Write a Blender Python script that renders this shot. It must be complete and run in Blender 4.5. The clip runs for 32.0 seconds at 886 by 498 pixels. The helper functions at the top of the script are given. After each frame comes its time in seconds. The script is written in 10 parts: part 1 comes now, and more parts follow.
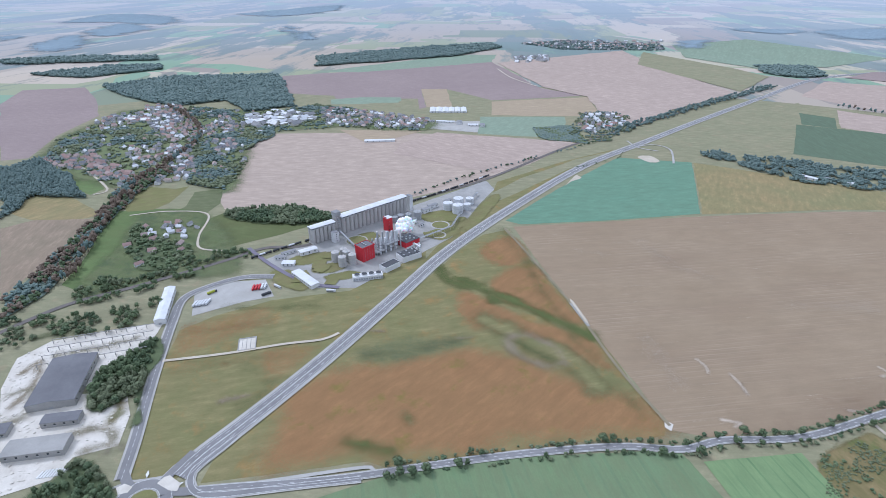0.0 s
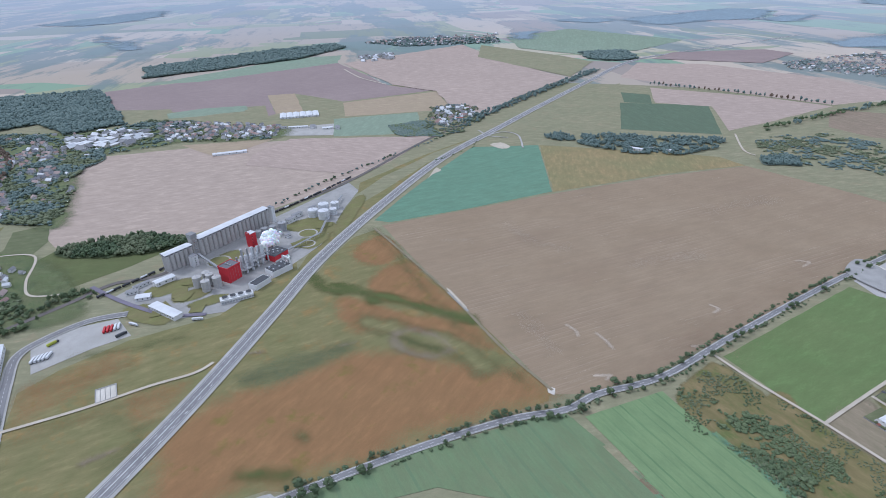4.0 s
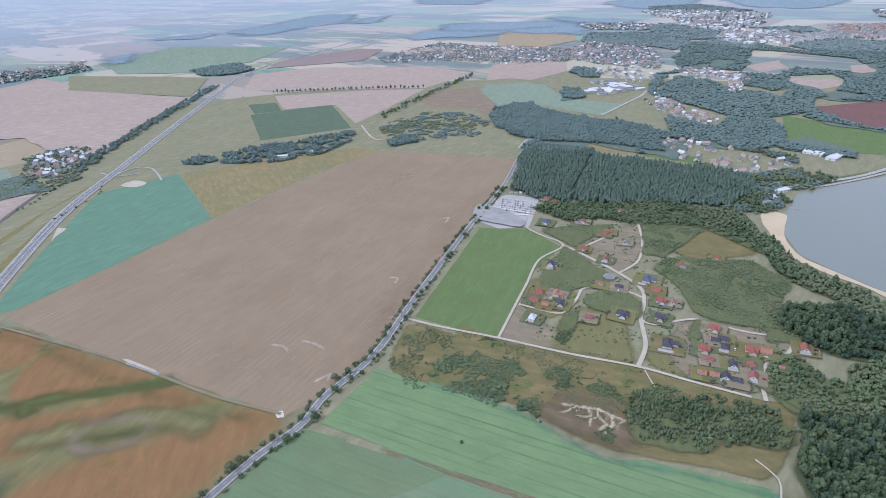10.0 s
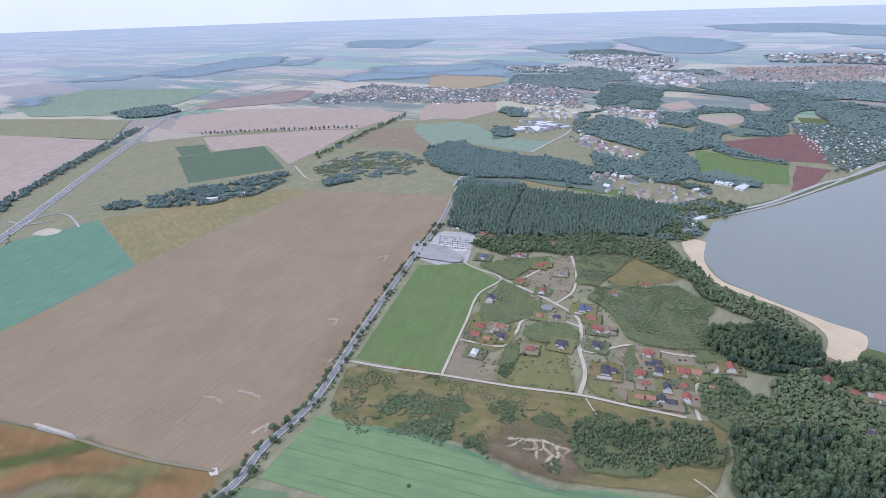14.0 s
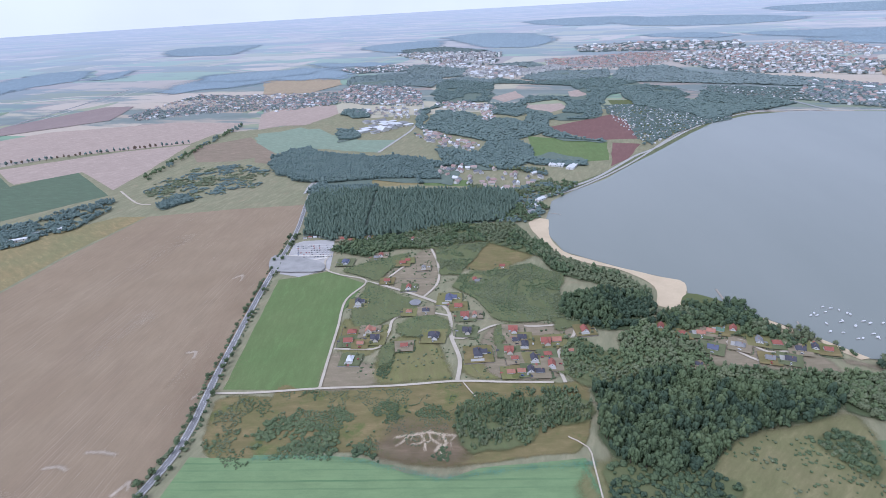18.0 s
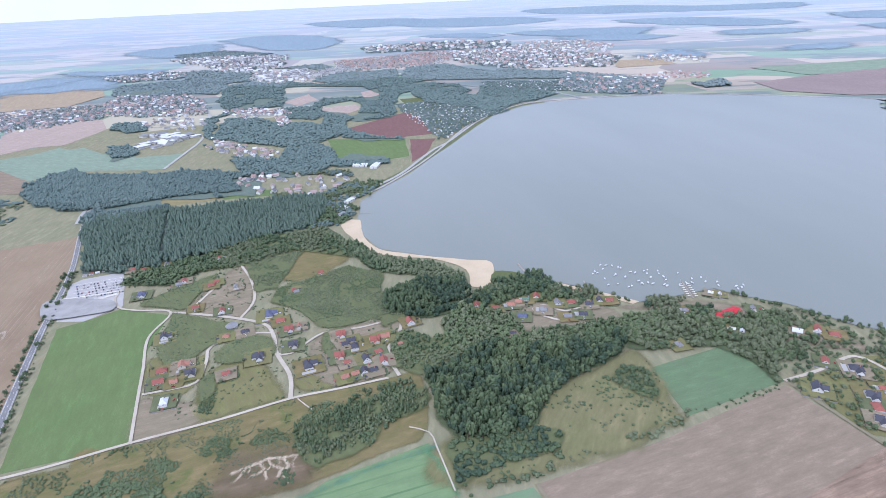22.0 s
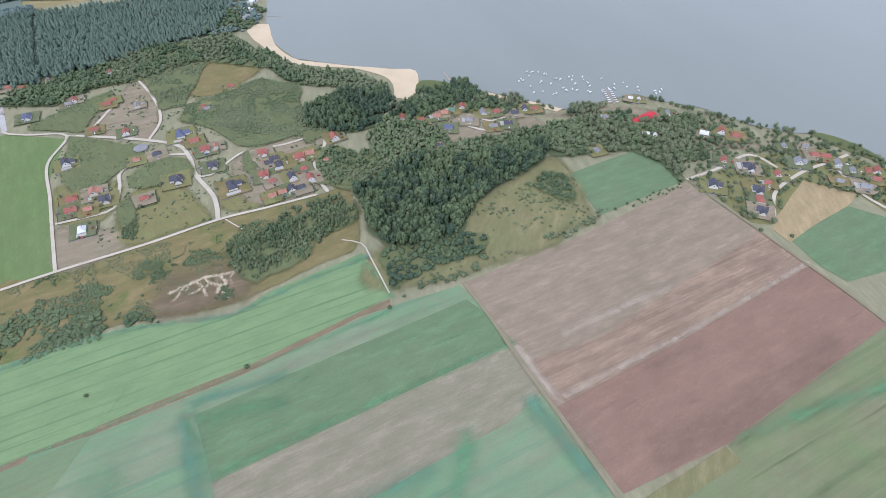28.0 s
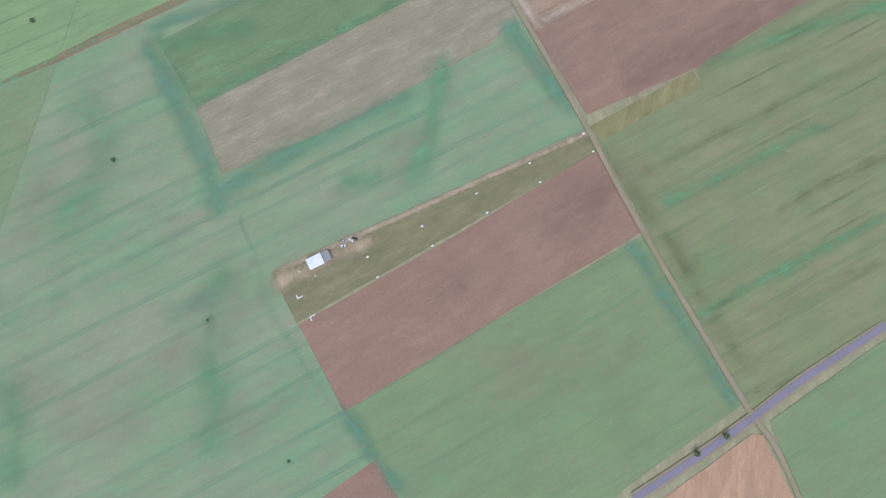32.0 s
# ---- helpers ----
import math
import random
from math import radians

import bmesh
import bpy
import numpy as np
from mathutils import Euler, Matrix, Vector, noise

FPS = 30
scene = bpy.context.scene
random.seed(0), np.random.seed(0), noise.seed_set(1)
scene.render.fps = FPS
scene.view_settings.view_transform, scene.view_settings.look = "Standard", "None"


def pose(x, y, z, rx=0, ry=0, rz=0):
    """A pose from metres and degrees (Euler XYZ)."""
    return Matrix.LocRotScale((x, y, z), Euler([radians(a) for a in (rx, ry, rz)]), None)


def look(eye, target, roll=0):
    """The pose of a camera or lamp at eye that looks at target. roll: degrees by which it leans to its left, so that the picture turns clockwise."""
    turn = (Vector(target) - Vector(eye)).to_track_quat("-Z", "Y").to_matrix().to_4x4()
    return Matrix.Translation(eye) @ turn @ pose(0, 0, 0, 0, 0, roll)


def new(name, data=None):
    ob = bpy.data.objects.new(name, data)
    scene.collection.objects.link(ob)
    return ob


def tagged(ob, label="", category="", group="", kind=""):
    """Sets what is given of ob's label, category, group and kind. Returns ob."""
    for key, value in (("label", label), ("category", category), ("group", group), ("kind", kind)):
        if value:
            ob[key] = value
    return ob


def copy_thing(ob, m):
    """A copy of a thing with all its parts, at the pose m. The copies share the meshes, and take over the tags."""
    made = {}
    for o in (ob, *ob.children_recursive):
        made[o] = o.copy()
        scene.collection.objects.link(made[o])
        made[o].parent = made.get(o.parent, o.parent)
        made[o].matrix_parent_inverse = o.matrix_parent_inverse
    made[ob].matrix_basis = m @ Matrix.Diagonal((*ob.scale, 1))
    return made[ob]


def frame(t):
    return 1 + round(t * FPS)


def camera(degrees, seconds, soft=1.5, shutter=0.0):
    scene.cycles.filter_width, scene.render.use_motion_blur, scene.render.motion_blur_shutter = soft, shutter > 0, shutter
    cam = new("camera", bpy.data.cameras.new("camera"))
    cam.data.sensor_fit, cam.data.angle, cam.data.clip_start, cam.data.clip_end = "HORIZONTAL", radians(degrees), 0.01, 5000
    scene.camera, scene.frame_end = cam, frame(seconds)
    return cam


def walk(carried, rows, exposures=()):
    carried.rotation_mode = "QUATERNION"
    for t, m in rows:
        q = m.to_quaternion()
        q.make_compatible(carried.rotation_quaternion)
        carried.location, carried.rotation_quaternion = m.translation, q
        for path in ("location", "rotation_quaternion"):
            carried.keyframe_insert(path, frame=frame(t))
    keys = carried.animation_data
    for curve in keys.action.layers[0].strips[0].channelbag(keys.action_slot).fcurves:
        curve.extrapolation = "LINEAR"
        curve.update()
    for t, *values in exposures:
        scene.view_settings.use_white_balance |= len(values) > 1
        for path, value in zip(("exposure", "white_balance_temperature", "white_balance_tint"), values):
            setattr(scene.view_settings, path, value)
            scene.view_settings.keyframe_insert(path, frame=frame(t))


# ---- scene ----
H = 420.0  # height of the camera over the ground
cam = camera(78.58, 32.0, soft=0.85)

def turned(yaw, pitch, lean):
    """The pose of the hovering camera: heading clockwise from +y, tilt below the horizon, lean."""
    return pose(0, 0, H, 90 - pitch, 0, -yaw) @ pose(0, 0, 0, 0, 0, -lean)

walk(cam, [
    (0.0, turned(-65.74, 27.14, 0.22)),
    (0.5, turned(-64.29, 27.18, 0.19)),
    (1.0, turned(-62.48, 27.19, 0.27)),
    (1.5, turned(-60.64, 27.22, 0.44)),
    (2.0, turned(-58.85, 27.25, 0.67)),
    (2.5, turned(-56.95, 27.28, 0.86)),
    (4.5, turned(-48.16, 27.44, 1.40)),
    (5.0, turned(-45.29, 27.50, 1.46)),
    (5.5, turned(-41.99, 27.54, 1.48)),
    (6.0, turned(-38.72, 27.58, 1.62)),
    (6.5, turned(-35.15, 27.67, 1.87)),
    (7.0, turned(-31.40, 27.77, 2.15)),
    (7.5, turned(-27.94, 27.89, 2.37)),
    (8.0, turned(-24.29, 28.01, 2.73)),
    (8.5, turned(-20.52, 28.09, 2.91)),
    (9.0, turned(-17.84, 28.13, 2.93)),
    (9.5, turned(-15.73, 28.12, 2.89)),
    (10.0, turned(-13.65, 27.52, 2.83)),
    (10.5, turned(-12.04, 26.47, 2.70)),
    (11.0, turned(-11.04, 25.53, 2.50)),
    (11.5, turned(-10.11, 24.66, 2.27)),
    (12.0, turned(-9.36, 23.78, 2.04)),
    (12.5, turned(-8.65, 23.61, 2.00)),
    (13.0, turned(-8.02, 23.66, 1.99)),
    (13.5, turned(-7.25, 23.76, 1.99)),
    (15.5, turned(-2.06, 24.03, 1.71)),
    (16.0, turned(0.01, 24.10, 2.01)),
    (16.5, turned(2.23, 24.18, 2.24)),
    (17.0, turned(4.54, 24.25, 2.61)),
    (17.5, turned(7.03, 24.32, 2.95)),
    (18.0, turned(9.64, 24.39, 3.27)),
    (18.5, turned(12.50, 24.47, 3.49)),
    (19.0, turned(15.54, 24.58, 3.55)),
    (19.5, turned(18.76, 24.71, 3.62)),
    (20.0, turned(22.07, 24.89, 3.41)),
    (20.5, turned(24.95, 25.01, 3.23)),
    (21.0, turned(27.15, 25.10, 2.97)),
    (21.5, turned(29.30, 25.17, 2.74)),
    (22.0, turned(30.83, 25.20, 2.56)),
    (22.5, turned(32.12, 25.22, 2.39)),
    (23.0, turned(33.57, 25.24, 2.22)),
    (23.5, turned(34.72, 25.25, 1.97)),
    (24.0, turned(35.52, 25.23, 1.72)),
    (24.5, turned(36.12, 25.21, 1.46)),
    (26.5, turned(38.07, 30.45, 0.49)),
    (27.0, turned(38.62, 35.30, 0.26)),
    (27.5, turned(39.14, 40.14, -0.02)),
    (28.0, turned(39.66, 44.93, -0.35)),
    (28.5, turned(40.26, 49.65, -0.79)),
    (29.0, turned(40.98, 54.37, -1.30)),
    (29.5, turned(41.86, 59.09, -2.01)),
    (30.0, turned(42.93, 63.81, -2.89)),
    (30.5, turned(44.37, 68.53, -4.24)),
    (31.0, turned(46.52, 73.23, -6.19)),
    (31.5, turned(50.47, 78.03, -9.96)),
    (32.0, turned(59.34, 82.63, -18.72)),
], [(0.0, 0.27, 5420, 14), (1.0, 0.23, 5420, 14), (2.0, 0.16, 5430, 14), (5.0, 0.06, 5450, 15), (6.0, 0.13, 5450, 15), (7.0, 0.17, 5450, 15), (10.0, 0.2, 5450, 17), (13.0, 0.22, 5440, 19), (16.0, 0.18, 5420, 19), (18.0, 0.22, 5400, 19), (21.0, 0.44, 5380, 20), (24.0, 0.54, 5370, 20), (28.0, 0.48, 5640, 16), (30.0, 0.43, 5720, 15), (32.0, 0.36, 5790, 14)])

# ---- light ----
SUN_AZIMUTH, SUN_HEIGHT = radians(-120), radians(48)   # heading clockwise from +y, and height
world = bpy.data.worlds.new("sky")
scene.world = world
world.use_nodes = True
nt = world.node_tree
sky = nt.nodes.new("ShaderNodeTexSky")
sky.sky_type, sky.sun_disc = "NISHITA", False
sky.sun_elevation, sky.sun_rotation = SUN_HEIGHT, SUN_AZIMUTH
sky.air_density, sky.dust_density, sky.ozone_density, sky.altitude = 1.0, 3.0, 1.5, 400
# an even veil of high cloud, whiter towards the horizon, with the sky's blue through its thinner parts
geo = nt.nodes.new("ShaderNodeTexCoord")
puffs = nt.nodes.new("ShaderNodeTexNoise")
puffs.inputs["Scale"].default_value, puffs.inputs["Detail"].default_value = 2.2, 5.0
nt.links.new(geo.outputs["Generated"], puffs.inputs["Vector"])
thick = nt.nodes.new("ShaderNodeMapRange")
for key, v in (("From Min", 0.3), ("From Max", 0.7), ("To Min", 0.75), ("To Max", 0.95)):
    thick.inputs[key].default_value = v
nt.links.new(puffs.outputs[0], thick.inputs["Value"])
veil = nt.nodes.new("ShaderNodeMix")
veil.data_type = "RGBA"
veil.inputs[7].default_value = (8.6, 9.0, 9.6, 1)
nt.links.new(thick.outputs[0], veil.inputs[0])
nt.links.new(sky.outputs[0], veil.inputs[6])
nt.nodes["Background"].inputs["Strength"].default_value = 0.1
nt.links.new(veil.outputs[2], nt.nodes["Background"].inputs["Color"])
sun = new("sun", bpy.data.lights.new("sun", "SUN"))
sun.data.energy, sun.data.angle, sun.data.color = 1.5, radians(11), (1.0, 0.96, 0.9)
sun.matrix_world = look((0, 0, 0), (-math.sin(SUN_AZIMUTH) * math.cos(SUN_HEIGHT), -math.cos(SUN_AZIMUTH) * math.cos(SUN_HEIGHT), -math.sin(SUN_HEIGHT)))
sun.location = (0, 0, 900)
scene.view_settings.exposure = 0.0

# ---- materials ----


class Nodes:
    """A short way to wire a node material."""

    def __init__(self, name, rough=0.8, metal=0.0, spec=0.3):
        self.m = bpy.data.materials.new(name)
        self.m.use_nodes = True
        self.t = self.m.node_tree
        self.b = self.t.nodes["Principled BSDF"]
        self.b.inputs["Roughness"].default_value = rough
        self.b.inputs["Metallic"].default_value = metal
        self.b.inputs["Specular IOR Level"].default_value = spec

    def add(self, kind, **kw):
        n = self.t.nodes.new("ShaderNode" + kind)
        for k, v in kw.items():
            if k in n.inputs:
                n.inputs[k].default_value = v
        return n

    def link(self, a, b):
        self.t.links.new(a, b)

    def value(self, op, a, b):
        n = self.t.nodes.new("ShaderNodeMath")
        n.operation = op
        for i, v in enumerate((a, b)):
            if isinstance(v, (int, float)):
                n.inputs[i].default_value = v
            else:
                self.link(v, n.inputs[i])
        return n.outputs[0]

    def place(self, scale=(1, 1, 1), turn=0.0, source="position"):
        n = self.t.nodes.new("ShaderNodeMapping")
        n.inputs["Scale"].default_value = scale
        pre = self.t.nodes.new("ShaderNodeVectorRotate")
        pre.inputs["Angle"].default_value = radians(turn)
        if source == "position":
            self.link(self.t.nodes.new("ShaderNodeNewGeometry").outputs["Position"], pre.inputs["Vector"])
        elif source == "plan":
            uv = self.t.nodes.new("ShaderNodeUVMap")
            uv.uv_map = "plan"
            self.link(uv.outputs[0], pre.inputs["Vector"])
        else:
            self.link(self.t.nodes.new("ShaderNodeTexCoord").outputs["Object"], pre.inputs["Vector"])
        self.link(pre.outputs[0], n.inputs["Vector"])
        return n.outputs[0]

    def noise(self, where, scale, detail=4.0, rough=0.6):
        n = self.add("TexNoise", Scale=scale, Detail=detail, Roughness=rough)
        self.link(where, n.inputs["Vector"])
        return n.outputs[0]

    def spread(self, v, low, high, to_low=0.0, to_high=1.0):
        n = self.t.nodes.new("ShaderNodeMapRange")
        self.link(v, n.inputs["Value"])
        for k, x in (("From Min", low), ("From Max", high), ("To Min", to_low), ("To Max", to_high)):
            n.inputs[k].default_value = x
        return n.outputs[0]

    def mix(self, fac, a, b, how="MIX"):
        n = self.t.nodes.new("ShaderNodeMix")
        n.data_type, n.blend_type = "RGBA", how
        for v, s in ((fac, n.inputs[0]), (a, n.inputs[6]), (b, n.inputs[7])):
            if isinstance(v, tuple):
                s.default_value = (*v, 1) if len(v) == 3 else v
            elif isinstance(v, (int, float)):
                s.default_value = v
            else:
                self.link(v, s)
        return n.outputs[2]

    def done(self, color, bump=None, strength=0.3, distance=0.1, soft=False):
        if isinstance(color, tuple):
            self.b.inputs["Base Color"].default_value = (*color, 1)
        else:
            self.link(color, self.b.inputs["Base Color"])
        if soft:
            # grass grows in from the rim, where the sheet's "fade" rises to one
            fade = self.t.nodes.new("ShaderNodeAttribute")
            fade.attribute_name = "fade"
            tufts = self.noise(self.place(), 1.0 / 16.0, 5, 0.65)
            thin = self.value("ADD", fade.outputs["Fac"], self.value("MULTIPLY", self.value("SUBTRACT", tufts, 0.5), 0.5))
            blade = self.spread(self.noise(self.place(), 1.0 / 0.25, 2, 0.5), 0.33, 0.67)
            thin = self.value("LESS_THAN", self.value("ADD", blade, 0.02), self.spread(thin, 0.08, 0.92, -0.05, 1.05))
            clear = self.t.nodes.new("ShaderNodeBsdfTransparent")
            both = self.t.nodes.new("ShaderNodeMixShader")
            only = self.value("MULTIPLY", thin, self.value("GREATER_THAN", fade.outputs["Fac"], 0.001))
            self.link(only, both.inputs[0])
            self.link(self.b.outputs[0], both.inputs[1])
            self.link(clear.outputs[0], both.inputs[2])
            self.link(both.outputs[0], self.t.nodes["Material Output"].inputs["Surface"])
        if bump is not None:
            n = self.add("Bump", Strength=strength, Distance=distance)
            self.link(bump, n.inputs["Height"])
            self.link(n.outputs[0], self.b.inputs["Normal"])
        return self.m


def field_material(name, a, b, turn=0.0, row=3.0, rows=0.25, bands=0.3, band=45.0, patch=0.5, patch_size=120.0, weeds=None, weed=0.0):
    """Farmland: colour a, patches of b, drill rows and wider worked bands along one heading, and weedy spots."""
    n = Nodes(name, 0.95, spec=0.1)
    where = n.place()
    along = n.place((1.0, 0.04, 1.0), turn)
    big = n.spread(n.noise(where, 1.0 / patch_size, 5, 0.62), 0.35, 0.68)
    col = n.mix(n.value("MULTIPLY", big, patch), a, b)
    streak = n.spread(n.noise(along, 1.0 / band, 4, 0.7), 0.3, 0.7)
    col = n.mix(n.value("MULTIPLY", streak, bands), col, tuple(0.72 * x for x in b))
    fine = n.spread(n.noise(along, 1.0 / row, 3, 0.7), 0.3, 0.7)
    col = n.mix(n.value("MULTIPLY", fine, rows), col, tuple(min(1, 1.35 * x) for x in a))
    if weeds:
        spot = n.spread(n.noise(where, 1.0 / 35.0, 6, 0.7), 0.62 - 0.25 * weed, 0.72 - 0.2 * weed)
        col = n.mix(spot, col, weeds)
    mottle = n.noise(n.place((1.0, 0.3, 1.0), turn), 1.0 / 11.0, 6, 0.72)
    col = n.mix(n.spread(mottle, 0.36, 0.62, 0.55, 0.0), col, tuple(0.66 * x for x in b))
    col = n.mix(n.spread(mottle, 0.55, 0.74, 0.0, 0.5), col, tuple(min(1, 1.3 * x) for x in a))
    grain = n.noise(where, 0.55, 5, 0.8)
    col = n.mix(n.spread(grain, 0.3, 0.7, 0.0, 0.45), col, tuple(0.62 * x for x in a))
    return n.done(col, grain, 0.3, 0.4, True)


def tram_material(name, a, b, turn, gap, width=0.09, dark=(0.05, 0.13, 0.06), patch=0.6, patch_size=90.0, third=None, bare=0.3):
    """A young crop with sprayer tramlines at an even gap, on mottled growth."""
    n = Nodes(name, 0.95, spec=0.1)
    where = n.place()
    col = n.mix(n.value("MULTIPLY", n.spread(n.noise(where, 1.0 / patch_size, 5, 0.6), 0.35, 0.66), patch), a, b)
    if third:
        col = n.mix(n.spread(n.noise(n.place((1, 0.25, 1), turn), 1.0 / 70.0, 4, 0.6), 0.5, 0.68, 0, 0.8), col, third)
    across = n.t.nodes.new("ShaderNodeSeparateXYZ")
    n.link(n.place((1, 1, 1), turn), across.inputs[0])
    wob = n.value("MULTIPLY", n.noise(where, 0.02, 2), 2.0)
    f = n.value("FRACT", n.value("DIVIDE", n.value("ADD", across.outputs[0], wob), gap), 0.0)
    line = n.value("LESS_THAN", f, width)
    line2 = n.value("LESS_THAN", n.value("ABSOLUTE", n.value("SUBTRACT", f, 0.45), 0), width * 0.4)
    soft = n.spread(n.noise(n.place((1, 0.3, 1), turn), 0.018, 4), bare, bare + 0.3)
    col = n.mix(n.value("MULTIPLY", n.value("MULTIPLY", line, soft), 0.65), col, dark)
    col = n.mix(n.value("MULTIPLY", n.value("MULTIPLY", line2, soft), 0.35), col, dark)
    fine = n.spread(n.noise(n.place((1, 0.05, 1), turn), 0.5, 3), 0.3, 0.7, 0, 0.3)
    col = n.mix(fine, col, tuple(min(1, 1.3 * x) for x in a))
    mottle = n.noise(n.place((1.0, 0.35, 1.0), turn), 1.0 / 14.0, 6, 0.7)
    col = n.mix(n.spread(mottle, 0.38, 0.6, 0.4, 0.0), col, tuple(0.72 * x for x in b))
    grain = n.noise(where, 0.6, 5, 0.8)
    col = n.mix(n.spread(grain, 0.3, 0.7, 0.0, 0.3), col, tuple(0.65 * x for x in a))
    return n.done(col, grain, 0.25, 0.3, True)


def plain_material(name, a, b=None, size=2.0, rough=0.75, metal=0.0, bump=0.15, spec=0.3):
    """A weathered coat: colour a with stains of b at two scales."""
    b = b or tuple(0.7 * x for x in a)
    n = Nodes(name, rough, metal, spec)
    where = n.place()
    big = n.spread(n.noise(where, 1.0 / (size * 6), 4, 0.6), 0.35, 0.7)
    fine = n.noise(where, 1.0 / (size * 0.4), 5, 0.7)
    col = n.mix(big, a, b)
    col = n.mix(n.spread(fine, 0.3, 0.75, 0, 0.3), col, tuple(0.6 * x for x in b))
    info = n.t.nodes.new("ShaderNodeObjectInfo")
    col = n.mix(n.spread(info.outputs["Random"], 0, 1, 0, 0.25), col, tuple(0.75 * x for x in a))
    return n.done(col, fine, bump, 0.05)


def leaf_material(name, a, b):
    """Foliage, toned tree by tree and clump by clump."""
    n = Nodes(name, 0.7, spec=0.15)
    tone = n.t.nodes.new("ShaderNodeAttribute")
    tone.attribute_name = "tone"
    geo = n.t.nodes.new("ShaderNodeNewGeometry")
    info = n.t.nodes.new("ShaderNodeObjectInfo")
    f = n.value("ADD", n.value("MULTIPLY", tone.outputs["Fac"], 0.75), n.value("MULTIPLY", info.outputs["Random"], 0.4))
    f = n.value("ADD", f, n.value("MULTIPLY", geo.outputs["Random Per Island"], 0.35))
    col = n.mix(n.spread(f, 0.1, 1.2), a, b)
    grain = n.noise(n.place(), 0.9, 3, 0.7)
    col = n.mix(n.spread(grain, 0.3, 0.7, 0.0, 0.4), col, tuple(0.55 * x for x in a))
    return n.done(col, grain, 0.5, 0.4)

# ---- ground plan ----


FLAT, EDGE, RIM = 3400.0, 4850.0, 35800.0   # level to FLAT; farther land is drawn in along the camera's rays and raised to fit its view


def site(x, y, h=0.0):
    """Where a plan point lies: level near by; farther ones are drawn in towards the camera, so that from there they
    keep their bearing and height over the horizon.
    """
    d = math.hypot(x, y)
    if d <= FLAT:
        return Vector((x, y, h))
    r = FLAT + (EDGE - FLAT) * (1 - FLAT / d)
    s = r / d
    return Vector((x * s, y * s, H * (1 - s) + h * s))


def shrink(x, y):
    """The scale of things at a plan point: smaller past FLAT, to look right from the camera."""
    d = math.hypot(x, y)
    return 1.0 if d <= FLAT else (FLAT + (EDGE - FLAT) * (1 - FLAT / d)) / d


def mesh_of(name, verts, faces, mat, smooth=False):
    me = bpy.data.meshes.new(name)
    me.from_pydata([tuple(v) for v in verts], [], faces)
    for m in (mat if isinstance(mat, (list, tuple)) else [mat]):
        me.materials.append(m)
    if smooth:
        me.polygons.foreach_set("use_smooth", [True] * len(me.polygons))
    return me


def part(name, bm, mat, parent=None, label=""):
    """Links a bmesh, or a ready mesh, as one object under parent."""
    if isinstance(bm, bpy.types.Mesh):
        me = bm
    else:
        me = bpy.data.meshes.new(name)
        bm.to_mesh(me)
        bm.free()
        me.materials.append(mat)
    ob = new(name, me)
    if parent is not None:
        ob.parent = parent
    if label:
        ob["label"] = label
    return ob


def inside(p, poly):
    c, j = False, len(poly) - 1
    for i in range(len(poly)):
        (xi, yi), (xj, yj) = poly[i], poly[j]
        if (yi > p[1]) != (yj > p[1]) and p[0] < (xj - xi) * (p[1] - yi) / (yj - yi) + xi:
            c = not c
        j = i
    return c


def smooth_line(pts, step=8.0, closed=False):
    """Points at about an even step on a curve through pts."""
    out, n = [], len(pts)
    for i in range(n if closed else n - 1):
        if closed:
            p0, p1, p2, p3 = pts[i - 1], pts[i], pts[(i + 1) % n], pts[(i + 2) % n]
        else:
            p0, p1, p2, p3 = pts[max(i - 1, 0)], pts[i], pts[i + 1], pts[min(i + 2, n - 1)]
        k = max(1, int(math.hypot(p2[0] - p1[0], p2[1] - p1[1]) / step))
        for a in range(k):
            t = a / k
            q = []
            for c in (0, 1):
                m1, m2 = (p2[c] - p0[c]) / 2, (p3[c] - p1[c]) / 2
                q.append((2 * t**3 - 3 * t**2 + 1) * p1[c] + (t**3 - 2 * t**2 + t) * m1 + (-2 * t**3 + 3 * t**2) * p2[c] + (t**3 - t**2) * m2)
            out.append(tuple(q))
    if not closed:
        out.append(tuple(pts[-1]))
    return out


def ragged(poly, step, amount):
    """The outline with in-between points pushed a little in and out."""
    out = []
    for i, a in enumerate(poly):
        b = poly[(i + 1) % len(poly)]
        d = math.hypot(b[0] - a[0], b[1] - a[1])
        k = max(1, int(d / step))
        nx, ny = -(b[1] - a[1]) / max(d, 1e-6), (b[0] - a[0]) / max(d, 1e-6)
        for j in range(k):
            t = j / k
            x, y = a[0] + (b[0] - a[0]) * t, a[1] + (b[1] - a[1]) * t
            w = amount * noise.noise((x * 0.7 / step, y * 0.7 / step, 3.1))
            out.append((x + nx * w, y + ny * w))
    return out


LAYER = [0.05]


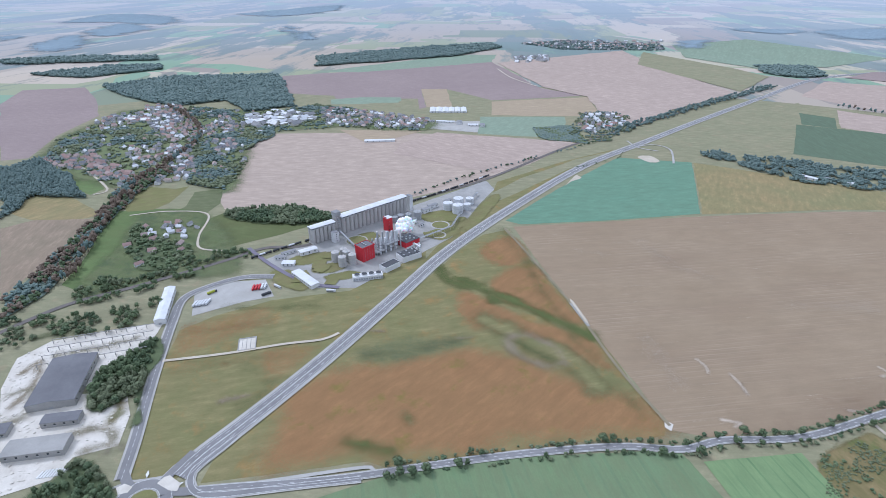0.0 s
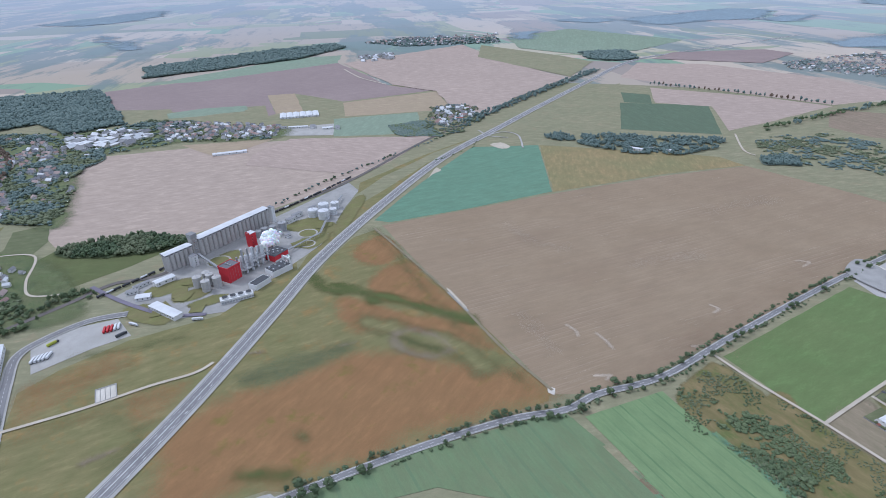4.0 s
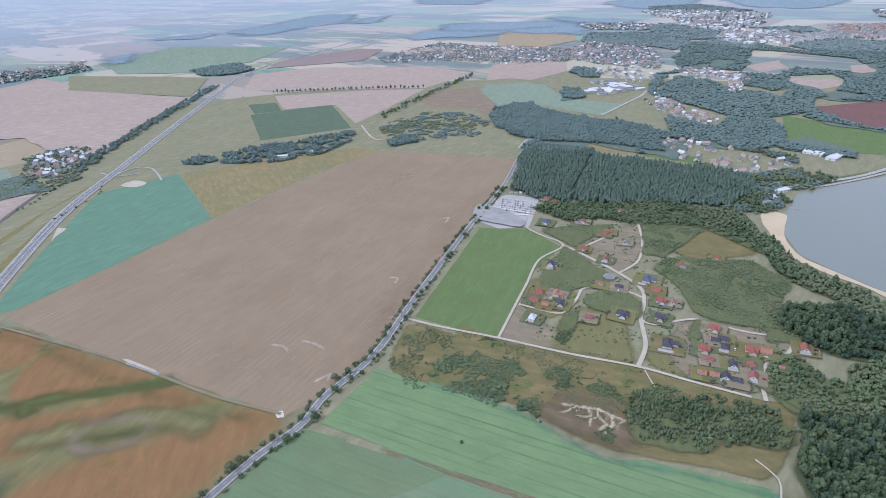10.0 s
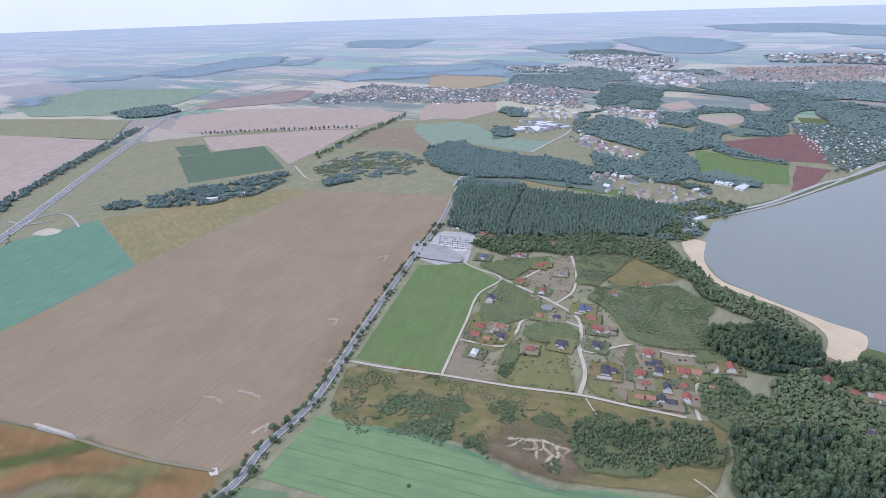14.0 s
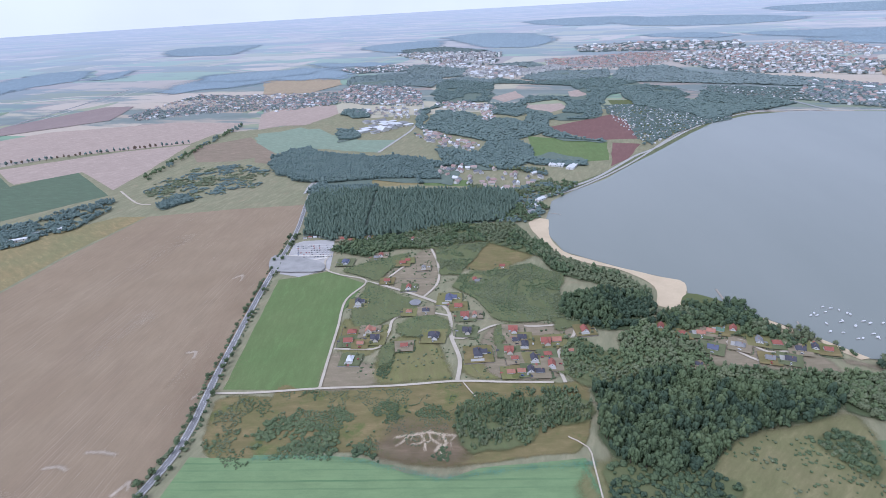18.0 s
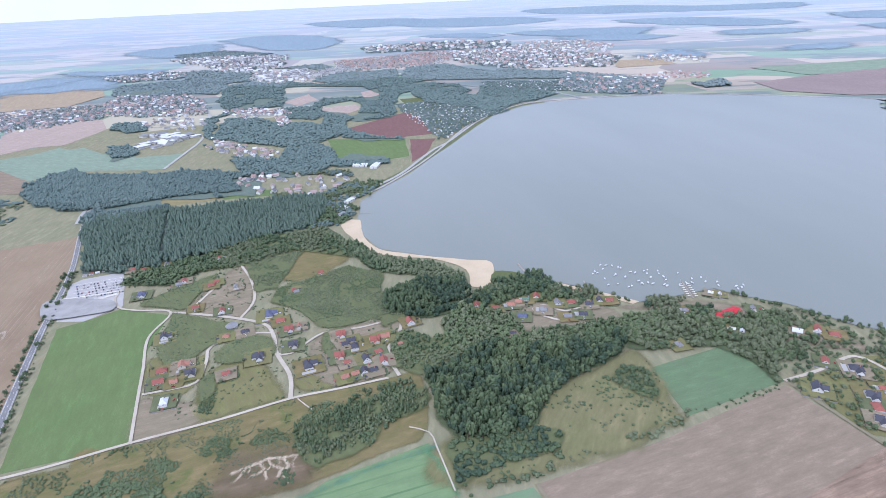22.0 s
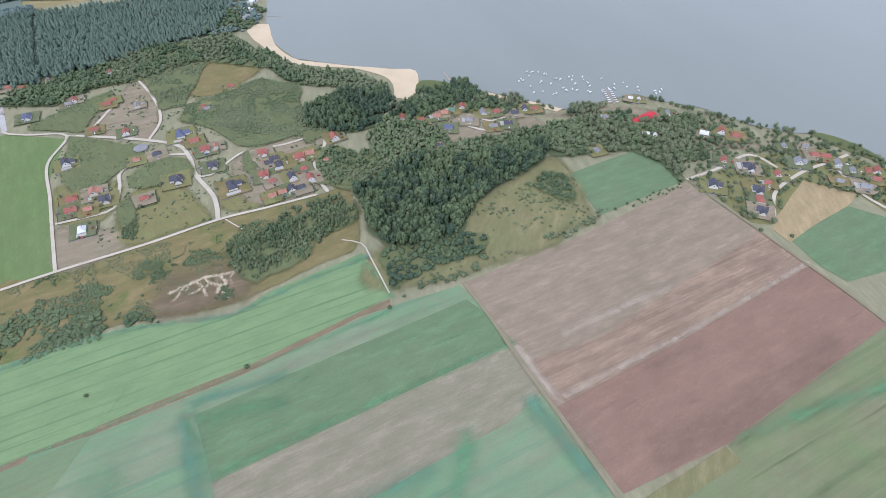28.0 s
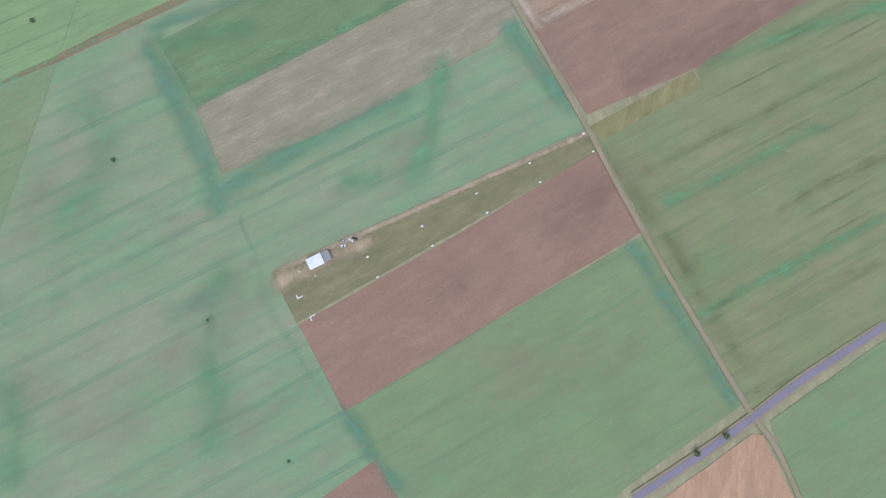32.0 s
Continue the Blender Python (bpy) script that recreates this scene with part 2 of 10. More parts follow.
def plot(name, mat, poly, label="", category="field", rough=1.5, curved=False, level=None, soft=0.0):
    """A piece of land as a thin sheet just over the ground."""
    LAYER[0] += 0.004
    z = LAYER[0] if level is None else level
    far = max(math.hypot(*p) for p in poly)
    if far > 2200:
        soft = 0.0
    if curved:
        poly = smooth_line(poly, 12.0 if far < 2500 else 40.0, True)
    size = 18.0 if far < 1500 else 60.0
    poly = ragged(poly, size, rough * (1 if far < 1500 else 3))
    bm = bmesh.new()
    f = bm.faces.new([bm.verts.new((x, y, 0)) for x, y in poly])
    if f.calc_area() and f.normal.z < 0:
        f.normal_flip()
    rim = set()
    if soft:
        rim = set(bm.verts)
        bmesh.ops.inset_region(bm, faces=[f], thickness=soft, use_even_offset=False)
    bmesh.ops.triangulate(bm, faces=bm.faces[:])
    if soft:
        fade = bm.verts.layers.float.new("fade")
        for v in bm.verts:
            v[fade] = 1.0 if v in rim else 0.0
    if far > FLAT:
        for _ in range(5):
            long = [e for e in bm.edges if e.calc_length() > 350]
            if not long:
                break
            bmesh.ops.subdivide_edges(bm, edges=long, cuts=1)
            bmesh.ops.triangulate(bm, faces=[f for f in bm.faces if len(f.verts) > 3])
    bm.normal_update()
    for f in bm.faces:
        if f.normal.z < 0:
            f.normal_flip()
    lift = z if far < FLAT else z + 1.5
    for v in bm.verts:
        v.co = site(v.co.x, v.co.y, lift)
    return tagged(part(name, bm, mat), label, category, "", "structure")


def soft_plot(name, mat, pts, label, category, soft, width=0.0, full=1.0, wander=0.5):
    """Growth or soil that runs out into its surroundings: an area, or with a width a band along a line."""
    LAYER[0] += 0.003
    line = np.array(smooth_line(pts, 9.0, not width))
    nxt = np.roll(line, -1, 0)
    a, b = (line[:-1], line[1:]) if width else (line, nxt)
    pad = soft * 1.6 + width / 2
    lo, hi = line.min(0) - pad, line.max(0) + pad
    cell = max(2.2, soft / 3, math.sqrt((hi[0] - lo[0]) * (hi[1] - lo[1]) / 16000))
    nx, ny = int((hi[0] - lo[0]) / cell) + 2, int((hi[1] - lo[1]) / cell) + 2
    gx, gy = np.meshgrid(lo[0] + cell * np.arange(nx), lo[1] + cell * np.arange(ny))
    p = np.stack([gx.ravel(), gy.ravel()], 1)
    near, into = np.full(len(p), 1e9), np.zeros(len(p), bool)
    for s, e in zip(a, b):
        d = e - s
        t = np.clip(((p - s) @ d) / max(d @ d, 1e-9), 0, 1)
        near = np.minimum(near, np.hypot(*(p - s - t[:, None] * d).T))
        if not width and s[1] != e[1]:
            into ^= ((s[1] > p[:, 1]) != (e[1] > p[:, 1])) & (p[:, 0] < (e[0] - s[0]) * (p[:, 1] - s[1]) / (e[1] - s[1]) + s[0])
    dist = near - width / 2 if width else np.where(into, -near, near)
    wob = np.array([noise.noise((x / (soft * 2.5), y / (soft * 2.5), 4.4)) + 0.6 * noise.noise((x / soft, y / soft, 8.4)) for x, y in p])
    fade = 1 - full * (1 - np.clip(0.5 + (dist + wander * soft * wob) / (2 * soft), 0, 1)).reshape(ny, nx)
    keep = np.minimum(np.minimum(fade[:-1, :-1], fade[1:, :-1]), np.minimum(fade[:-1, 1:], fade[1:, 1:])) < 0.97
    j, i = np.nonzero(keep)
    k = j * nx + i
    quads = np.stack([k, k + 1, k + nx + 1, k + nx], 1)
    used, flat = np.unique(quads, return_inverse=True)
    rise = LAYER[0] + (2.0 if np.hypot(*line.T).max() > 2600 else 0.0)
    me = mesh_of(name, [site(x, y, rise) for x, y in p[used]], flat.reshape(-1, 4).tolist(), mat)
    at = me.attributes.new("fade", "FLOAT", "POINT")
    at.data.foreach_set("value", np.maximum(fade.ravel()[used], 0.002).astype(np.float32))
    return tagged(part(name, me, mat), label, category, "", "structure")


def streaks(name, mat, poly, count, heading, length, width, label, seed=1, gather=0.0):
    """Faint tapered streaks left along the worked rows of a field; gather: how much they draw together."""
    LAYER[0] += 0.004
    pick = random.Random(seed)
    xs, ys = [p[0] for p in poly], [p[1] for p in poly]
    dx, dy = math.sin(radians(heading)), math.cos(radians(heading))
    verts, faces, fade, laid, tries = [], [], [], [], 0
    while count and tries < 6000:
        tries += 1
        x, y = pick.uniform(min(xs), max(xs)), pick.uniform(min(ys), max(ys))
        if not inside((x, y), poly) or noise.noise((x / 90, y / 90, seed)) < gather * pick.uniform(-0.4, 0.6):
            continue
        l, w = length * pick.uniform(0.4, 1.3), width * pick.uniform(0.5, 1.6)
        while l > 6 and not (inside((x + dx * l, y + dy * l), poly) and inside((x - dx * l, y - dy * l), poly)):
            l *= 0.8
        if l <= 6:
            continue
        if sum(abs((x - px) * dy - (y - py) * dx) < w + pw and abs((x - px) * dx + (y - py) * dy) < l + pl for px, py, pw, pl in laid) > 0:
            continue
        laid.append((x, y, w, l))
        count -= 1
        z = LAYER[0] + pick.uniform(0, 0.003)
        k, steps, thin = len(verts), 6, pick.uniform(0.5, 0.8)
        for q in range(steps + 1):
            t = 2 * q / steps - 1
            off = pick.uniform(-0.15, 0.15) * w
            for s in (-1, 0, 1):
                verts.append((x + dx * t * l + dy * (s * w + off), y + dy * t * l - dx * (s * w + off), z))
                fade.append(1.0 if s or abs(t) > 0.99 else thin + 0.3 * abs(t))
        for q in range(steps):
            for s in (0, 1):
                m = k + 3 * q + s
                faces.append((m, m + 1, m + 4, m + 3))
    me = mesh_of(name, verts, faces, mat)
    at = me.attributes.new("fade", "FLOAT", "POINT")
    at.data.foreach_set("value", fade)
    return tagged(part(name, me, mat), label, "field", "", "stuff")


def ribbon(pts, width, z, offset=0.0, step=8.0, dash=None, thick=0.0):
    """A strip along a line: verts and faces; dash: (on, off) lengths in metres."""
    line = smooth_line(pts, step)
    verts, faces, run, prev = [], [], 0.0, None
    for i, (x, y) in enumerate(line):
        a, b = line[max(i - 1, 0)], line[min(i + 1, len(line) - 1)]
        d = math.hypot(b[0] - a[0], b[1] - a[1]) or 1.0
        nx, ny = (b[1] - a[1]) / d, -(b[0] - a[0]) / d
        for s in (-1, 1):
            o = offset + s * width / 2
            verts.append(site(x + nx * o, y + ny * o, z))
        if i:
            run += math.hypot(x - line[i - 1][0], y - line[i - 1][1])
            if not dash or run % sum(dash) < dash[0]:
                k = 2 * i
                faces.append((k - 2, k, k + 1, k - 1)[::-1])
    return verts, faces


def road(name, mat, pts, width, label, category="road", z=None, step=8.0, parent=None):
    LAYER[0] += 0.01
    z = z or 1.0 + (LAYER[0] % 0.1)
    v, f = ribbon(pts, width, z, 0, step)
    me = mesh_of(name, v, f, mat)
    ob = part(name, me, mat, parent)
    if parent is None:
        tagged(ob, label, category, "", "structure")
    ob["z"] = z
    return ob


def stripe(owner, name, mat, pts, width, offset, dash=None, step=3.0):
    """Paint on a road, as a part of it."""
    v, f = ribbon(pts, width, owner["z"] + 0.03, offset, step, dash)
    return part(name, mesh_of(name, v, f, mat), mat, owner)

# ---- land materials (turn: heading of the worked rows, degrees) ----
SOIL_BROWN = tram_material("brown_tilled_soil", (0.272, 0.205, 0.136), (0.32, 0.248, 0.168), 17, 9.0, 0.2, (0.385, 0.305, 0.225), 0.8, 110.0, (0.255, 0.19, 0.13), 0.42)
SOIL_PALE = field_material("pale_stubble_soil", (0.46, 0.37, 0.30), (0.40, 0.325, 0.27), 20, 4, 0.25, 0.35, 40, 0.6, 200)
SOIL_DUST = field_material("dusty_dry_soil", (0.50, 0.42, 0.33), (0.45, 0.375, 0.29), 17, 4, 0.25, 0.2, 40, 0.6, 80)
SOIL_PINK = field_material("pinkish_soil", (0.46, 0.365, 0.305), (0.40, 0.32, 0.27), 60, 5, 0.2, 0.3, 60, 0.6, 260)
SOIL_PURPLE = field_material("dark_mauve_soil", (0.28, 0.22, 0.21), (0.37, 0.295, 0.27), 50, 5, 0.2, 0.4, 60, 0.7, 220)
SOIL_TAN = field_material("tan_stubble", (0.38, 0.31, 0.21), (0.42, 0.33, 0.24), 20, 4, 0.3, 0.3, 30, 0.6, 120)
SOIL_GREY = field_material("grey_tan_stubble", (0.27, 0.235, 0.17), (0.22, 0.23, 0.14), 102.5, 1.6, 0.45, 0.4, 9, 0.5, 90)
SOIL_WARM = field_material("warm_grey_stubble", (0.31, 0.238, 0.175), (0.25, 0.21, 0.145), 102, 2.2, 0.3, 0.45, 24, 0.7, 110)
SOIL_STREAK = field_material("streaked_half_tilled_soil", (0.34, 0.25, 0.175), (0.23, 0.16, 0.12), 102, 2.6, 0.5, 0.9, 13, 0.8, 60)
SOIL_RED = field_material("red_brown_ploughed_soil", (0.235, 0.148, 0.11), (0.30, 0.20, 0.15), 102, 2.0, 0.3, 0.35, 20, 0.8, 70)
SOIL_REDFAR = field_material("far_red_soil", (0.20, 0.11, 0.10), (0.24, 0.14, 0.125), 30, 5, 0.2, 0.3, 40, 0.6, 120)
RUST = field_material("rust_dry_crop", (0.27, 0.153, 0.072), (0.305, 0.185, 0.088), -20, 3, 0.3, 0.3, 20, 0.6, 60, (0.19, 0.16, 0.045), 0.25)
MEADOW = field_material("dry_weedy_meadow", (0.25, 0.215, 0.105), (0.18, 0.19, 0.08), 10, 2.5, 0.2, 0.3, 40, 0.8, 55, (0.30, 0.195, 0.08), 0.3)
MEADOW_DARK = field_material("damp_green_meadow", (0.12, 0.145, 0.06), (0.155, 0.165, 0.075), 30, 2.5, 0.2, 0.3, 30, 0.7, 30)
GREEN_MEADOW = field_material("fresh_green_meadow", (0.125, 0.18, 0.07), (0.165, 0.20, 0.085), 30, 2.5, 0.2, 0.3, 30, 0.8, 60)
MEADOW_GREY = field_material("grey_green_meadow", (0.17, 0.18, 0.10), (0.13, 0.155, 0.075), 30, 2.5, 0.2, 0.3, 30, 0.7, 25)
# paler and bluer than MEADOW, to carry haze in the colour
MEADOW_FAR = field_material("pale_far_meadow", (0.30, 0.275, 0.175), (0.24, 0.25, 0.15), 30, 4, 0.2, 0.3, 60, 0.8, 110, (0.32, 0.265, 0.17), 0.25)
YELLOW = field_material("yellowing_meadow", (0.335, 0.25, 0.13), (0.22, 0.232, 0.115), -40, 3, 0.2, 0.35, 60, 0.9, 140)
SCRUB = field_material("dry_scrub_grass", (0.25, 0.19, 0.098), (0.165, 0.168, 0.066), 100, 2, 0.2, 0.3, 30, 0.85, 40, (0.115, 0.155, 0.05), 0.4)
GRASS_LOT = field_material("mown_lot_grass", (0.185, 0.195, 0.075), (0.245, 0.205, 0.11), 0, 2, 0.2, 0.2, 20, 0.8, 30)
LOT_BARE = field_material("bare_building_plot", (0.31, 0.25, 0.18), (0.225, 0.205, 0.125), 102, 2, 0.2, 0.3, 20, 0.7, 35)
VIVID = field_material("vivid_green_meadow", (0.142, 0.208, 0.08), (0.18, 0.22, 0.095), 10, 2.5, 0.2, 0.25, 25, 0.7, 90)
TEAL = field_material("blue_green_crop", (0.15, 0.27, 0.185), (0.18, 0.282, 0.19), 15, 3, 0.25, 0.35, 30, 0.5, 110)
# crop green paled for the haze over far fields
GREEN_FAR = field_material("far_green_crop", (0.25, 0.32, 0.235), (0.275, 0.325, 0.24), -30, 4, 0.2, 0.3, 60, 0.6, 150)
GREEN_MID = field_material("green_crop", (0.138, 0.212, 0.108), (0.178, 0.222, 0.132), 102, 2.5, 0.3, 0.35, 14, 0.7, 50)
GREEN_DARK = field_material("dark_green_rows", (0.115, 0.16, 0.105), (0.155, 0.19, 0.125), -60, 6, 0.7, 0.5, 12, 0.4, 80)
MINT = tram_material("tramlined_mint_crop", (0.19, 0.266, 0.128), (0.168, 0.254, 0.128), 103, 24.0)
MINT_MOTTLED = tram_material("mottled_mint_crop", (0.168, 0.245, 0.138), (0.252, 0.248, 0.172), 103, 36.0, 0.12, (0.10, 0.195, 0.125), 0.85, 75, (0.115, 0.265, 0.135))
MINT_GREY = tram_material("grey_mint_crop", (0.152, 0.22, 0.113), (0.207, 0.218, 0.132), 102, 33.0, 0.1, (0.12, 0.19, 0.11), 0.6, 85, (0.15, 0.225, 0.13))
GREEN_STREAK = tram_material("streaky_green_crop", (0.165, 0.205, 0.10), (0.22, 0.205, 0.13), 103, 17.0, 0.25, (0.125, 0.17, 0.085), 0.9, 50, (0.125, 0.185, 0.085))
AIRGRASS = field_material("mown_airstrip_grass", (0.215, 0.20, 0.115), (0.16, 0.165, 0.085), 102, 2, 0.2, 0.3, 18, 0.8, 40)
SANDY = field_material("eroded_sand", (0.60, 0.495, 0.365), (0.44, 0.36, 0.25), 30, 2, 0.3, 0.3, 9, 0.9, 8, (0.17, 0.17, 0.08), 0.1)
SOIL_DARK = field_material("moist_dark_soil", (0.20, 0.145, 0.11), (0.225, 0.165, 0.125), 101, 2.5, 0.3, 0.3, 20, 0.6, 60)
REDPALE = field_material("dry_reddish_soil", (0.32, 0.218, 0.165), (0.29, 0.195, 0.148), 102, 2.0, 0.3, 0.3, 20, 0.6, 60)
MARGIN = field_material("brown_weedy_margin", (0.25, 0.185, 0.125), (0.19, 0.165, 0.095), 102, 2, 0.3, 0.3, 12, 0.7, 25, (0.14, 0.155, 0.07), 0.2)
SWALE = field_material("dark_swale_grass", (0.115, 0.14, 0.05), (0.145, 0.16, 0.06), 30, 2.5, 0.2, 0.3, 30, 0.6, 30)
TEALBAND = field_material("blue_green_growth", (0.145, 0.29, 0.198), (0.16, 0.295, 0.202), 102, 3, 0.2, 0.2, 20, 0.6, 40)
LUSH = field_material("lush_green_growth", (0.155, 0.345, 0.178), (0.175, 0.345, 0.188), 102, 3, 0.2, 0.3, 20, 0.6, 40)
OLIVEBAND = field_material("olive_green_growth", (0.145, 0.185, 0.092), (0.165, 0.19, 0.10), 102, 3, 0.2, 0.3, 20, 0.6, 40)
THIN = field_material("thin_crop_on_soil", (0.37, 0.30, 0.23), (0.325, 0.295, 0.212), 102, 3, 0.2, 0.2, 20, 0.6, 50)
GARDEN_GREEN = field_material("patchy_garden_green", (0.15, 0.195, 0.085), (0.21, 0.215, 0.12), 40, 6, 0.3, 0.4, 30, 0.9, 45, (0.10, 0.14, 0.075), 0.5)
SOIL_REDDISH = field_material("reddish_tilled_soil", (0.29, 0.195, 0.135), (0.31, 0.22, 0.155), 17, 2.5, 0.4, 0.4, 16, 0.6, 60)
DRYGRASS = field_material("dry_yellowish_grass", (0.24, 0.212, 0.112), (0.17, 0.185, 0.08), 60, 2, 0.2, 0.2, 20, 0.85, 45)
SOIL_ORANGE = field_material("orange_tan_stubble", (0.40, 0.255, 0.165), (0.35, 0.235, 0.155), 50, 1.5, 0.4, 0.3, 12, 0.7, 30)
SOIL_OCHRE = field_material("ochre_bare_soil", (0.40, 0.30, 0.17), (0.31, 0.255, 0.14), 50, 2, 0.3, 0.3, 20, 0.8, 35)
SAND = plain_material("beach_sand", (0.60, 0.485, 0.33), (0.52, 0.415, 0.28), 6, 0.95)
DIRT = plain_material("pale_gravel_track", (0.54, 0.48, 0.39), (0.43, 0.375, 0.29), 3, 0.95)
DIRT_DARK = plain_material("worn_earth_track", (0.27, 0.225, 0.155), (0.20, 0.185, 0.11), 3, 0.95)
CONCRETE = plain_material("weathered_concrete", (0.37, 0.36, 0.34), (0.27, 0.265, 0.25), 4, 0.9)
RUBBLE = plain_material("bright_rubble_yard", (0.68, 0.64, 0.57), (0.50, 0.46, 0.395), 3, 0.95)
ASPHALT = plain_material("worn_asphalt", (0.235, 0.23, 0.23), (0.185, 0.18, 0.18), 5, 0.85)
ASPHALT_BLUE = plain_material("mauve_asphalt", (0.20, 0.18, 0.225), (0.165, 0.15, 0.185), 5, 0.85)
SHOULDER = plain_material("pale_shoulder", (0.44, 0.425, 0.40), (0.34, 0.33, 0.30), 4, 0.9)
PAVING = plain_material("pale_block_paving", (0.46, 0.44, 0.42), (0.385, 0.37, 0.35), 4, 0.9)
PAINT = plain_material("white_road_paint", (0.72, 0.72, 0.70), (0.6, 0.6, 0.58), 3, 0.7)
STEEL = plain_material("galvanised_steel", (0.52, 0.53, 0.54), (0.42, 0.43, 0.44), 2, 0.45, 0.6)
RAILBED = plain_material("dark_ballast", (0.17, 0.15, 0.135), (0.12, 0.11, 0.10), 2, 0.95)

n = Nodes("lake_water", 0.12, spec=0.5)
w = n.place()
ripples = n.noise(w, 0.35, 3, 0.6)
n.b.inputs["Roughness"].default_value = 0.25
n.b.inputs["Specular IOR Level"].default_value = 0.4
drift = n.spread(n.noise(n.place((1, 0.3, 1), 20), 0.003, 4), 0.35, 0.7)
WATER = n.done(n.mix(drift, (0.178, 0.196, 0.172), (0.198, 0.214, 0.19)), ripples, 0.12, 0.3)



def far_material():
    """Far farmland: a patchwork of strips and plots with woods, with aerial haze painted into the colour by distance.
    """
    n = Nodes("hazed_far_land", 0.95, spec=0.05)
    pale = None
    cols = []
    for turn, size in ((28, (1.0, 2.0, 1)), (118, (0.9, 1.5, 1))):
        v = n.add("TexVoronoi", Scale=1.0, Randomness=0.8)
        v.distance = "CHEBYCHEV"
        n.link(n.place(size, turn, "plan"), v.inputs["Vector"])
        cols.append(v.outputs["Color"])
    sep = n.t.nodes.new("ShaderNodeSeparateColor")
    n.link(cols[0], sep.inputs[0])
    sep2 = n.t.nodes.new("ShaderNodeSeparateColor")
    n.link(cols[1], sep2.inputs[0])
    where = n.place((1, 1, 1), 0, "plan")
    which = n.spread(n.noise(where, 0.35, 2), 0.48, 0.52)
    pick = n.mix(which, cols[0], cols[1])
    s = n.t.nodes.new("ShaderNodeSeparateColor")
    n.link(pick, s.inputs[0])
    ramp = n.t.nodes.new("ShaderNodeValToRGB")
    ramp.color_ramp.interpolation = "CONSTANT"
    els = ramp.color_ramp.elements
    stops = ((0, (0.38, 0.328, 0.27)), (0.2, (0.296, 0.314, 0.211)), (0.36, (0.455, 0.392, 0.32)), (0.55, (0.228, 0.319, 0.228)),
             (0.68, (0.30, 0.262, 0.23)), (0.8, (0.422, 0.388, 0.296)), (0.92, (0.217, 0.245, 0.177)))
    els[0].position, els[0].color = 0, (*stops[0][1], 1)
    els[1].position, els[1].color = stops[1][0], (*stops[1][1], 1)
    for p, c in stops[2:]:
        els.new(p).color = (*c, 1)
    n.link(s.outputs[0], ramp.inputs[0])
    col = ramp.outputs[0]
    woods = n.spread(n.noise(n.place((0.35, 1.5, 1), 30, "plan"), 0.9, 7, 0.66), 0.505, 0.54)
    col = n.mix(n.value("MULTIPLY", woods, 0.85), col, (0.17, 0.215, 0.21))
    hedges = n.spread(n.noise(n.place((2.0, 9.0, 1), 30, "plan"), 0.9, 7, 0.7), 0.56, 0.6)
    col = n.mix(n.value("MULTIPLY", hedges, 0.55), col, (0.17, 0.20, 0.18))
    # aerial haze painted in: the colour mixes to pale blue towards the rim
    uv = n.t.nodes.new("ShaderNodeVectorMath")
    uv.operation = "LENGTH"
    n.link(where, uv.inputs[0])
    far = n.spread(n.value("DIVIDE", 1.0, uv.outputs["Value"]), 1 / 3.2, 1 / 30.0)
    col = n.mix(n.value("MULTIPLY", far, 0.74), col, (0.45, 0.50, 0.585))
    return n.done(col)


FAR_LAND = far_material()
# canopy colour with aerial haze put in as a pale blue
HAZED_CANOPY = field_material("far_hazed_canopy", (0.25, 0.32, 0.37), (0.30, 0.37, 0.41), 20, 30, 0.2, 0.3, 60, 0.7, 300)

# ---- ground ----
verts, faces, plans, mats = [(0, 0, 0)], [], [(0, 0)], []
RINGS = [250, 500, 800, 1200, 1700, 2300, 3000, 3400] + [3400 * 1.14 ** k for k in range(1, 18)] + [RIM]
SPOKES = 120
for k, d in enumerate(RINGS):
    for s in range(SPOKES):
        a = 2 * math.pi * s / SPOKES
        x, y = d * math.sin(a), d * math.cos(a)
        verts.append(tuple(site(x, y)))
        plans.append((x / 1000, y / 1000))
for s in range(SPOKES):
    faces.append((0, 1 + (s + 1) % SPOKES, 1 + s))
    mats.append(0)
for k in range(len(RINGS) - 1):
    for s in range(SPOKES):
        a, b = 1 + k * SPOKES + s, 1 + k * SPOKES + (s + 1) % SPOKES
        faces.append((a, b, b + SPOKES, a + SPOKES))
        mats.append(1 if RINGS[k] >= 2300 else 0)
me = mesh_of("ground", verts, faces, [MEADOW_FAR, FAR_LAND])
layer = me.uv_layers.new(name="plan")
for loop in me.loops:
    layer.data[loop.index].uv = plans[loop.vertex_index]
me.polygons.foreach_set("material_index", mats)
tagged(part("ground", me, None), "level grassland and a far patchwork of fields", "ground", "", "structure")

# ---- fields and yards ----
plot("meadow", MEADOW, [(-441, -123), (-513, -113), (-616, -94), (-678, -76), (-694, -31), (-703, 46), (-691, 108), (-681, 156), (-744, 290), (-810, 395), (-924, 529), (-997, 583), (-1057, 810), (-1083, 982), (-1058, 942), (-856, 517), (-631, 209), (-464, -25), (-422, -84)], "ochre and green weedy meadow beside the highway", "meadow", 2, soft=1.4)
soft_plot("dry_patch", RUST, [(-660, -80), (-688, -67), (-692, -2), (-694, 36), (-661, 39), (-633, -8), (-619, -80)], "rust-brown dried patch in a weedy meadow", "meadow", 11, 0, 0.5)
soft_plot("dry_patch", RUST, [(-590, 15), (-570, 81), (-535, 46), (-533, 14)], "rust-brown dried patch in a weedy meadow", "meadow", 9, 0, 0.5)
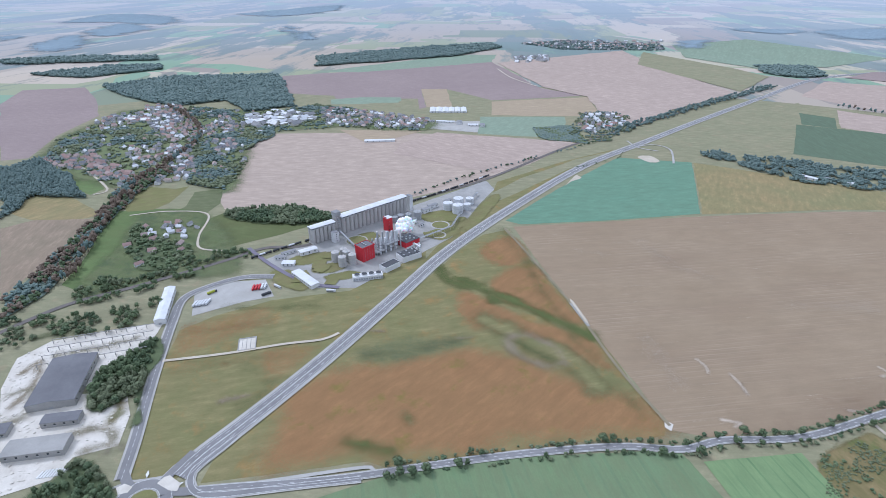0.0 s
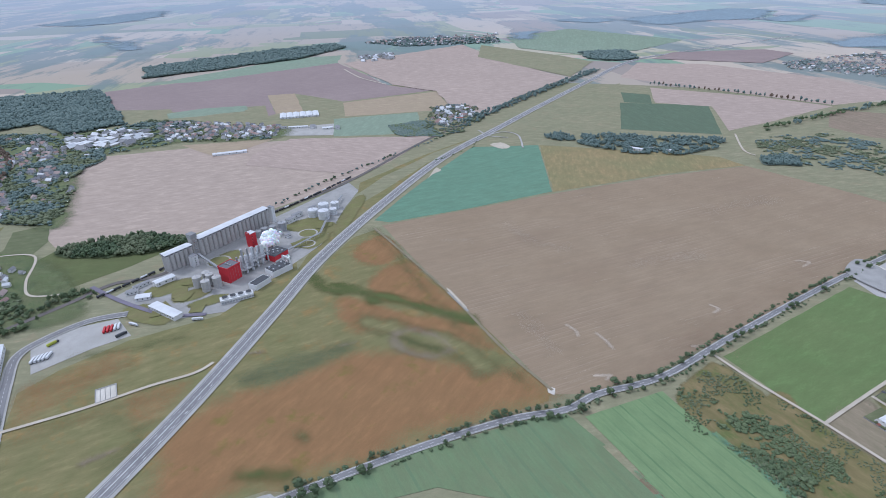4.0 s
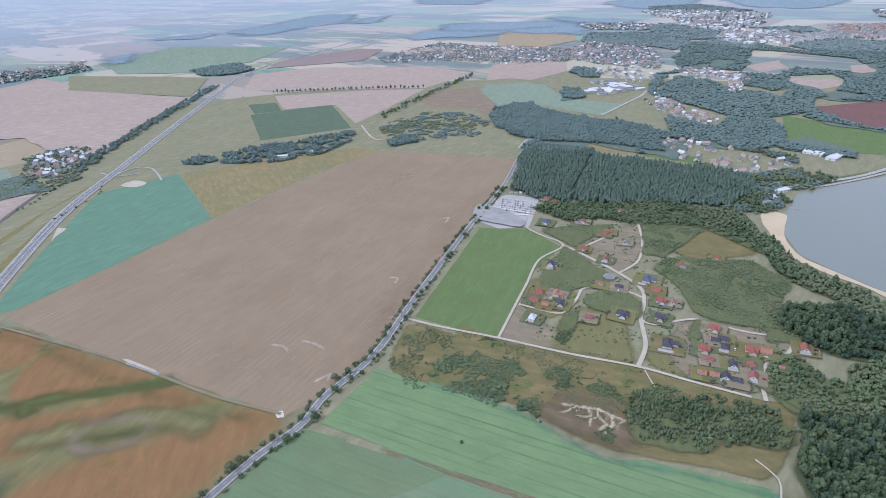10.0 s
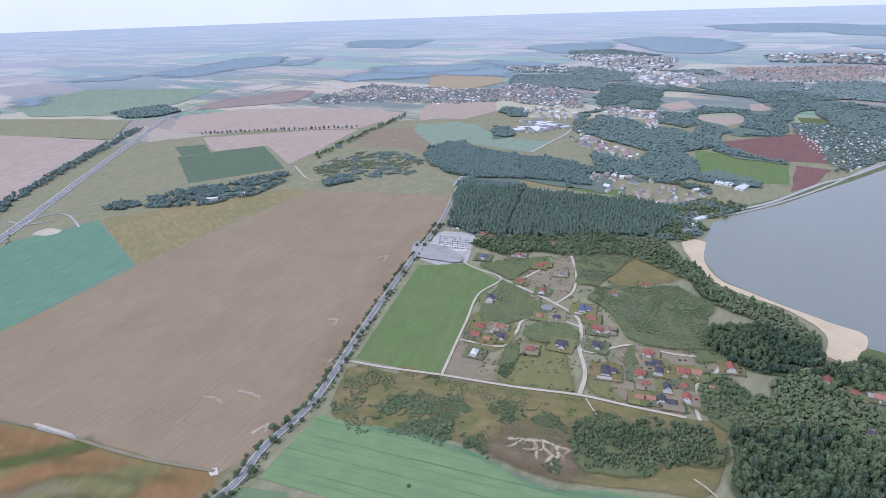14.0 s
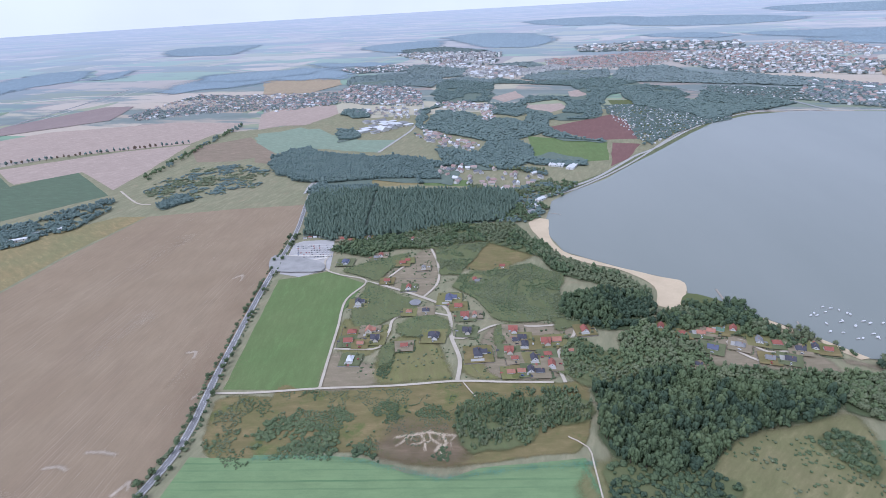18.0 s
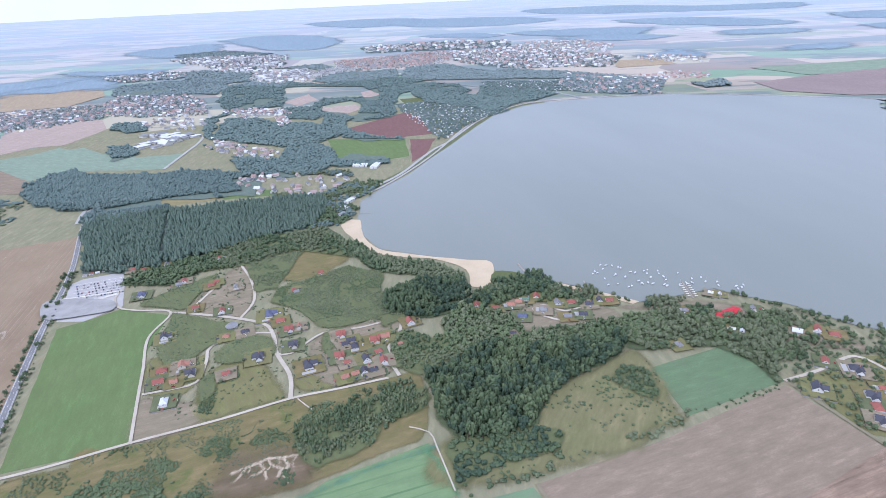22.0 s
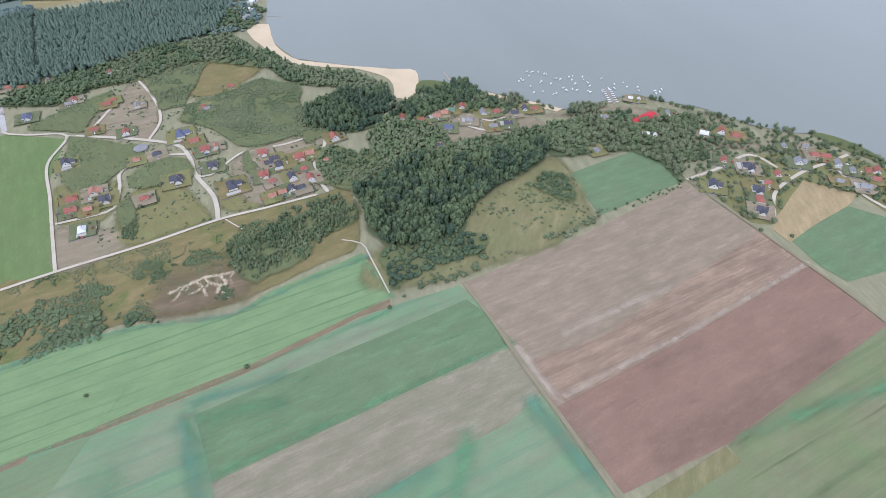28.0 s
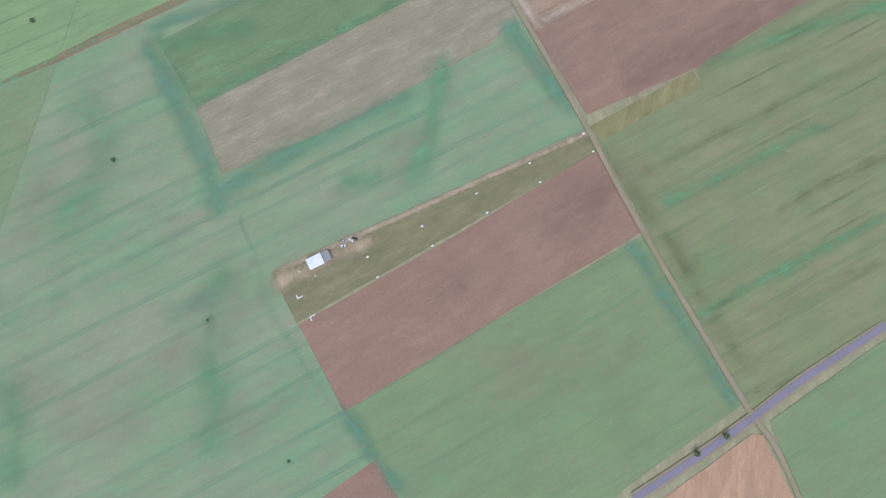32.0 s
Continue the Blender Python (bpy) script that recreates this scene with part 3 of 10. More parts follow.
plot("meadow", MEADOW, [(-768, 469), (-464, 421), (-283, 381), (-274, 369), (-308, 272), (-355, 98), (-368, 85), (-408, -62), (-432, -50), (-458, -16), (-500, 42), (-590, 170), (-650, 252), (-728, 355), (-768, 425)], "three-cornered weedy meadow between the roads", "meadow", 2, soft=1.4)
soft_plot("dry_crop_field", RUST, [(-491, 26), (-508, 67), (-514, 109), (-497, 161), (-487, 255), (-415, 316), (-364, 359), (-331, 387), (-299, 385), (-277, 369), (-311, 274), (-363, 112), (-396, 88), (-391, 63), (-394, 9), (-411, -4), (-457, 10)], "large rust-brown dried crop field", "field", 24)
soft_plot("dry_crop_field", RUST, [(-606, 301), (-579, 329), (-535, 341), (-460, 390), (-433, 400), (-377, 390), (-438, 348), (-490, 314), (-535, 275)], "rust-brown dried crop below a green swale", "field", 12)
soft_plot("dry_crop_field", RUST, [(-628, 370), (-638, 443), (-571, 435), (-471, 416), (-519, 376), (-575, 350)], "rust-brown dried crop above a green swale", "field", 12)
soft_plot("dry_crop_field", RUST, [(-713, 390), (-742, 468), (-664, 449), (-654, 400)], "small rust-brown dried crop patch", "field", 12)
soft_plot("meadow", MEADOW_GREY, [(-532, 120), (-552, 150), (-535, 206), (-513, 264), (-490, 256), (-490, 202), (-490, 165), (-513, 130)], "grey-green patch of rough grass", "meadow", 14, 0, 0.5)
plot("tilled_field", SOIL_PURPLE, [(-2452, -640), (-2732, -623), (-2693, -401), (-2415, -335), (-2102, -297), (-1875, -384), (-1653, -414), (-1655, -474)], "brown tilled field near the village", "field", 2, soft=1.4)
plot("stubble_field", YELLOW, [(-1271, -381), (-1342, -350), (-1341, -309), (-1199, -226), (-1153, -226), (-1184, -323)], "small yellow stubble field between woods", "field", 2, True, soft=1.4)
plot("tilled_field", SOIL_WARM, [(-1164, -372), (-1184, -323), (-1142, -220), (-1039, -240), (-931, -288), (-870, -311)], "grey-brown tilled field beside a wood", "field", 2, soft=1.4)
plot("stubble_field", SOIL_PALE, [(-1554, 98), (-1629, 185), (-1529, 429), (-1433, 604), (-1177, 930), (-1074, 722), (-1021, 567), (-979, 335), (-979, 217), (-1025, 138), (-1088, 16), (-1160, 5), (-1328, 74), (-1434, 34)], "large pale pinkish stubble field", "field", 2, soft=1.4)
plot("tilled_field", SOIL_PURPLE, [(-2617, 385), (-2614, 755), (-2586, 1220), (-2583, 1446), (-2311, 1387), (-1892, 1285), (-1682, 1336), (-1757, 989), (-2022, 929), (-2065, 837), (-1756, 731), (-1684, 590), (-1843, 443), (-2085, 485), (-2223, 318)], "wide mauve-brown tilled field", "field", 4, soft=1.4)
plot("stubble_field", SOIL_TAN, [(-2065, 837), (-2022, 929), (-1718, 811), (-1756, 731)], "narrow tan stubble field", "field", 2, soft=1.4)
plot("stubble_field", SOIL_TAN, [(-1740, 979), (-1656, 1342), (-1386, 1189), (-1438, 1095), (-1557, 879)], "tan stubble strip", "field", 2, soft=1.4)
plot("stubble_field", SOIL_PINK, [(-2537, 1453), (-2644, 2353), (-1989, 2060), (-1475, 1897), (-1361, 1467), (-1243, 1191), (-1398, 1199), (-1656, 1342), (-1887, 1296)], "wide pinkish stubble field", "field", 4, soft=1.4)
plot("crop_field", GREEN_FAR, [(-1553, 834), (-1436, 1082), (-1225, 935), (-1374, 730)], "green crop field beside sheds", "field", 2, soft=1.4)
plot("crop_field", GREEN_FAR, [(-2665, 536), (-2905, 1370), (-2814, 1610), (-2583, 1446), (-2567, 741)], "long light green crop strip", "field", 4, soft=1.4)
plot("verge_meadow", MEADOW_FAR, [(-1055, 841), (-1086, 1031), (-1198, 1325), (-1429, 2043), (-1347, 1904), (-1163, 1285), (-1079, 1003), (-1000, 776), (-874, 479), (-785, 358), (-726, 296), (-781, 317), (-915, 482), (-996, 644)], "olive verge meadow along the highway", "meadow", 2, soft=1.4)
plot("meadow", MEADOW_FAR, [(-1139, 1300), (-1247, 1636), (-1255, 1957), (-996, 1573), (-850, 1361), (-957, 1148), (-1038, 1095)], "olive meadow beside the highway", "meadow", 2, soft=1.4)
plot("orchard", GREEN_DARK, [(-1055, 1662), (-829, 1831), (-636, 1520), (-857, 1372)], "dark green orchard in long straight rows", "orchard", 2, soft=1.4)
plot("orchard", GREEN_DARK, [(-1153, 1814), (-1056, 1846), (-971, 1723), (-1049, 1676)], "small dark green orchard plot", "orchard", 2, soft=1.4)
plot("stubble_field", SOIL_PINK, [(-1482, 2437), (-1251, 2623), (-725, 2604), (-418, 2441), (-517, 2190), (-554, 2109), (-1187, 2070), (-1327, 2068)], "pinkish stubble field beyond the highway", "field", 3, soft=1.4)
plot("stubble_field", SOIL_PINK, [(-1124, 1962), (-772, 2076), (-548, 2090), (-611, 1718), (-641, 1571), (-813, 1819), (-973, 1744)], "pinkish stubble field behind a row of trees", "field", 3, soft=1.4)
plot("tilled_field", SOIL_WARM, [(-539, 2028), (-343, 2125), (-241, 1808), (-355, 1768), (-472, 1804)], "grey-brown tilled field", "field", 2, soft=1.4)
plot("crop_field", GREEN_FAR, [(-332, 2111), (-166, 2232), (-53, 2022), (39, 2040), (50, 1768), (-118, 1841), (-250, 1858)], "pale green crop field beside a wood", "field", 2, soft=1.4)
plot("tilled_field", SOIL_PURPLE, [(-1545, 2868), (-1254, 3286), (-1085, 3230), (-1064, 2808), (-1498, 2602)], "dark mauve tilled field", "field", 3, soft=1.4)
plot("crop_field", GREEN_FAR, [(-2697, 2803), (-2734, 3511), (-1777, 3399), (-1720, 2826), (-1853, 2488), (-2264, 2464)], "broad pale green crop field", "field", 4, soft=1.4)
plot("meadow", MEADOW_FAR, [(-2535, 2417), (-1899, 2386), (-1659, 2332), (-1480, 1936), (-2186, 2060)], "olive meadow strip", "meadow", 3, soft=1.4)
plot("meadow", YELLOW, [(-913, 1086), (-738, 1212), (-548, 1324), (-479, 1305), (-579, 1107), (-670, 853)], "yellow and green meadow", "meadow", 3, soft=1.4)
plot("meadow", MEADOW_FAR, [(-1019, 1122), (-809, 1211), (-732, 1204), (-916, 1090)], "olive meadow by the junction", "meadow", 2, soft=1.4)
plot("meadow", MEADOW_FAR, [(-477, 1318), (-390, 1416), (-285, 1433), (-115, 1370), (-112, 1269), (-287, 1297)], "grassy strip at the edge of a tilled field", "meadow", 2, soft=1.4)
plot("crop_field", TEAL, [(-804, 493), (-863, 601), (-941, 759), (-1023, 947), (-915, 1084), (-674, 851), (-727, 658), (-778, 509)], "blue-green crop field beside the highway", "field", 1.5, soft=1.4)
plot("tilled_field", SOIL_BROWN, [(-775, 491), (-723, 654), (-664, 846), (-573, 1096), (-475, 1302), (-285, 1289), (-111, 1262), (-118, 1167), (-167, 867), (-214, 562), (-225, 497), (-254, 409), (-277, 381), (-366, 401), (-463, 420), (-620, 453)], "huge brown tilled field with pale streaks", "field", 2, soft=1.4)
plot("meadow", GREEN_MEADOW, [(-1164, -184), (-1155, -128), (-1114, -41), (-1058, -19), (-1006, -28), (-926, -48), (-862, -96), (-860, -155), (-836, -201), (-879, -236), (-958, -215), (-1085, -201)], "green meadows round a hamlet", "meadow", 2, soft=1.4)
plot("meadow", MEADOW_DARK, [(-1049, -18), (-1070, 14), (-962, 126), (-939, 164), (-921, 98), (-910, 29), (-902, -16), (-924, -42), (-993, -31)], "dark green meadow beside the grain silos", "meadow", 2, soft=1.4)
plot("meadow", VIVID, [(-953, -212), (-953, -169), (-921, -142), (-866, -155), (-840, -202), (-898, -216)], "bright green village meadow", "meadow", 2, soft=1.4)
plot("meadow", GRASS_LOT, [(-1212, -182), (-1303, -143), (-1252, -75), (-1258, -47), (-1168, -87), (-1143, -118), (-1155, -163)], "olive meadow below a village", "meadow", 2, soft=1.4)
plot("meadow", MEADOW_GREY, [(-1137, -56), (-1215, -37), (-1208, 20), (-1124, 8), (-1080, -21), (-1126, -66)], "grey-green meadow below a village", "meadow", 2, soft=1.4)
plot("meadow", VIVID, [(-1371, -292), (-1448, -279), (-1425, -248), (-1317, -216), (-1291, -240)], "small green meadow in a village", "meadow", 2, soft=1.4)
plot("meadow", VIVID, [(-186, 583), (-142, 873), (-108, 873), (-58, 880), (3, 816), (-35, 732), (-55, 635), (-69, 551)], "vivid green meadow beside the tree-lined road", "meadow", 1.5, soft=1.4)
soft_plot("scrubland", SCRUB, [(-117, 570), (-70, 550), (98, 524), (211, 492), (244, 479), (202, 391), (149, 390), (52, 399), (-24, 435), (-71, 451), (-134, 463)], "dry scrubby grassland with bushes", "scrub", 3)
soft_plot("scrubland", SCRUB, [(-190, 490), (-189, 564), (-174, 567), (-122, 547), (-126, 498), (-132, 449), (-161, 443)], "dry scrubby grassland beside the road", "scrub", 4)
soft_plot("building_plot", LOT_BARE, [(-64, 552), (-51, 625), (-23, 597), (5, 581), (3, 547)], "bare tan building plot", "plot", 6)
soft_plot("meadow", GRASS_LOT, [(3, 550), (13, 611), (43, 640), (85, 621), (91, 582), (94, 532), (50, 538)], "green unbuilt plot between houses", "plot", 8)
soft_plot("meadow", GRASS_LOT, [(110, 535), (116, 563), (149, 557), (163, 512), (147, 516)], "olive unbuilt plot", "plot", 6)
soft_plot("meadow", SCRUB, [(192, 907), (297, 938), (304, 874), (305, 838), (225, 802), (177, 828)], "dry clearing among young woods", "meadow", 8)
plot("meadow", YELLOW, [(-81, 1418), (71, 1408), (175, 1380), (170, 1324), (42, 1350), (-52, 1377)], "yellow flowering strip behind the pine wood", "meadow", 2, soft=1.4)
plot("meadow", VIVID, [(178, 1367), (301, 1314), (299, 1263), (185, 1311)], "narrow green meadow behind the pine wood", "meadow", 2, soft=1.4)
plot("meadow", VIVID, [(602, 1725), (796, 1547), (712, 1358), (612, 1371), (527, 1446)], "green meadow below the dam", "meadow", 3, soft=1.4)
plot("tilled_field", SOIL_REDFAR, [(703, 1827), (1009, 1938), (1007, 1823), (904, 1551), (776, 1586)], "red-brown ploughed field below the dam", "field", 3, soft=1.4)
plot("tilled_field", SOIL_REDFAR, [(810, 1534), (879, 1491), (764, 1351), (690, 1301)], "small red-brown ploughed field below the dam", "field", 2, soft=1.4)
plot("allotments", MEADOW_DARK, [(1138, 2229), (1441, 2089), (1315, 1751), (946, 1512), (971, 1660)], "allotment gardens with many small huts", "gardens", 3, soft=1.4)
plot("crop_field", MINT, [(-135, 461), (-72, 446), (-21, 428), (17, 399), (56, 382), (89, 388), (196, 375), (195, 352), (186, 304), (152, 308), (38, 318), (-51, 337), (-152, 357)], "mint green crop field with dark tramlines", "field", 1, soft=1.4)
plot("field_margin", MARGIN, [(-152, 357), (-50, 338), (37, 320), (152, 308), (182, 303), (177, 293), (148, 303), (34, 314), (-74, 336), (-153, 351)], "tan grassy margin between two crop fields", "margin", 1, soft=1.4)
plot("crop_field", MINT_MOTTLED, [(-133, 352), (-27, 320), (-29, 241), (-46, 184), (43, 151), (198, 121), (217, 125), (198, 27), (64, 64), (-65, 101), (-90, -18), (-95, -95), (-313, 98)], "wide mottled mint green crop field", "field", 1, soft=1.4)
plot("crop_field", MINT_MOTTLED, [(-153, 350), (-74, 335), (33, 313), (147, 301), (182, 293), (249, 272), (247, 240), (236, 184), (217, 191), (-31, 241), (-30, 278), (-17, 306), (-39, 317), (-156, 330)], "mottled mint green crop field", "field", 1, soft=1.4)
plot("crop_field", GREEN_MID, [(-18, 303), (56, 290), (164, 268), (241, 254), (246, 222), (236, 188), (-29, 240)], "saturated green crop strip", "field", 0.6, soft=1.4)
plot("crop_field", MINT_MOTTLED, [(-45, 184), (56, 154), (180, 132), (221, 131), (199, 29), (192, 28), (44, 81), (-67, 104), (-55, 148), (-220, 201), (-197, 262), (-128, 220)], "mottled mint green crop strip", "field", 0.6, soft=1.4)
plot("stubble_field", SOIL_GREY, [(-29, 240), (100, 214), (212, 190), (233, 182), (224, 134), (181, 133), (56, 155), (-45, 185)], "grey-tan striped stubble strip", "field", 0.6, soft=1.4)
plot("airstrip", AIRGRASS, [(-66, 99), (62, 62), (197, 25), (196, 7), (60, 32), (-75, 57)], "mown olive grass airstrip with white markers", "airstrip", 0.6, soft=1.4)
plot("tilled_field", SOIL_RED, [(-75, 55), (58, 30), (194, 7), (176, -65), (54, -42), (-89, -17)], "red-brown ploughed strip beside the airstrip", "field", 0.5, soft=1.4)
plot("crop_field", MINT_GREY, [(-89, -18), (53, -43), (175, -68), (142, -214), (29, -198), (23, -199), (-96, -94), (-95, -60)], "grey-green crop field beside the country road", "field", 0.8, soft=1.4)
plot("tilled_field", SOIL_RED, [(-141, -54), (-94, -59), (-99, -91)], "red-brown ploughed field corner", "field", 0.5, soft=1.4)
plot("stubble_field", SOIL_WARM, [(254, 273), (389, 245), (579, 221), (565, 117), (413, 124), (307, 139), (237, 163), (246, 222)], "warm grey stubble field", "field", 1, soft=1.4)
plot("tilled_field", SOIL_STREAK, [(237, 163), (307, 139), (565, 117), (557, 57), (362, 89), (223, 116)], "half-tilled field with pale streaks", "field", 0.8, soft=1.4)
plot("tilled_field", SOIL_RED, [(223, 116), (362, 89), (557, 57), (535, -27), (455, -15), (349, 0), (307, 6), (208, 35)], "dark red-brown ploughed field", "field", 0.6, soft=1.4)
plot("crop_field", GREEN_STREAK, [(204, 24), (300, -8), (304, 5), (320, 4), (349, -1), (455, -16), (535, -28), (560, -70), (478, -120), (277, -246), (146, -223), (168, -116), (187, -43)], "streaky green crop field", "field", 1, soft=1.4)
plot("stubble_strip", DRYGRASS, [(203, 26), (302, 6), (301, -9), (203, 11)], "tan stubble strip beside a ploughed field", "field", 0.5, soft=1.4)
plot("crop_field", GREEN_MID, [(479, 328), (620, 300), (585, 225), (446, 251)], "green crop field between hedges", "field", 1, soft=1.4)
plot("crop_field", GREEN_MID, [(581, 89), (691, 74), (705, 37), (612, 2), (564, 21), (565, 51)], "green crop strip by the village", "field", 1, soft=1.4)
plot("stubble_field", SOIL_OCHRE, [(581, 112), (623, 123), (699, 132), (724, 75), (691, 74), (624, 84), (576, 87)], "tan stubble plot by the village", "field", 1, soft=1.4)
plot("crop_field", MINT_GREY, [(151, -237), (267, -255), (179, -338), (130, -294)], "pale grey-green field beyond the country road", "field", 1, soft=1.4)
plot("stubble_field", SOIL_ORANGE, [(50, -223), (134, -235), (140, -241), (125, -290)], "orange-tan stubble field beside the country road", "field", 0.6, soft=1.4)
plot("car_park", PAVING, [(-143, 896), (-125, 1025), (-107, 1035), (-46, 1024), (-46, 978), (-55, 888), (-108, 873)], "pale paved car park beside the pine wood", "car park", 0)
plot("car_park", SHOULDER, [(-707, -60), (-777, -53), (-784, -9), (-767, 47), (-712, 51), (-715, 8)], "grey asphalt lorry park", "car park", 0)
plot("works_yard", RUBBLE, [(-468, -228), (-639, -263), (-697, -258), (-720, -226), (-715, -156), (-708, -95), (-661, -111), (-630, -150), (-593, -186), (-579, -132), (-533, -127), (-490, -135), (-492, -174), (-470, -189)], "bright rubble-strewn yard of an abandoned works", "yard", 1.5)
plot("plant_yard", CONCRETE, [(-834, 56), (-872, 149), (-932, 318), (-1014, 564), (-959, 555), (-901, 490), (-782, 370), (-744, 290), (-685, 166), (-710, 112), (-762, 80)], "grey paved yard of a distillery plant", "yard", 1)
soft_plot("scrubland", DRYGRASS, [(208, 367), (303, 348), (373, 366), (431, 364), (492, 356), (439, 256), (402, 259), (358, 254), (181, 317)], "dry grassy slope with scattered bushes", "scrub", 9)
soft_plot("building_plot", LOT_BARE, [(33, 814), (85, 879), (134, 922), (134, 827), (92, 747)], "tan and grassy building plots", "plot", 6)
soft_plot("building_plot", LOT_BARE, [(142, 576), (179, 633), (284, 603), (270, 578), (228, 530), (212, 498), (148, 520)], "gardens and bare earth between houses", "plot", 5)
soft_plot("garden_plot", GRASS_LOT, [(-46, 639), (-33, 707), (-2, 682), (32, 670), (15, 629), (-13, 607)], "green gardens between houses", "plot", 5)
soft_plot("building_plot", LOT_BARE, [(455, 569), (507, 526), (544, 456), (524, 415), (452, 454), (401, 466), (411, 515)], "gravel and grass among lakeside houses", "plot", 5)
plot("garden_plot", GRASS_LOT, [(593, 218), (707, 196), (789, 152), (807, 75), (716, 41), (724, 75), (699, 132), (586, 115), (573, 131)], "gardens of the lakeside village", "plot", 1.5, soft=3)
soft_plot("shore_ground", LOT_BARE, [(557, 446), (601, 420), (666, 388), (723, 291), (729, 200), (672, 259), (634, 363)], "trodden ground of a lakeside camp", "plot", 7)
plot("crop_field", MINT_GREY, [(-330, 161), (-320, 199), (-281, 301), (-242, 368), (-89, 339)], "pale grey-green crop field beside the tree-lined road", "field", 0.8, soft=1.4)
plot("crop_field", MINT_GREY, [(-345, 100), (-306, 237), (-255, 368), (-197, 363), (-348, 31)], "pale grey-green crop field below the road", "field", 0.8, soft=1.4)
plot("crop_field", MINT, [(-234, 379), (-202, 474), (-118, 451), (8, 412), (-84, 343)], "mint green crop field with dark tramlines", "field", 0.8, soft=1.4)
soft_plot("bare_patch", SOIL_DUST, [(-250, 680), (-237, 679), (-238, 665)], "pale scraped mark in a tilled field", "patch", 2.0, 3.5, 0.95)
soft_plot("bare_patch", SOIL_DUST, [(-314, 509), (-294, 504), (-282, 498)], "pale scraped mark in a tilled field", "patch", 2.0, 3.5, 0.95)
soft_plot("bare_patch", SOIL_DUST, [(-350, 495), (-337, 495), (-326, 487)], "pale scraped mark in a tilled field", "patch", 2.0, 3.5, 0.95)
soft_plot("bare_patch", SOIL_DUST, [(-223, 900), (-207, 911), (-208, 889)], "pale scraped mark in a tilled field", "patch", 2.0, 3.5, 0.95)
soft_plot("bare_patch", SOIL_DUST, [(-266, 440), (-255, 454), (-253, 444)], "pale scraped mark in a tilled field", "patch", 2.0, 3.5, 0.95)
plot("bare_patch", RUBBLE, [(-291, 385), (-282, 389), (-276, 380), (-283, 378)], "pale rubble heap at a field corner", "patch", 1, True)
soft_plot("bare_patch", SOIL_DUST, [(-220, 574), (-207, 590), (-201, 572)], "pale scraped mark in a tilled field", "patch", 2.0, 3.5, 0.95)
plot("bare_patch", DIRT, [(-909, 704), (-960, 772), (-938, 771), (-928, 732)], "pale bare patch at a field edge", "patch", 1, True)
plot("lay_by", DIRT, [(-1007, 995), (-1001, 1030), (-955, 1020), (-959, 991)], "pale gravel lay-by below the highway", "patch", 1, True)
plot("stubble_field", SOIL_TAN, [(-1588, 377), (-1469, 601), (-1429, 498), (-1442, 403)], "small tan plots behind the village", "field", 2, soft=1.4)
plot("meadow", MEADOW_FAR, [(-2034, 472), (-1899, 757), (-1613, 651), (-1763, 422)], "olive garden strips behind the village", "meadow", 2, soft=1.4)
plot("crop_field", GREEN_FAR, [(-2005, 464), (-1926, 700), (-1866, 667), (-1939, 468)], "narrow green crop strip", "field", 2, soft=1.4)
plot("meadow", MEADOW_FAR, [(-1372, 1079), (-1321, 1238), (-1228, 1177), (-1143, 1042), (-1196, 929)], "olive meadow round a farmstead", "meadow", 2, soft=1.4)
plot("yard", SHOULDER, [(-1570, 657), (-1500, 806), (-1385, 736), (-1488, 622)], "pale yard of a greenhouse nursery", "yard", 1)
plot("stubble_field", SOIL_TAN, [(2760, 2469), (3034, 2333), (2867, 2078), (2536, 2222)], "tan stubble field before the town", "field", 4, soft=1.4)
plot("tilled_field", SOIL_PURPLE, [(2533, 1417), (3167, 1296), (3736, 1064), (2752, 754), (2479, 993), (2386, 1227)], "wide mauve tilled field behind the lake", "field", 6, soft=1.4)
plot("crop_field", GREEN_FAR, [(2959, 1702), (3884, 1300), (4008, 1150), (3736, 1064), (2889, 1359)], "pale green crop field behind the lake", "field", 6, soft=1.4)
plot("stubble_field", SOIL_PINK, [(-1369, 489), (-1436, 628), (-1184, 928), (-1049, 608), (-1294, 441)], "greyer strip of a wide stubble field", "field", 2, soft=1.4)
plot("nursery_field", MEADOW_DARK, [(-1363, 914), (-1331, 1039), (-1150, 957), (-1261, 865)], "green nursery plot", "field", 1, soft=1.4)
plot("crop_field", GREEN_FAR, [(-2023, 458), (-2015, 578), (-1948, 704), (-1885, 686), (-1900, 538), (-1941, 441)], "green crop strip", "field", 2, soft=1.4)
plot("stubble_field", SOIL_TAN, [(-478, 3945), (-268, 3997), (13, 3759), (30, 3477), (-148, 3216), (-421, 3289)], "pale tan fields before the suburb", "field", 5, soft=1.4)
plot("stubble_field", SOIL_PINK, [(-362, 2623), (-262, 2749), (-22, 2716), (-14, 2397), (-157, 2269), (-240, 2300), (-330, 2256)], "pinkish tan fields before the suburb", "field", 4, soft=1.4)
plot("meadow", MEADOW_FAR, [(-123, 2301), (10, 2502), (121, 2401), (67, 2210), (-13, 2031), (-75, 2130)], "olive meadow before the works sheds", "meadow", 4, soft=1.4)
plot("stubble_field", SOIL_WARM, [(-311, 2037), (-229, 1819), (-234, 1688), (-284, 1728)], "grey-brown field corner", "field", 3, soft=1.4)
plot("crop_field", GREEN_FAR, [(-324, 2181), (-90, 2172), (-18, 1933), (182, 1848), (99, 1698), (-109, 1848), (-229, 1819), (-310, 2021)], "long pale green crop field before the suburb", "field", 3, soft=1.4)
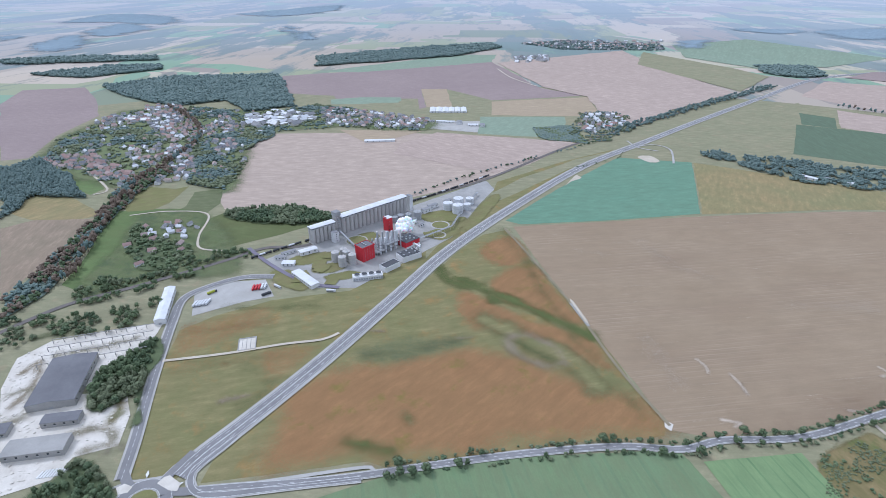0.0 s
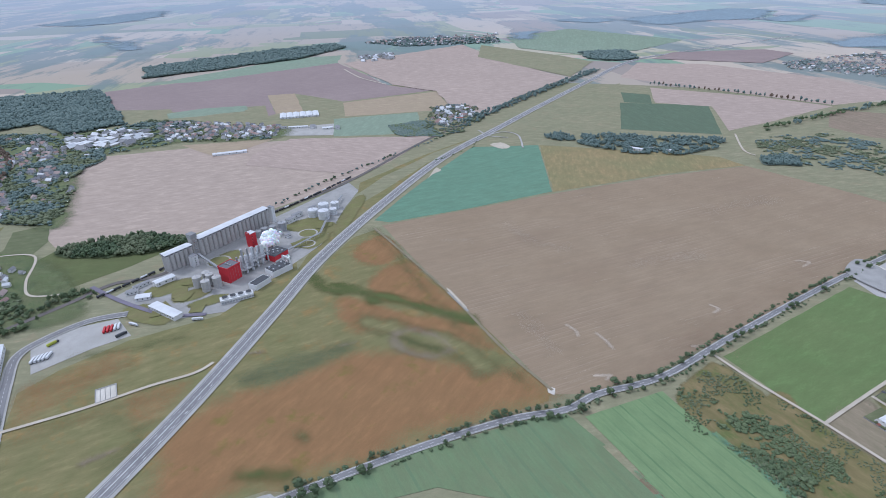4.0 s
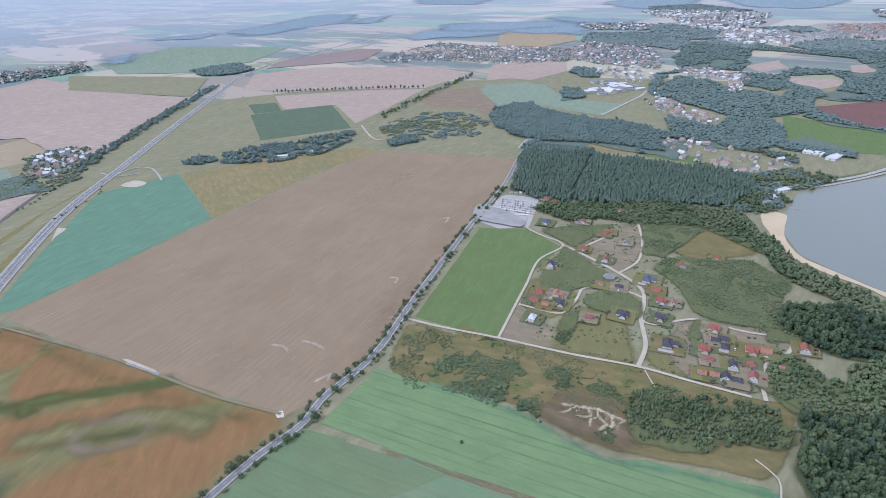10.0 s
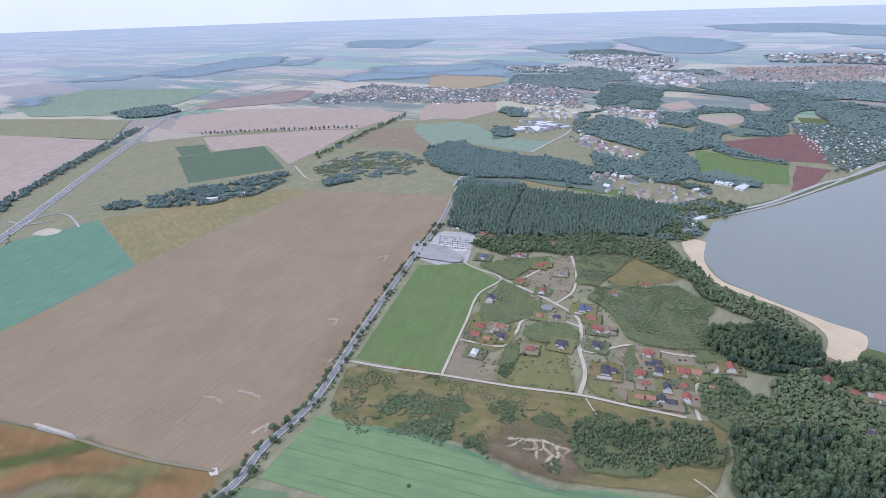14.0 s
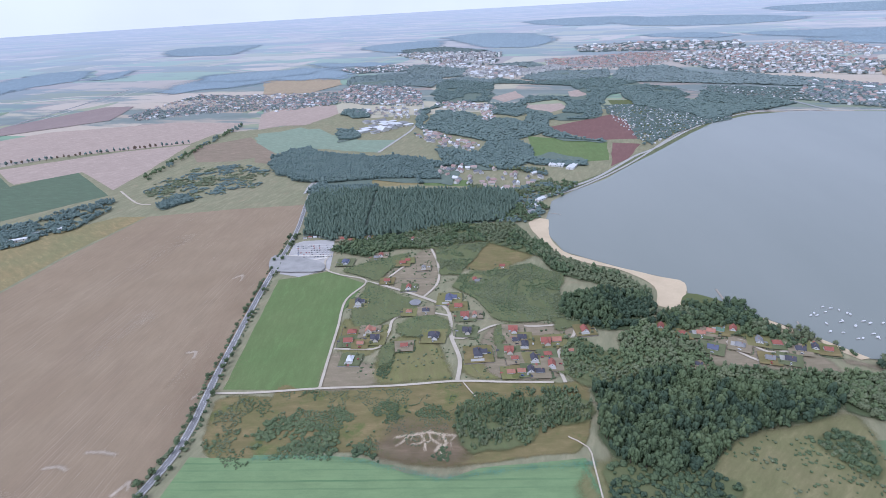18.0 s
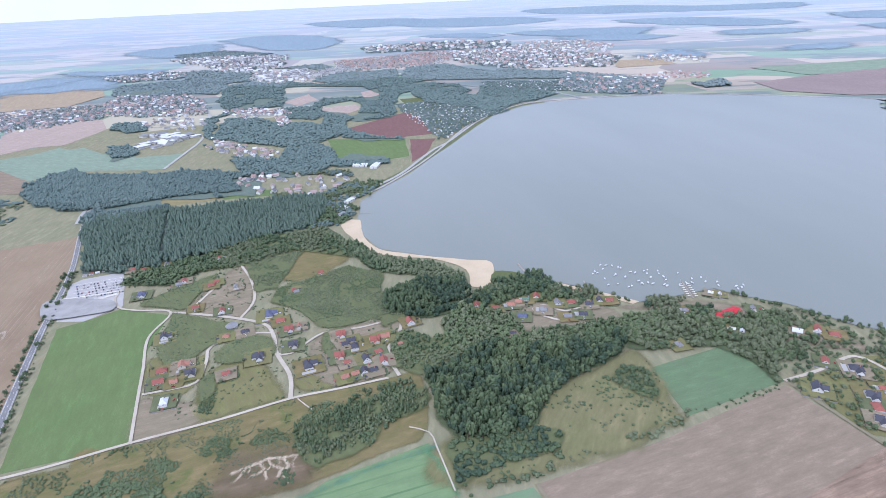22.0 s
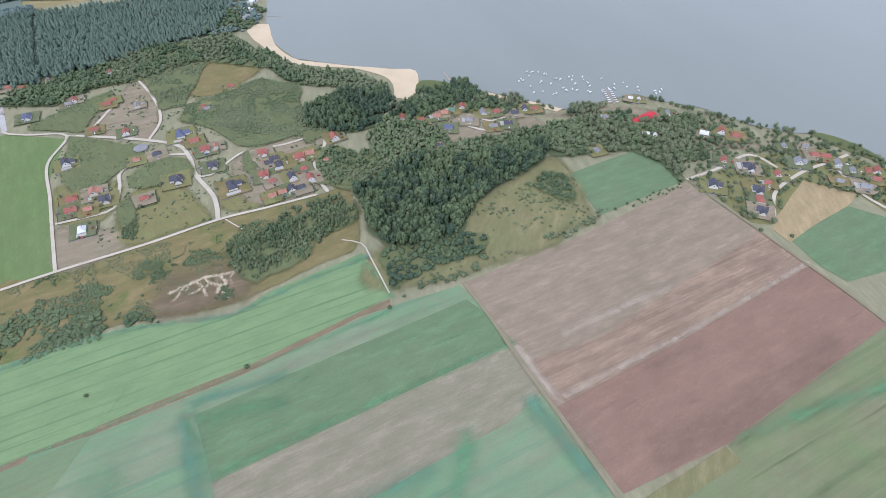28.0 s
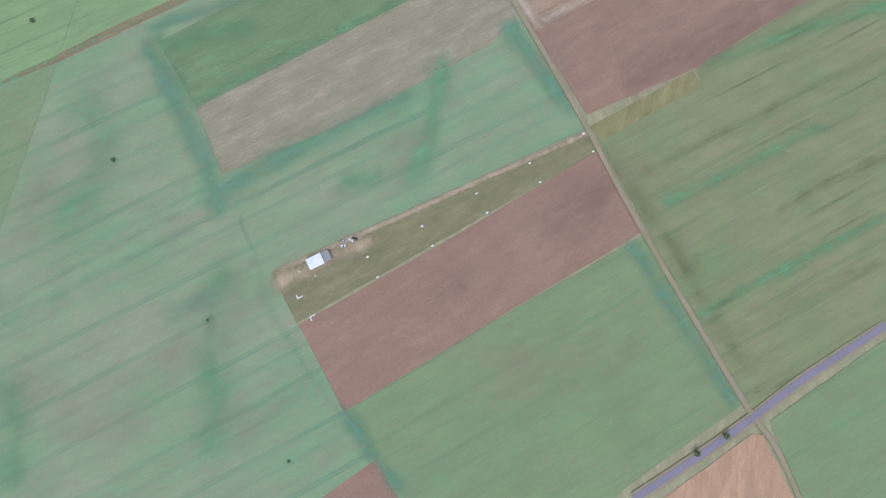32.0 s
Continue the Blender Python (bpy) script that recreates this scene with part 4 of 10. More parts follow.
plot("stubble_field", SOIL_PINK, [(698, 2543), (869, 2689), (848, 2493), (730, 2398)], "pinkish clearing in the woods", "field", 4, soft=1.4)
plot("stubble_field", SOIL_PINK, [(1088, 2533), (1204, 2583), (1066, 2274), (992, 2289)], "pinkish clearing in the woods", "field", 4, soft=1.4)
plot("stubble_field", SOIL_PINK, [(769, 2290), (935, 2252), (919, 2145), (774, 2048), (757, 2139)], "pinkish clearing in the woods", "field", 4, soft=1.4)
plot("dam_bank", MEADOW_GREY, [(413, 1103), (610, 1203), (755, 1304), (859, 1377), (1088, 1550), (1248, 1663), (1433, 1718), (1701, 1665), (1464, 1755), (1186, 1651), (905, 1448), (633, 1247), (438, 1145)], "grassed grey-green bank of the dam", "dam", 0.5, soft=1.4)
soft_plot("village_meadow", GARDEN_GREEN, [(-843, -217), (-985, -175), (-1134, -137), (-1080, -21), (-870, 25), (-802, 1), (-827, -103), (-819, -163)], "green meadows round a hamlet", "meadow", 12, 0, 0.6)
soft_plot("lawn", GRASS_LOT, [(-813, 87), (-826, 119), (-809, 173), (-788, 160), (-787, 120), (-795, 95)], "mown grass between the plant roads", "lawn", 3.5)
soft_plot("lawn", GRASS_LOT, [(-768, 118), (-777, 164), (-751, 168), (-748, 130)], "mown grass between the plant roads", "lawn", 3.5)
soft_plot("lawn", GRASS_LOT, [(-737, 129), (-738, 174), (-719, 185), (-718, 149)], "mown grass between the plant roads", "lawn", 3.5)
soft_plot("lawn", GRASS_LOT, [(-788, 57), (-776, 91), (-730, 107), (-709, 91), (-748, 61)], "mown grass between the plant roads", "lawn", 3.5)
soft_plot("lawn", GRASS_LOT, [(-854, 208), (-862, 247), (-832, 252), (-826, 217)], "mown grass between the plant roads", "lawn", 3.5)
soft_plot("lawn", GRASS_LOT, [(-892, 352), (-898, 412), (-858, 420), (-846, 371)], "mown grass between the plant roads", "lawn", 3.5)
soft_plot("lawn", GRASS_LOT, [(-816, 336), (-826, 391), (-797, 394), (-778, 346)], "mown grass between the plant roads", "lawn", 3.5)
soft_plot("lawn", GRASS_LOT, [(-805, 406), (-874, 465), (-932, 536), (-911, 542), (-815, 444), (-784, 411)], "mown grass between the plant roads", "lawn", 3.5)
soft_plot("lawn", GRASS_LOT, [(-850, 367), (-852, 427), (-812, 419), (-821, 377)], "mown grass between the plant roads", "lawn", 3.5)
soft_plot("village_gardens", GARDEN_GREEN, [(-2010, -281), (-2142, -191), (-1992, 127), (-1942, 233), (-1819, 398), (-1568, 662), (-1476, 586), (-1621, 385), (-1649, 172), (-1576, 116), (-1328, 74), (-1187, 24), (-1341, -50), (-1329, -200), (-1580, -366), (-1805, -375)], "patchy green gardens of an old village", "gardens", 30)
soft_plot("damp_margin", MEADOW_DARK, [(-767, 464), (-620, 431), (-480, 394), (-383, 379), (-314, 371)], "green damp margin of a meadow", "margin", 17.5, 9, 0.55)
soft_plot("damp_margin", MEADOW, [(-530, 302), (-473, 329), (-419, 355), (-363, 356)], "olive grass swale in a dry crop", "margin", 17.5, 26)
soft_plot("green_swale", SWALE, [(-645, 317), (-610, 333), (-565, 357), (-510, 380), (-464, 400), (-438, 408)], "dark green winding swale of damp grass", "patch", 11.25, 15, 0.85)
soft_plot("green_swale", SWALE, [(-700, 301), (-640, 303), (-608, 335), (-571, 338)], "dark green end of a damp swale", "patch", 12.5, 14, 0.85)
soft_plot("meadow", MEADOW_GREY, [(-528, 128), (-514, 158), (-505, 193), (-508, 238)], "grey-green patch of rough grass", "patch", 15.0, 16, 0.5)
soft_plot("bare_patch", LOT_BARE, [(-574, 153), (-565, 165)], "small bare muddy patch", "patch", 5.0, 3, 0.9)
soft_plot("dry_pond", LOT_BARE, [(-482, 309), (-478, 333), (-444, 351), (-414, 345), (-419, 318), (-451, 302), (-480, 308)], "pale muddy rim of a dried-up pond", "patch", 10.0, 7, 0.9)
soft_plot("dry_pond", MEADOW_DARK, [(-466, 318), (-446, 324), (-426, 334)], "green bed of a dried-up pond", "patch", 7.5, 11, 0.55)
soft_plot("bare_patch", LOT_BARE, [(-511, 248), (-503, 266)], "small bare muddy patch", "patch", 5.0, 2, 0.9)
soft_plot("green_patch", SWALE, [(-410, 140), (-403, 142)], "green weedy spot in a dry crop", "patch", 11.25, 4, 0.85)
soft_plot("green_patch", SWALE, [(-397, 77), (-384, 96), (-371, 109)], "green weedy spot in a dry crop", "patch", 12.5, 6, 0.85)
soft_plot("green_patch", MEADOW, [(-411, 139), (-397, 140)], "olive weedy spot in a dry crop", "patch", 12.5, 6)
soft_plot("dry_patch", RUST, [(-671, -61), (-653, -6), (-647, 37)], "rust-brown dried patch in a weedy meadow", "patch", 13.75, 10, 0.4)
soft_plot("dry_patch", RUST, [(-596, -76), (-579, -13), (-573, 40)], "rust-brown dried patch in a weedy meadow", "patch", 17.5, 12, 0.4)
soft_plot("green_patch", MEADOW_DARK, [(-710, -15), (-686, 35), (-664, 102)], "green streak in a weedy meadow", "patch", 12.5, 8, 0.55)
soft_plot("green_patch", MEADOW_DARK, [(-565, -8), (-520, 18), (-496, -16)], "green streak in a weedy meadow", "patch", 17.5, 8, 0.55)
soft_plot("bare_patch", LOT_BARE, [(-515, -37), (-512, -8)], "small bare muddy patch", "patch", 6.25, 4, 0.9)
soft_plot("damp_margin", TEALBAND, [(-28, 303), (-38, 259), (-48, 217), (-55, 188), (-64, 166)], "blue-green headland across a crop", "margin", 10.0, 13, 0.62)
soft_plot("damp_margin", TEALBAND, [(-59, 178), (-21, 169), (16, 161), (55, 153), (105, 142)], "blue-green headland along stubble", "margin", 11.25, 11, 0.62)
soft_plot("headland", TEALBAND, [(-242, 198), (-154, 179), (-62, 160), (44, 137), (112, 120)], "dark wheel line across a crop", "margin", 3.25, 3, 0.38)
soft_plot("headland", TEALBAND, [(-234, 210), (-145, 192), (-56, 175), (58, 155), (99, 147)], "dark wheel line across a crop", "margin", 3.25, 2.5, 0.38)
soft_plot("headland", TEALBAND, [(-58, 147), (-70, 111), (-82, 79), (-90, 29), (-95, -21), (-97, -60), (-101, -90)], "dark wheel line along a headland", "margin", 2.5, 2.5, 0.38)
soft_plot("headland", TEALBAND, [(-82, 96), (-86, 67), (-92, 23), (-94, -17)], "dark wheel line along a headland", "margin", 2.5, 2, 0.38)
soft_plot("lush_band", LUSH, [(-102, 118), (-133, 91), (-152, 59), (-170, 31)], "lush green band in a thin crop", "patch", 17.5, 15, 0.6)
soft_plot("lush_band", TEALBAND, [(-144, 123), (-121, 118), (-109, 113)], "blue-green lush spot in a crop", "patch", 11.25, 8, 0.62)
soft_plot("lush_band", LUSH, [(-100, 288), (-107, 264), (-129, 242), (-152, 238)], "lush green band in a thin crop", "patch", 25.0, 20, 0.6)
soft_plot("lush_band", LUSH, [(-263, 155), (-276, 129), (-295, 109)], "lush green band in a thin crop", "patch", 15.0, 14, 0.6)
soft_plot("headland", TEALBAND, [(162, -67), (155, -117), (148, -163), (141, -205)], "blue-green headland beside a track", "margin", 7.5, 9, 0.62)
soft_plot("headland", TEALBAND, [(-89, -21), (-93, -51), (-95, -83)], "blue-green headland at a field corner", "margin", 7.5, 8, 0.62)
soft_plot("lush_band", LUSH, [(148, 144), (120, 123), (94, 102), (62, 86)], "curved lush band in a thin crop", "patch", 10.0, 13, 0.6)
soft_plot("lush_band", LUSH, [(20, 116), (33, 111), (46, 106)], "lush green spot in a thin crop", "patch", 11.25, 10, 0.6)
soft_plot("headland", TEALBAND, [(210, 131), (205, 93), (199, 51)], "blue-green headland beside a track", "margin", 8.75, 11, 0.62)
soft_plot("headland", OLIVEBAND, [(202, -4), (191, -53), (186, -97), (173, -150), (166, -196)], "dark olive headland beside a track", "margin", 10.0, 13, 0.42)
soft_plot("lush_band", OLIVEBAND, [(206, -29), (296, -52), (377, -72), (442, -90)], "dark green worked strip in a crop", "patch", 6.25, 5, 0.42)
soft_plot("lush_band", LUSH, [(208, -61), (286, -81), (352, -97)], "green worked strip in a crop", "patch", 6.25, 7, 0.6)
soft_plot("lush_band", LUSH, [(168, -143), (250, -163), (339, -187)], "green worked strip in a crop", "patch", 6.25, 6, 0.6)
soft_plot("lush_band", OLIVEBAND, [(275, -125), (330, -138), (377, -151)], "dark green worked strip in a crop", "patch", 6.25, 6, 0.42)
soft_plot("lush_band", LUSH, [(317, 4), (391, -25), (474, -60)], "green worked strip in a crop", "patch", 7.5, 8, 0.6)
soft_plot("lush_band", OLIVEBAND, [(174, -174), (252, -194), (315, -210)], "dark green worked strip in a crop", "patch", 6.25, 4, 0.42)
soft_plot("thin_patch", THIN, [(-158, 272), (-128, 264), (-111, 244)], "pinkish thin patch in a crop", "patch", 22.5, 22, 0.4)
soft_plot("thin_patch", THIN, [(-167, 99), (-145, 101), (-109, 93), (-86, 108)], "pinkish thin patch in a crop", "patch", 22.5, 20, 0.4)
soft_plot("thin_patch", THIN, [(-250, 144), (-235, 104), (-209, 92)], "pinkish thin patch in a crop", "patch", 25.0, 26, 0.4)
soft_plot("thin_patch", THIN, [(68, 117), (88, 113), (60, 100)], "pinkish thin patch in a crop", "patch", 12.5, 12, 0.4)
soft_plot("thin_patch", THIN, [(-157, 25), (-122, 16), (-104, 11)], "pinkish thin patch in a crop", "patch", 20.0, 18, 0.4)
soft_plot("thin_patch", THIN, [(23, -77), (61, -99), (92, -131)], "pinkish thin patch in a crop", "patch", 30.0, 30, 0.4)
soft_plot("thin_patch", THIN, [(222, 76), (217, 99)], "pinkish thin patch in a crop", "patch", 15.0, 16, 0.4)
soft_plot("thin_patch", THIN, [(-202, 240), (-182, 246), (-174, 251)], "pinkish thin patch in a crop", "patch", 17.5, 18, 0.4)
soft_plot("headland", SOIL_DUST, [(236, 118), (298, 106), (366, 92), (460, 76), (560, 60)], "pale dry line between two tilled fields", "margin", 3.125, 4, 0.75)
soft_plot("headland", SOIL_DUST, [(240, 181), (234, 150), (228, 118)], "pale dry headland beside a track", "margin", 5.0, 7, 0.75)
soft_plot("dry_patch", SOIL_DUST, [(287, 163), (354, 148), (411, 135)], "pale dry strip in tilled soil", "patch", 5.0, 4, 0.75)
soft_plot("dry_patch", REDPALE, [(262, 34), (352, 11), (477, -5)], "paler dry patch on ploughed soil", "patch", 17.5, 22, 0.6)
soft_plot("dry_patch", REDPALE, [(318, 90), (368, 76)], "paler dry patch on ploughed soil", "patch", 10.0, 6, 0.6)
soft_plot("headland", TEALBAND, [(-135, 456), (-91, 447), (-45, 434), (0, 413), (46, 386), (85, 381), (140, 376), (198, 367)], "blue-green headland of a crop", "margin", 5.0, 5, 0.62)
soft_plot("thin_patch", THIN, [(34, 299), (113, 287), (230, 263)], "pinkish thin strip in a crop", "patch", 7.5, 6, 0.4)
soft_plot("headland", TEALBAND, [(-16, 315), (20, 303), (57, 291)], "blue-green strip in a crop", "margin", 6.25, 7, 0.62)
soft_plot("bare_patch", MARGIN, [(3, 435), (27, 424), (53, 417), (73, 421)], "reddish bare soil round a sand scar", "patch", 12.5, 22, 0.9)
soft_plot("moist_patch", SOIL_REDDISH, [(-237, 481), (-221, 614), (-202, 826), (-174, 1038)], "reddish-brown soil beside the road", "patch", 42.5, 40, 0.3)
soft_plot("dry_patch", SOIL_DUST, [(-415, 467), (-363, 452), (-331, 445)], "pale dry patch in a tilled field", "patch", 17.5, 10, 0.4)
soft_plot("dry_patch", SOIL_DUST, [(-618, 661), (-535, 651), (-491, 671)], "pale dry patch in a tilled field", "patch", 22.5, 12, 0.4)
soft_plot("dry_patch", SOIL_DUST, [(-381, 714), (-334, 796)], "pale dry patch in a tilled field", "patch", 22.5, 12, 0.4)
soft_plot("dry_patch", SOIL_DUST, [(-646, 539), (-619, 569)], "pale dry patch in a tilled field", "patch", 15.0, 8, 0.4)
soft_plot("dry_patch", SOIL_DUST, [(-405, 996), (-345, 1135)], "pale dry patch in a tilled field", "patch", 32.5, 20, 0.4)
soft_plot("worn_track", SOIL_TAN, [(-58, 96), (34, 70), (129, 43), (197, 23)], "pale worn track along the airstrip", "patch", 2.0, 3.2, 0.95)
soft_plot("worn_ground", SOIL_TAN, [(-62, 90), (-36, 82), (6, 71)], "worn bare ground beside a hangar", "patch", 8.75, 8, 0.95)
soft_plot("dry_patch", REDPALE, [(119, -9), (165, -19), (189, -21)], "paler dry patch on ploughed soil", "patch", 27.5, 20, 0.6)
soft_plot("dry_patch", REDPALE, [(23, 2), (45, -5)], "paler dry patch on ploughed soil", "patch", 20.0, 12, 0.6)
soft_plot("headland", LUSH, [(-30, 245), (31, 233), (136, 211), (244, 186)], "dark green edge of a crop strip", "margin", 4.375, 4, 0.6)
soft_plot("headland", LUSH, [(-24, 304), (-26, 276), (-31, 244)], "dark green edge of a crop strip", "margin", 5.0, 5, 0.6)
soft_plot("lush_band", LUSH, [(-17, 297), (17, 283), (43, 269)], "lush green spot in a crop", "patch", 11.25, 9, 0.6)
soft_plot("headland", LUSH, [(188, 372), (191, 336), (186, 303)], "dark green headland of a crop", "margin", 5.0, 5, 0.6)
soft_plot("headland", LUSH, [(-161, 358), (-72, 339), (26, 318), (170, 290)], "dark green wheel line beside a margin", "margin", 2.5, 2.2, 0.6)
BIG_FIELD = [(-775, 491), (-723, 654), (-664, 846), (-573, 1096), (-475, 1302), (-285, 1289), (-111, 1262), (-118, 1167), (-167, 867), (-214, 562), (-225, 497), (-254, 409), (-277, 381), (-366, 401), (-463, 420), (-620, 453)]
streaks("pale_streaks", SOIL_DUST, BIG_FIELD, 80, 17, 40, 1.4, "pale dry streaks along the rows of a tilled field", 3, 0.6)
streaks("pale_streaks", SOIL_DUST, [(-300, 400), (-270, 400), (-225, 560), (-180, 860), (-130, 1180), (-180, 1180), (-260, 800), (-330, 500)], 40, 17, 36, 1.2, "pale streaks near the road side of a tilled field", 9)
HALF_TILLED = [(237, 163), (307, 139), (565, 117), (557, 57), (362, 89), (223, 116)]
streaks("dark_streaks", SOIL_DARK, HALF_TILLED, 70, 101, 45, 1.5, "dark tilled strips in stubble", 12, 0.5)
streaks("pale_streaks", SOIL_PALE, HALF_TILLED, 130, 101, 40, 0.9, "pale stubble strips in tilled soil", 14, 0.4)
streaks("pale_streaks", REDPALE, [(223, 116), (362, 89), (557, 57), (535, -27), (455, -15), (349, 0), (307, 6), (208, 35)], 60, 101, 30, 1.6, "paler strips in ploughed soil", 15, 0.6)
streaks("pale_streaks", SOIL_PALE, [(-29, 240), (100, 214), (212, 190), (233, 182), (224, 134), (181, 133), (56, 155), (-45, 185)], 80, 102.5, 35, 0.5, "fine pale rows in stubble", 16, 0.3)
GREEN_RIGHT = [(204, 24), (300, -8), (304, 5), (320, 4), (349, -1), (455, -16), (535, -28), (560, -70), (478, -120), (277, -246), (146, -223), (168, -116), (187, -43)]
streaks("green_streaks", OLIVEBAND, GREEN_RIGHT, 34, 103, 55, 1.8, "dark green rows in a crop", 17, 0.4)
streaks("green_streaks", LUSH, [(-18, 303), (56, 290), (164, 268), (241, 254), (246, 222), (236, 188), (-29, 240)], 60, 102, 40, 1.6, "lush green rows in a crop", 20, 0.4)


soft_plot("scar_mound", MARGIN, [(0, 454), (18, 477), (45, 474), (74, 457), (87, 435), (88, 403), (69, 392), (36, 404), (3, 432)], "reddish-brown bare mound of eroded soil", "mound", 14.0, 0, 0.5)
soft_plot("sand_scar", SANDY, [(14, 449), (28, 449), (40, 448), (49, 448), (63, 441), (77, 436)], "bare branching sand scar in scrubland", "sand", 1.5, 3.2)
soft_plot("sand_scar", SANDY, [(49, 448), (50, 437), (58, 427), (51, 420)], "bare branching sand scar in scrubland", "sand", 1.5, 2.6)
soft_plot("sand_scar", SANDY, [(40, 448), (43, 437), (36, 434), (29, 435)], "bare branching sand scar in scrubland", "sand", 1.5, 2.2)
soft_plot("sand_scar", SANDY, [(63, 441), (65, 428), (57, 421), (58, 408)], "bare branching sand scar in scrubland", "sand", 1.5, 2.8)
soft_plot("sand_scar", SANDY, [(28, 449), (20, 441), (13, 437)], "bare branching sand scar in scrubland", "sand", 1.5, 2.4)
soft_plot("sand_scar", SANDY, [(50, 437), (42, 432), (41, 422)], "bare branching sand scar in scrubland", "sand", 1.5, 1.8)
soft_plot("sand_scar", SANDY, [(77, 436), (69, 430), (68, 419)], "bare branching sand scar in scrubland", "sand", 1.5, 1.6)
soft_plot("sand_scar", SANDY, [(33, 449), (29, 442)], "bare branching sand scar in scrubland", "sand", 1.5, 1.4)
soft_plot("sand_scar", SANDY, [(58, 443), (58, 434)], "bare branching sand scar in scrubland", "sand", 1.5, 1.4)

soft_plot("yard_dirt", LOT_BARE, [(-663, -246), (-679, -232), (-634, -230), (-601, -245)], "bare earth and dust in a works yard", "dirt", 7.0, 9, 0.7)
soft_plot("yard_dirt", MEADOW_GREY, [(-736, -248), (-736, -216), (-727, -183)], "weeds along the edge of a works yard", "dirt", 7.0, 9, 0.7)
soft_plot("yard_dirt", SOIL_GREY, [(-526, -178), (-525, -158), (-509, -141), (-486, -144)], "grey dust between works buildings", "dirt", 7.0, 9, 0.7)
soft_plot("yard_dirt", SOIL_GREY, [(-496, -165), (-497, -150), (-487, -130)], "grey dust before the yard gate", "dirt", 7.0, 9, 0.7)
soft_plot("yard_dirt", SOIL_GREY, [(-622, -250), (-623, -228), (-576, -230), (-573, -245)], "grey stained concrete in a works yard", "dirt", 7.0, 9, 0.7)
soft_plot("yard_dirt", SCRUB, [(-585, -147), (-551, -136), (-528, -145)], "overgrown strip in a works yard", "dirt", 7.0, 9, 0.7)
soft_plot("yard_dirt", SOIL_GREY, [(-683, -215), (-680, -166), (-682, -128)], "grey stained hall floor", "dirt", 7.0, 9, 0.7)

# ---- water ----
lake = plot("lake", WATER, [(431, 1074), (389, 995), (363, 906), (363, 835), (389, 796), (429, 745), (470, 700), (496, 670), (480, 639), (510, 610), (519, 578), (532, 559), (552, 522), (570, 480), (592, 438), (631, 422), (662, 414), (712, 399), (722, 366), (755, 311), (770, 239), (794, 193), (823, 167), (833, 133), (827, 82), (900, -150), (1300, -420), (2300, -200), (2427, 652), (2376, 790), (2448, 916), (2316, 1140), (2033, 1486), (1701, 1665), (1581, 1711), (1433, 1718), (1248, 1663), (1088, 1550), (859, 1377), (755, 1304), (628, 1206), (519, 1148), (440, 1094)], "wide calm grey-blue reservoir", "lake", 0.8)
WATER_Z = LAYER[0]
plot("beach", SAND, [(350, 989), (377, 1005), (393, 991), (363, 906), (363, 835), (389, 796), (429, 745), (470, 700), (496, 670), (455, 615), (435, 603), (419, 620), (445, 673), (424, 737), (381, 781), (349, 828), (342, 924)], "curved pale sand beach", "beach", 1.5, True)
plot("beach", SAND, [(567, 494), (593, 439), (580, 439), (565, 475)], "narrow sand strip at the water", "beach", 0.5)
plot("beach", SAND, [(532, 559), (556, 514), (546, 510), (532, 545)], "narrow sand strip at the water", "beach", 0.5)
plot("reeds", MEADOW_DARK, [(480, 639), (510, 610), (507, 585), (470, 590), (449, 607)], "green reed bed at the shore", "reeds", 2, True)
plot("reeds", MEADOW_DARK, [(821, 174), (836, 134), (827, 82), (818, 79), (810, 124), (811, 169)], "green reed bed at the shore", "reeds", 2, True)

# ---- roads ----
HIGHWAY = [(-424, -80), (-443, -58), (-468, -19), (-509, 42), (-555, 106), (-635, 211), (-742, 351), (-868, 563), (-1008, 836), (-1107, 1122), (-1213, 1430), (-1372, 1919), (-1529, 2433), (-1534, 2848), (-1446, 3406), (-1372, 4090)]
LOCAL = [(-401, -65), (-390, -32), (-366, 36), (-349, 96), (-333, 159), (-310, 239), (-281, 320), (-253, 373), (-245, 418), (-214, 498), (-197, 632), (-164, 857), (-125, 1078), (-109, 1267), (-90, 1424), (-48, 1495)]
FIELD_TRACK = [(254, 273), (244, 220), (235, 183), (226, 142), (217, 99), (200, 25), (183, -40), (165, -120), (155, -169), (144, -224), (141, -253), (128, -293)]
R_MAIN = [(-133, 567), (-70, 554), (20, 536), (96, 525), (151, 509), (209, 493)]
R_LEFT = [(-68, 555), (-56, 623), (-44, 688), (-30, 766), (6, 822), (-35, 858), (-60, 886), (-63, 925), (-51, 954)]
R_MID = [(27, 804), (81, 750), (116, 704), (118, 665), (110, 623), (110, 567), (97, 524)]
R_EAST = [(110, 623), (125, 612), (179, 633), (228, 615), (286, 607), (373, 591)]
R_LOOP = [(286, 607), (270, 578), (240, 552), (227, 524), (222, 489)]
R_INNER = [(121, 674), (83, 696), (40, 691), (28, 659), (15, 629), (1, 620), (-50, 635)]
R_B1 = [(27, 804), (51, 833), (83, 869)]
R_B2 = [(91, 742), (121, 783), (134, 851), (134, 922)]
R_R1 = [(585, 225), (637, 213), (698, 203), (699, 165)]
R_R2 = [(603, 120), (650, 142), (716, 140), (767, 127), (801, 120)]
R_R3 = [(767, 127), (730, 77), (722, 43)]
R_MAR = [(465, 468), (454, 489), (454, 513), (473, 513), (488, 481), (518, 477)]
R_WEST = [(-443, -129), (-491, -120), (-558, -110), (-630, -98), (-703, -84), (-759, -69), (-780, -34), (-787, 16), (-771, 60)]
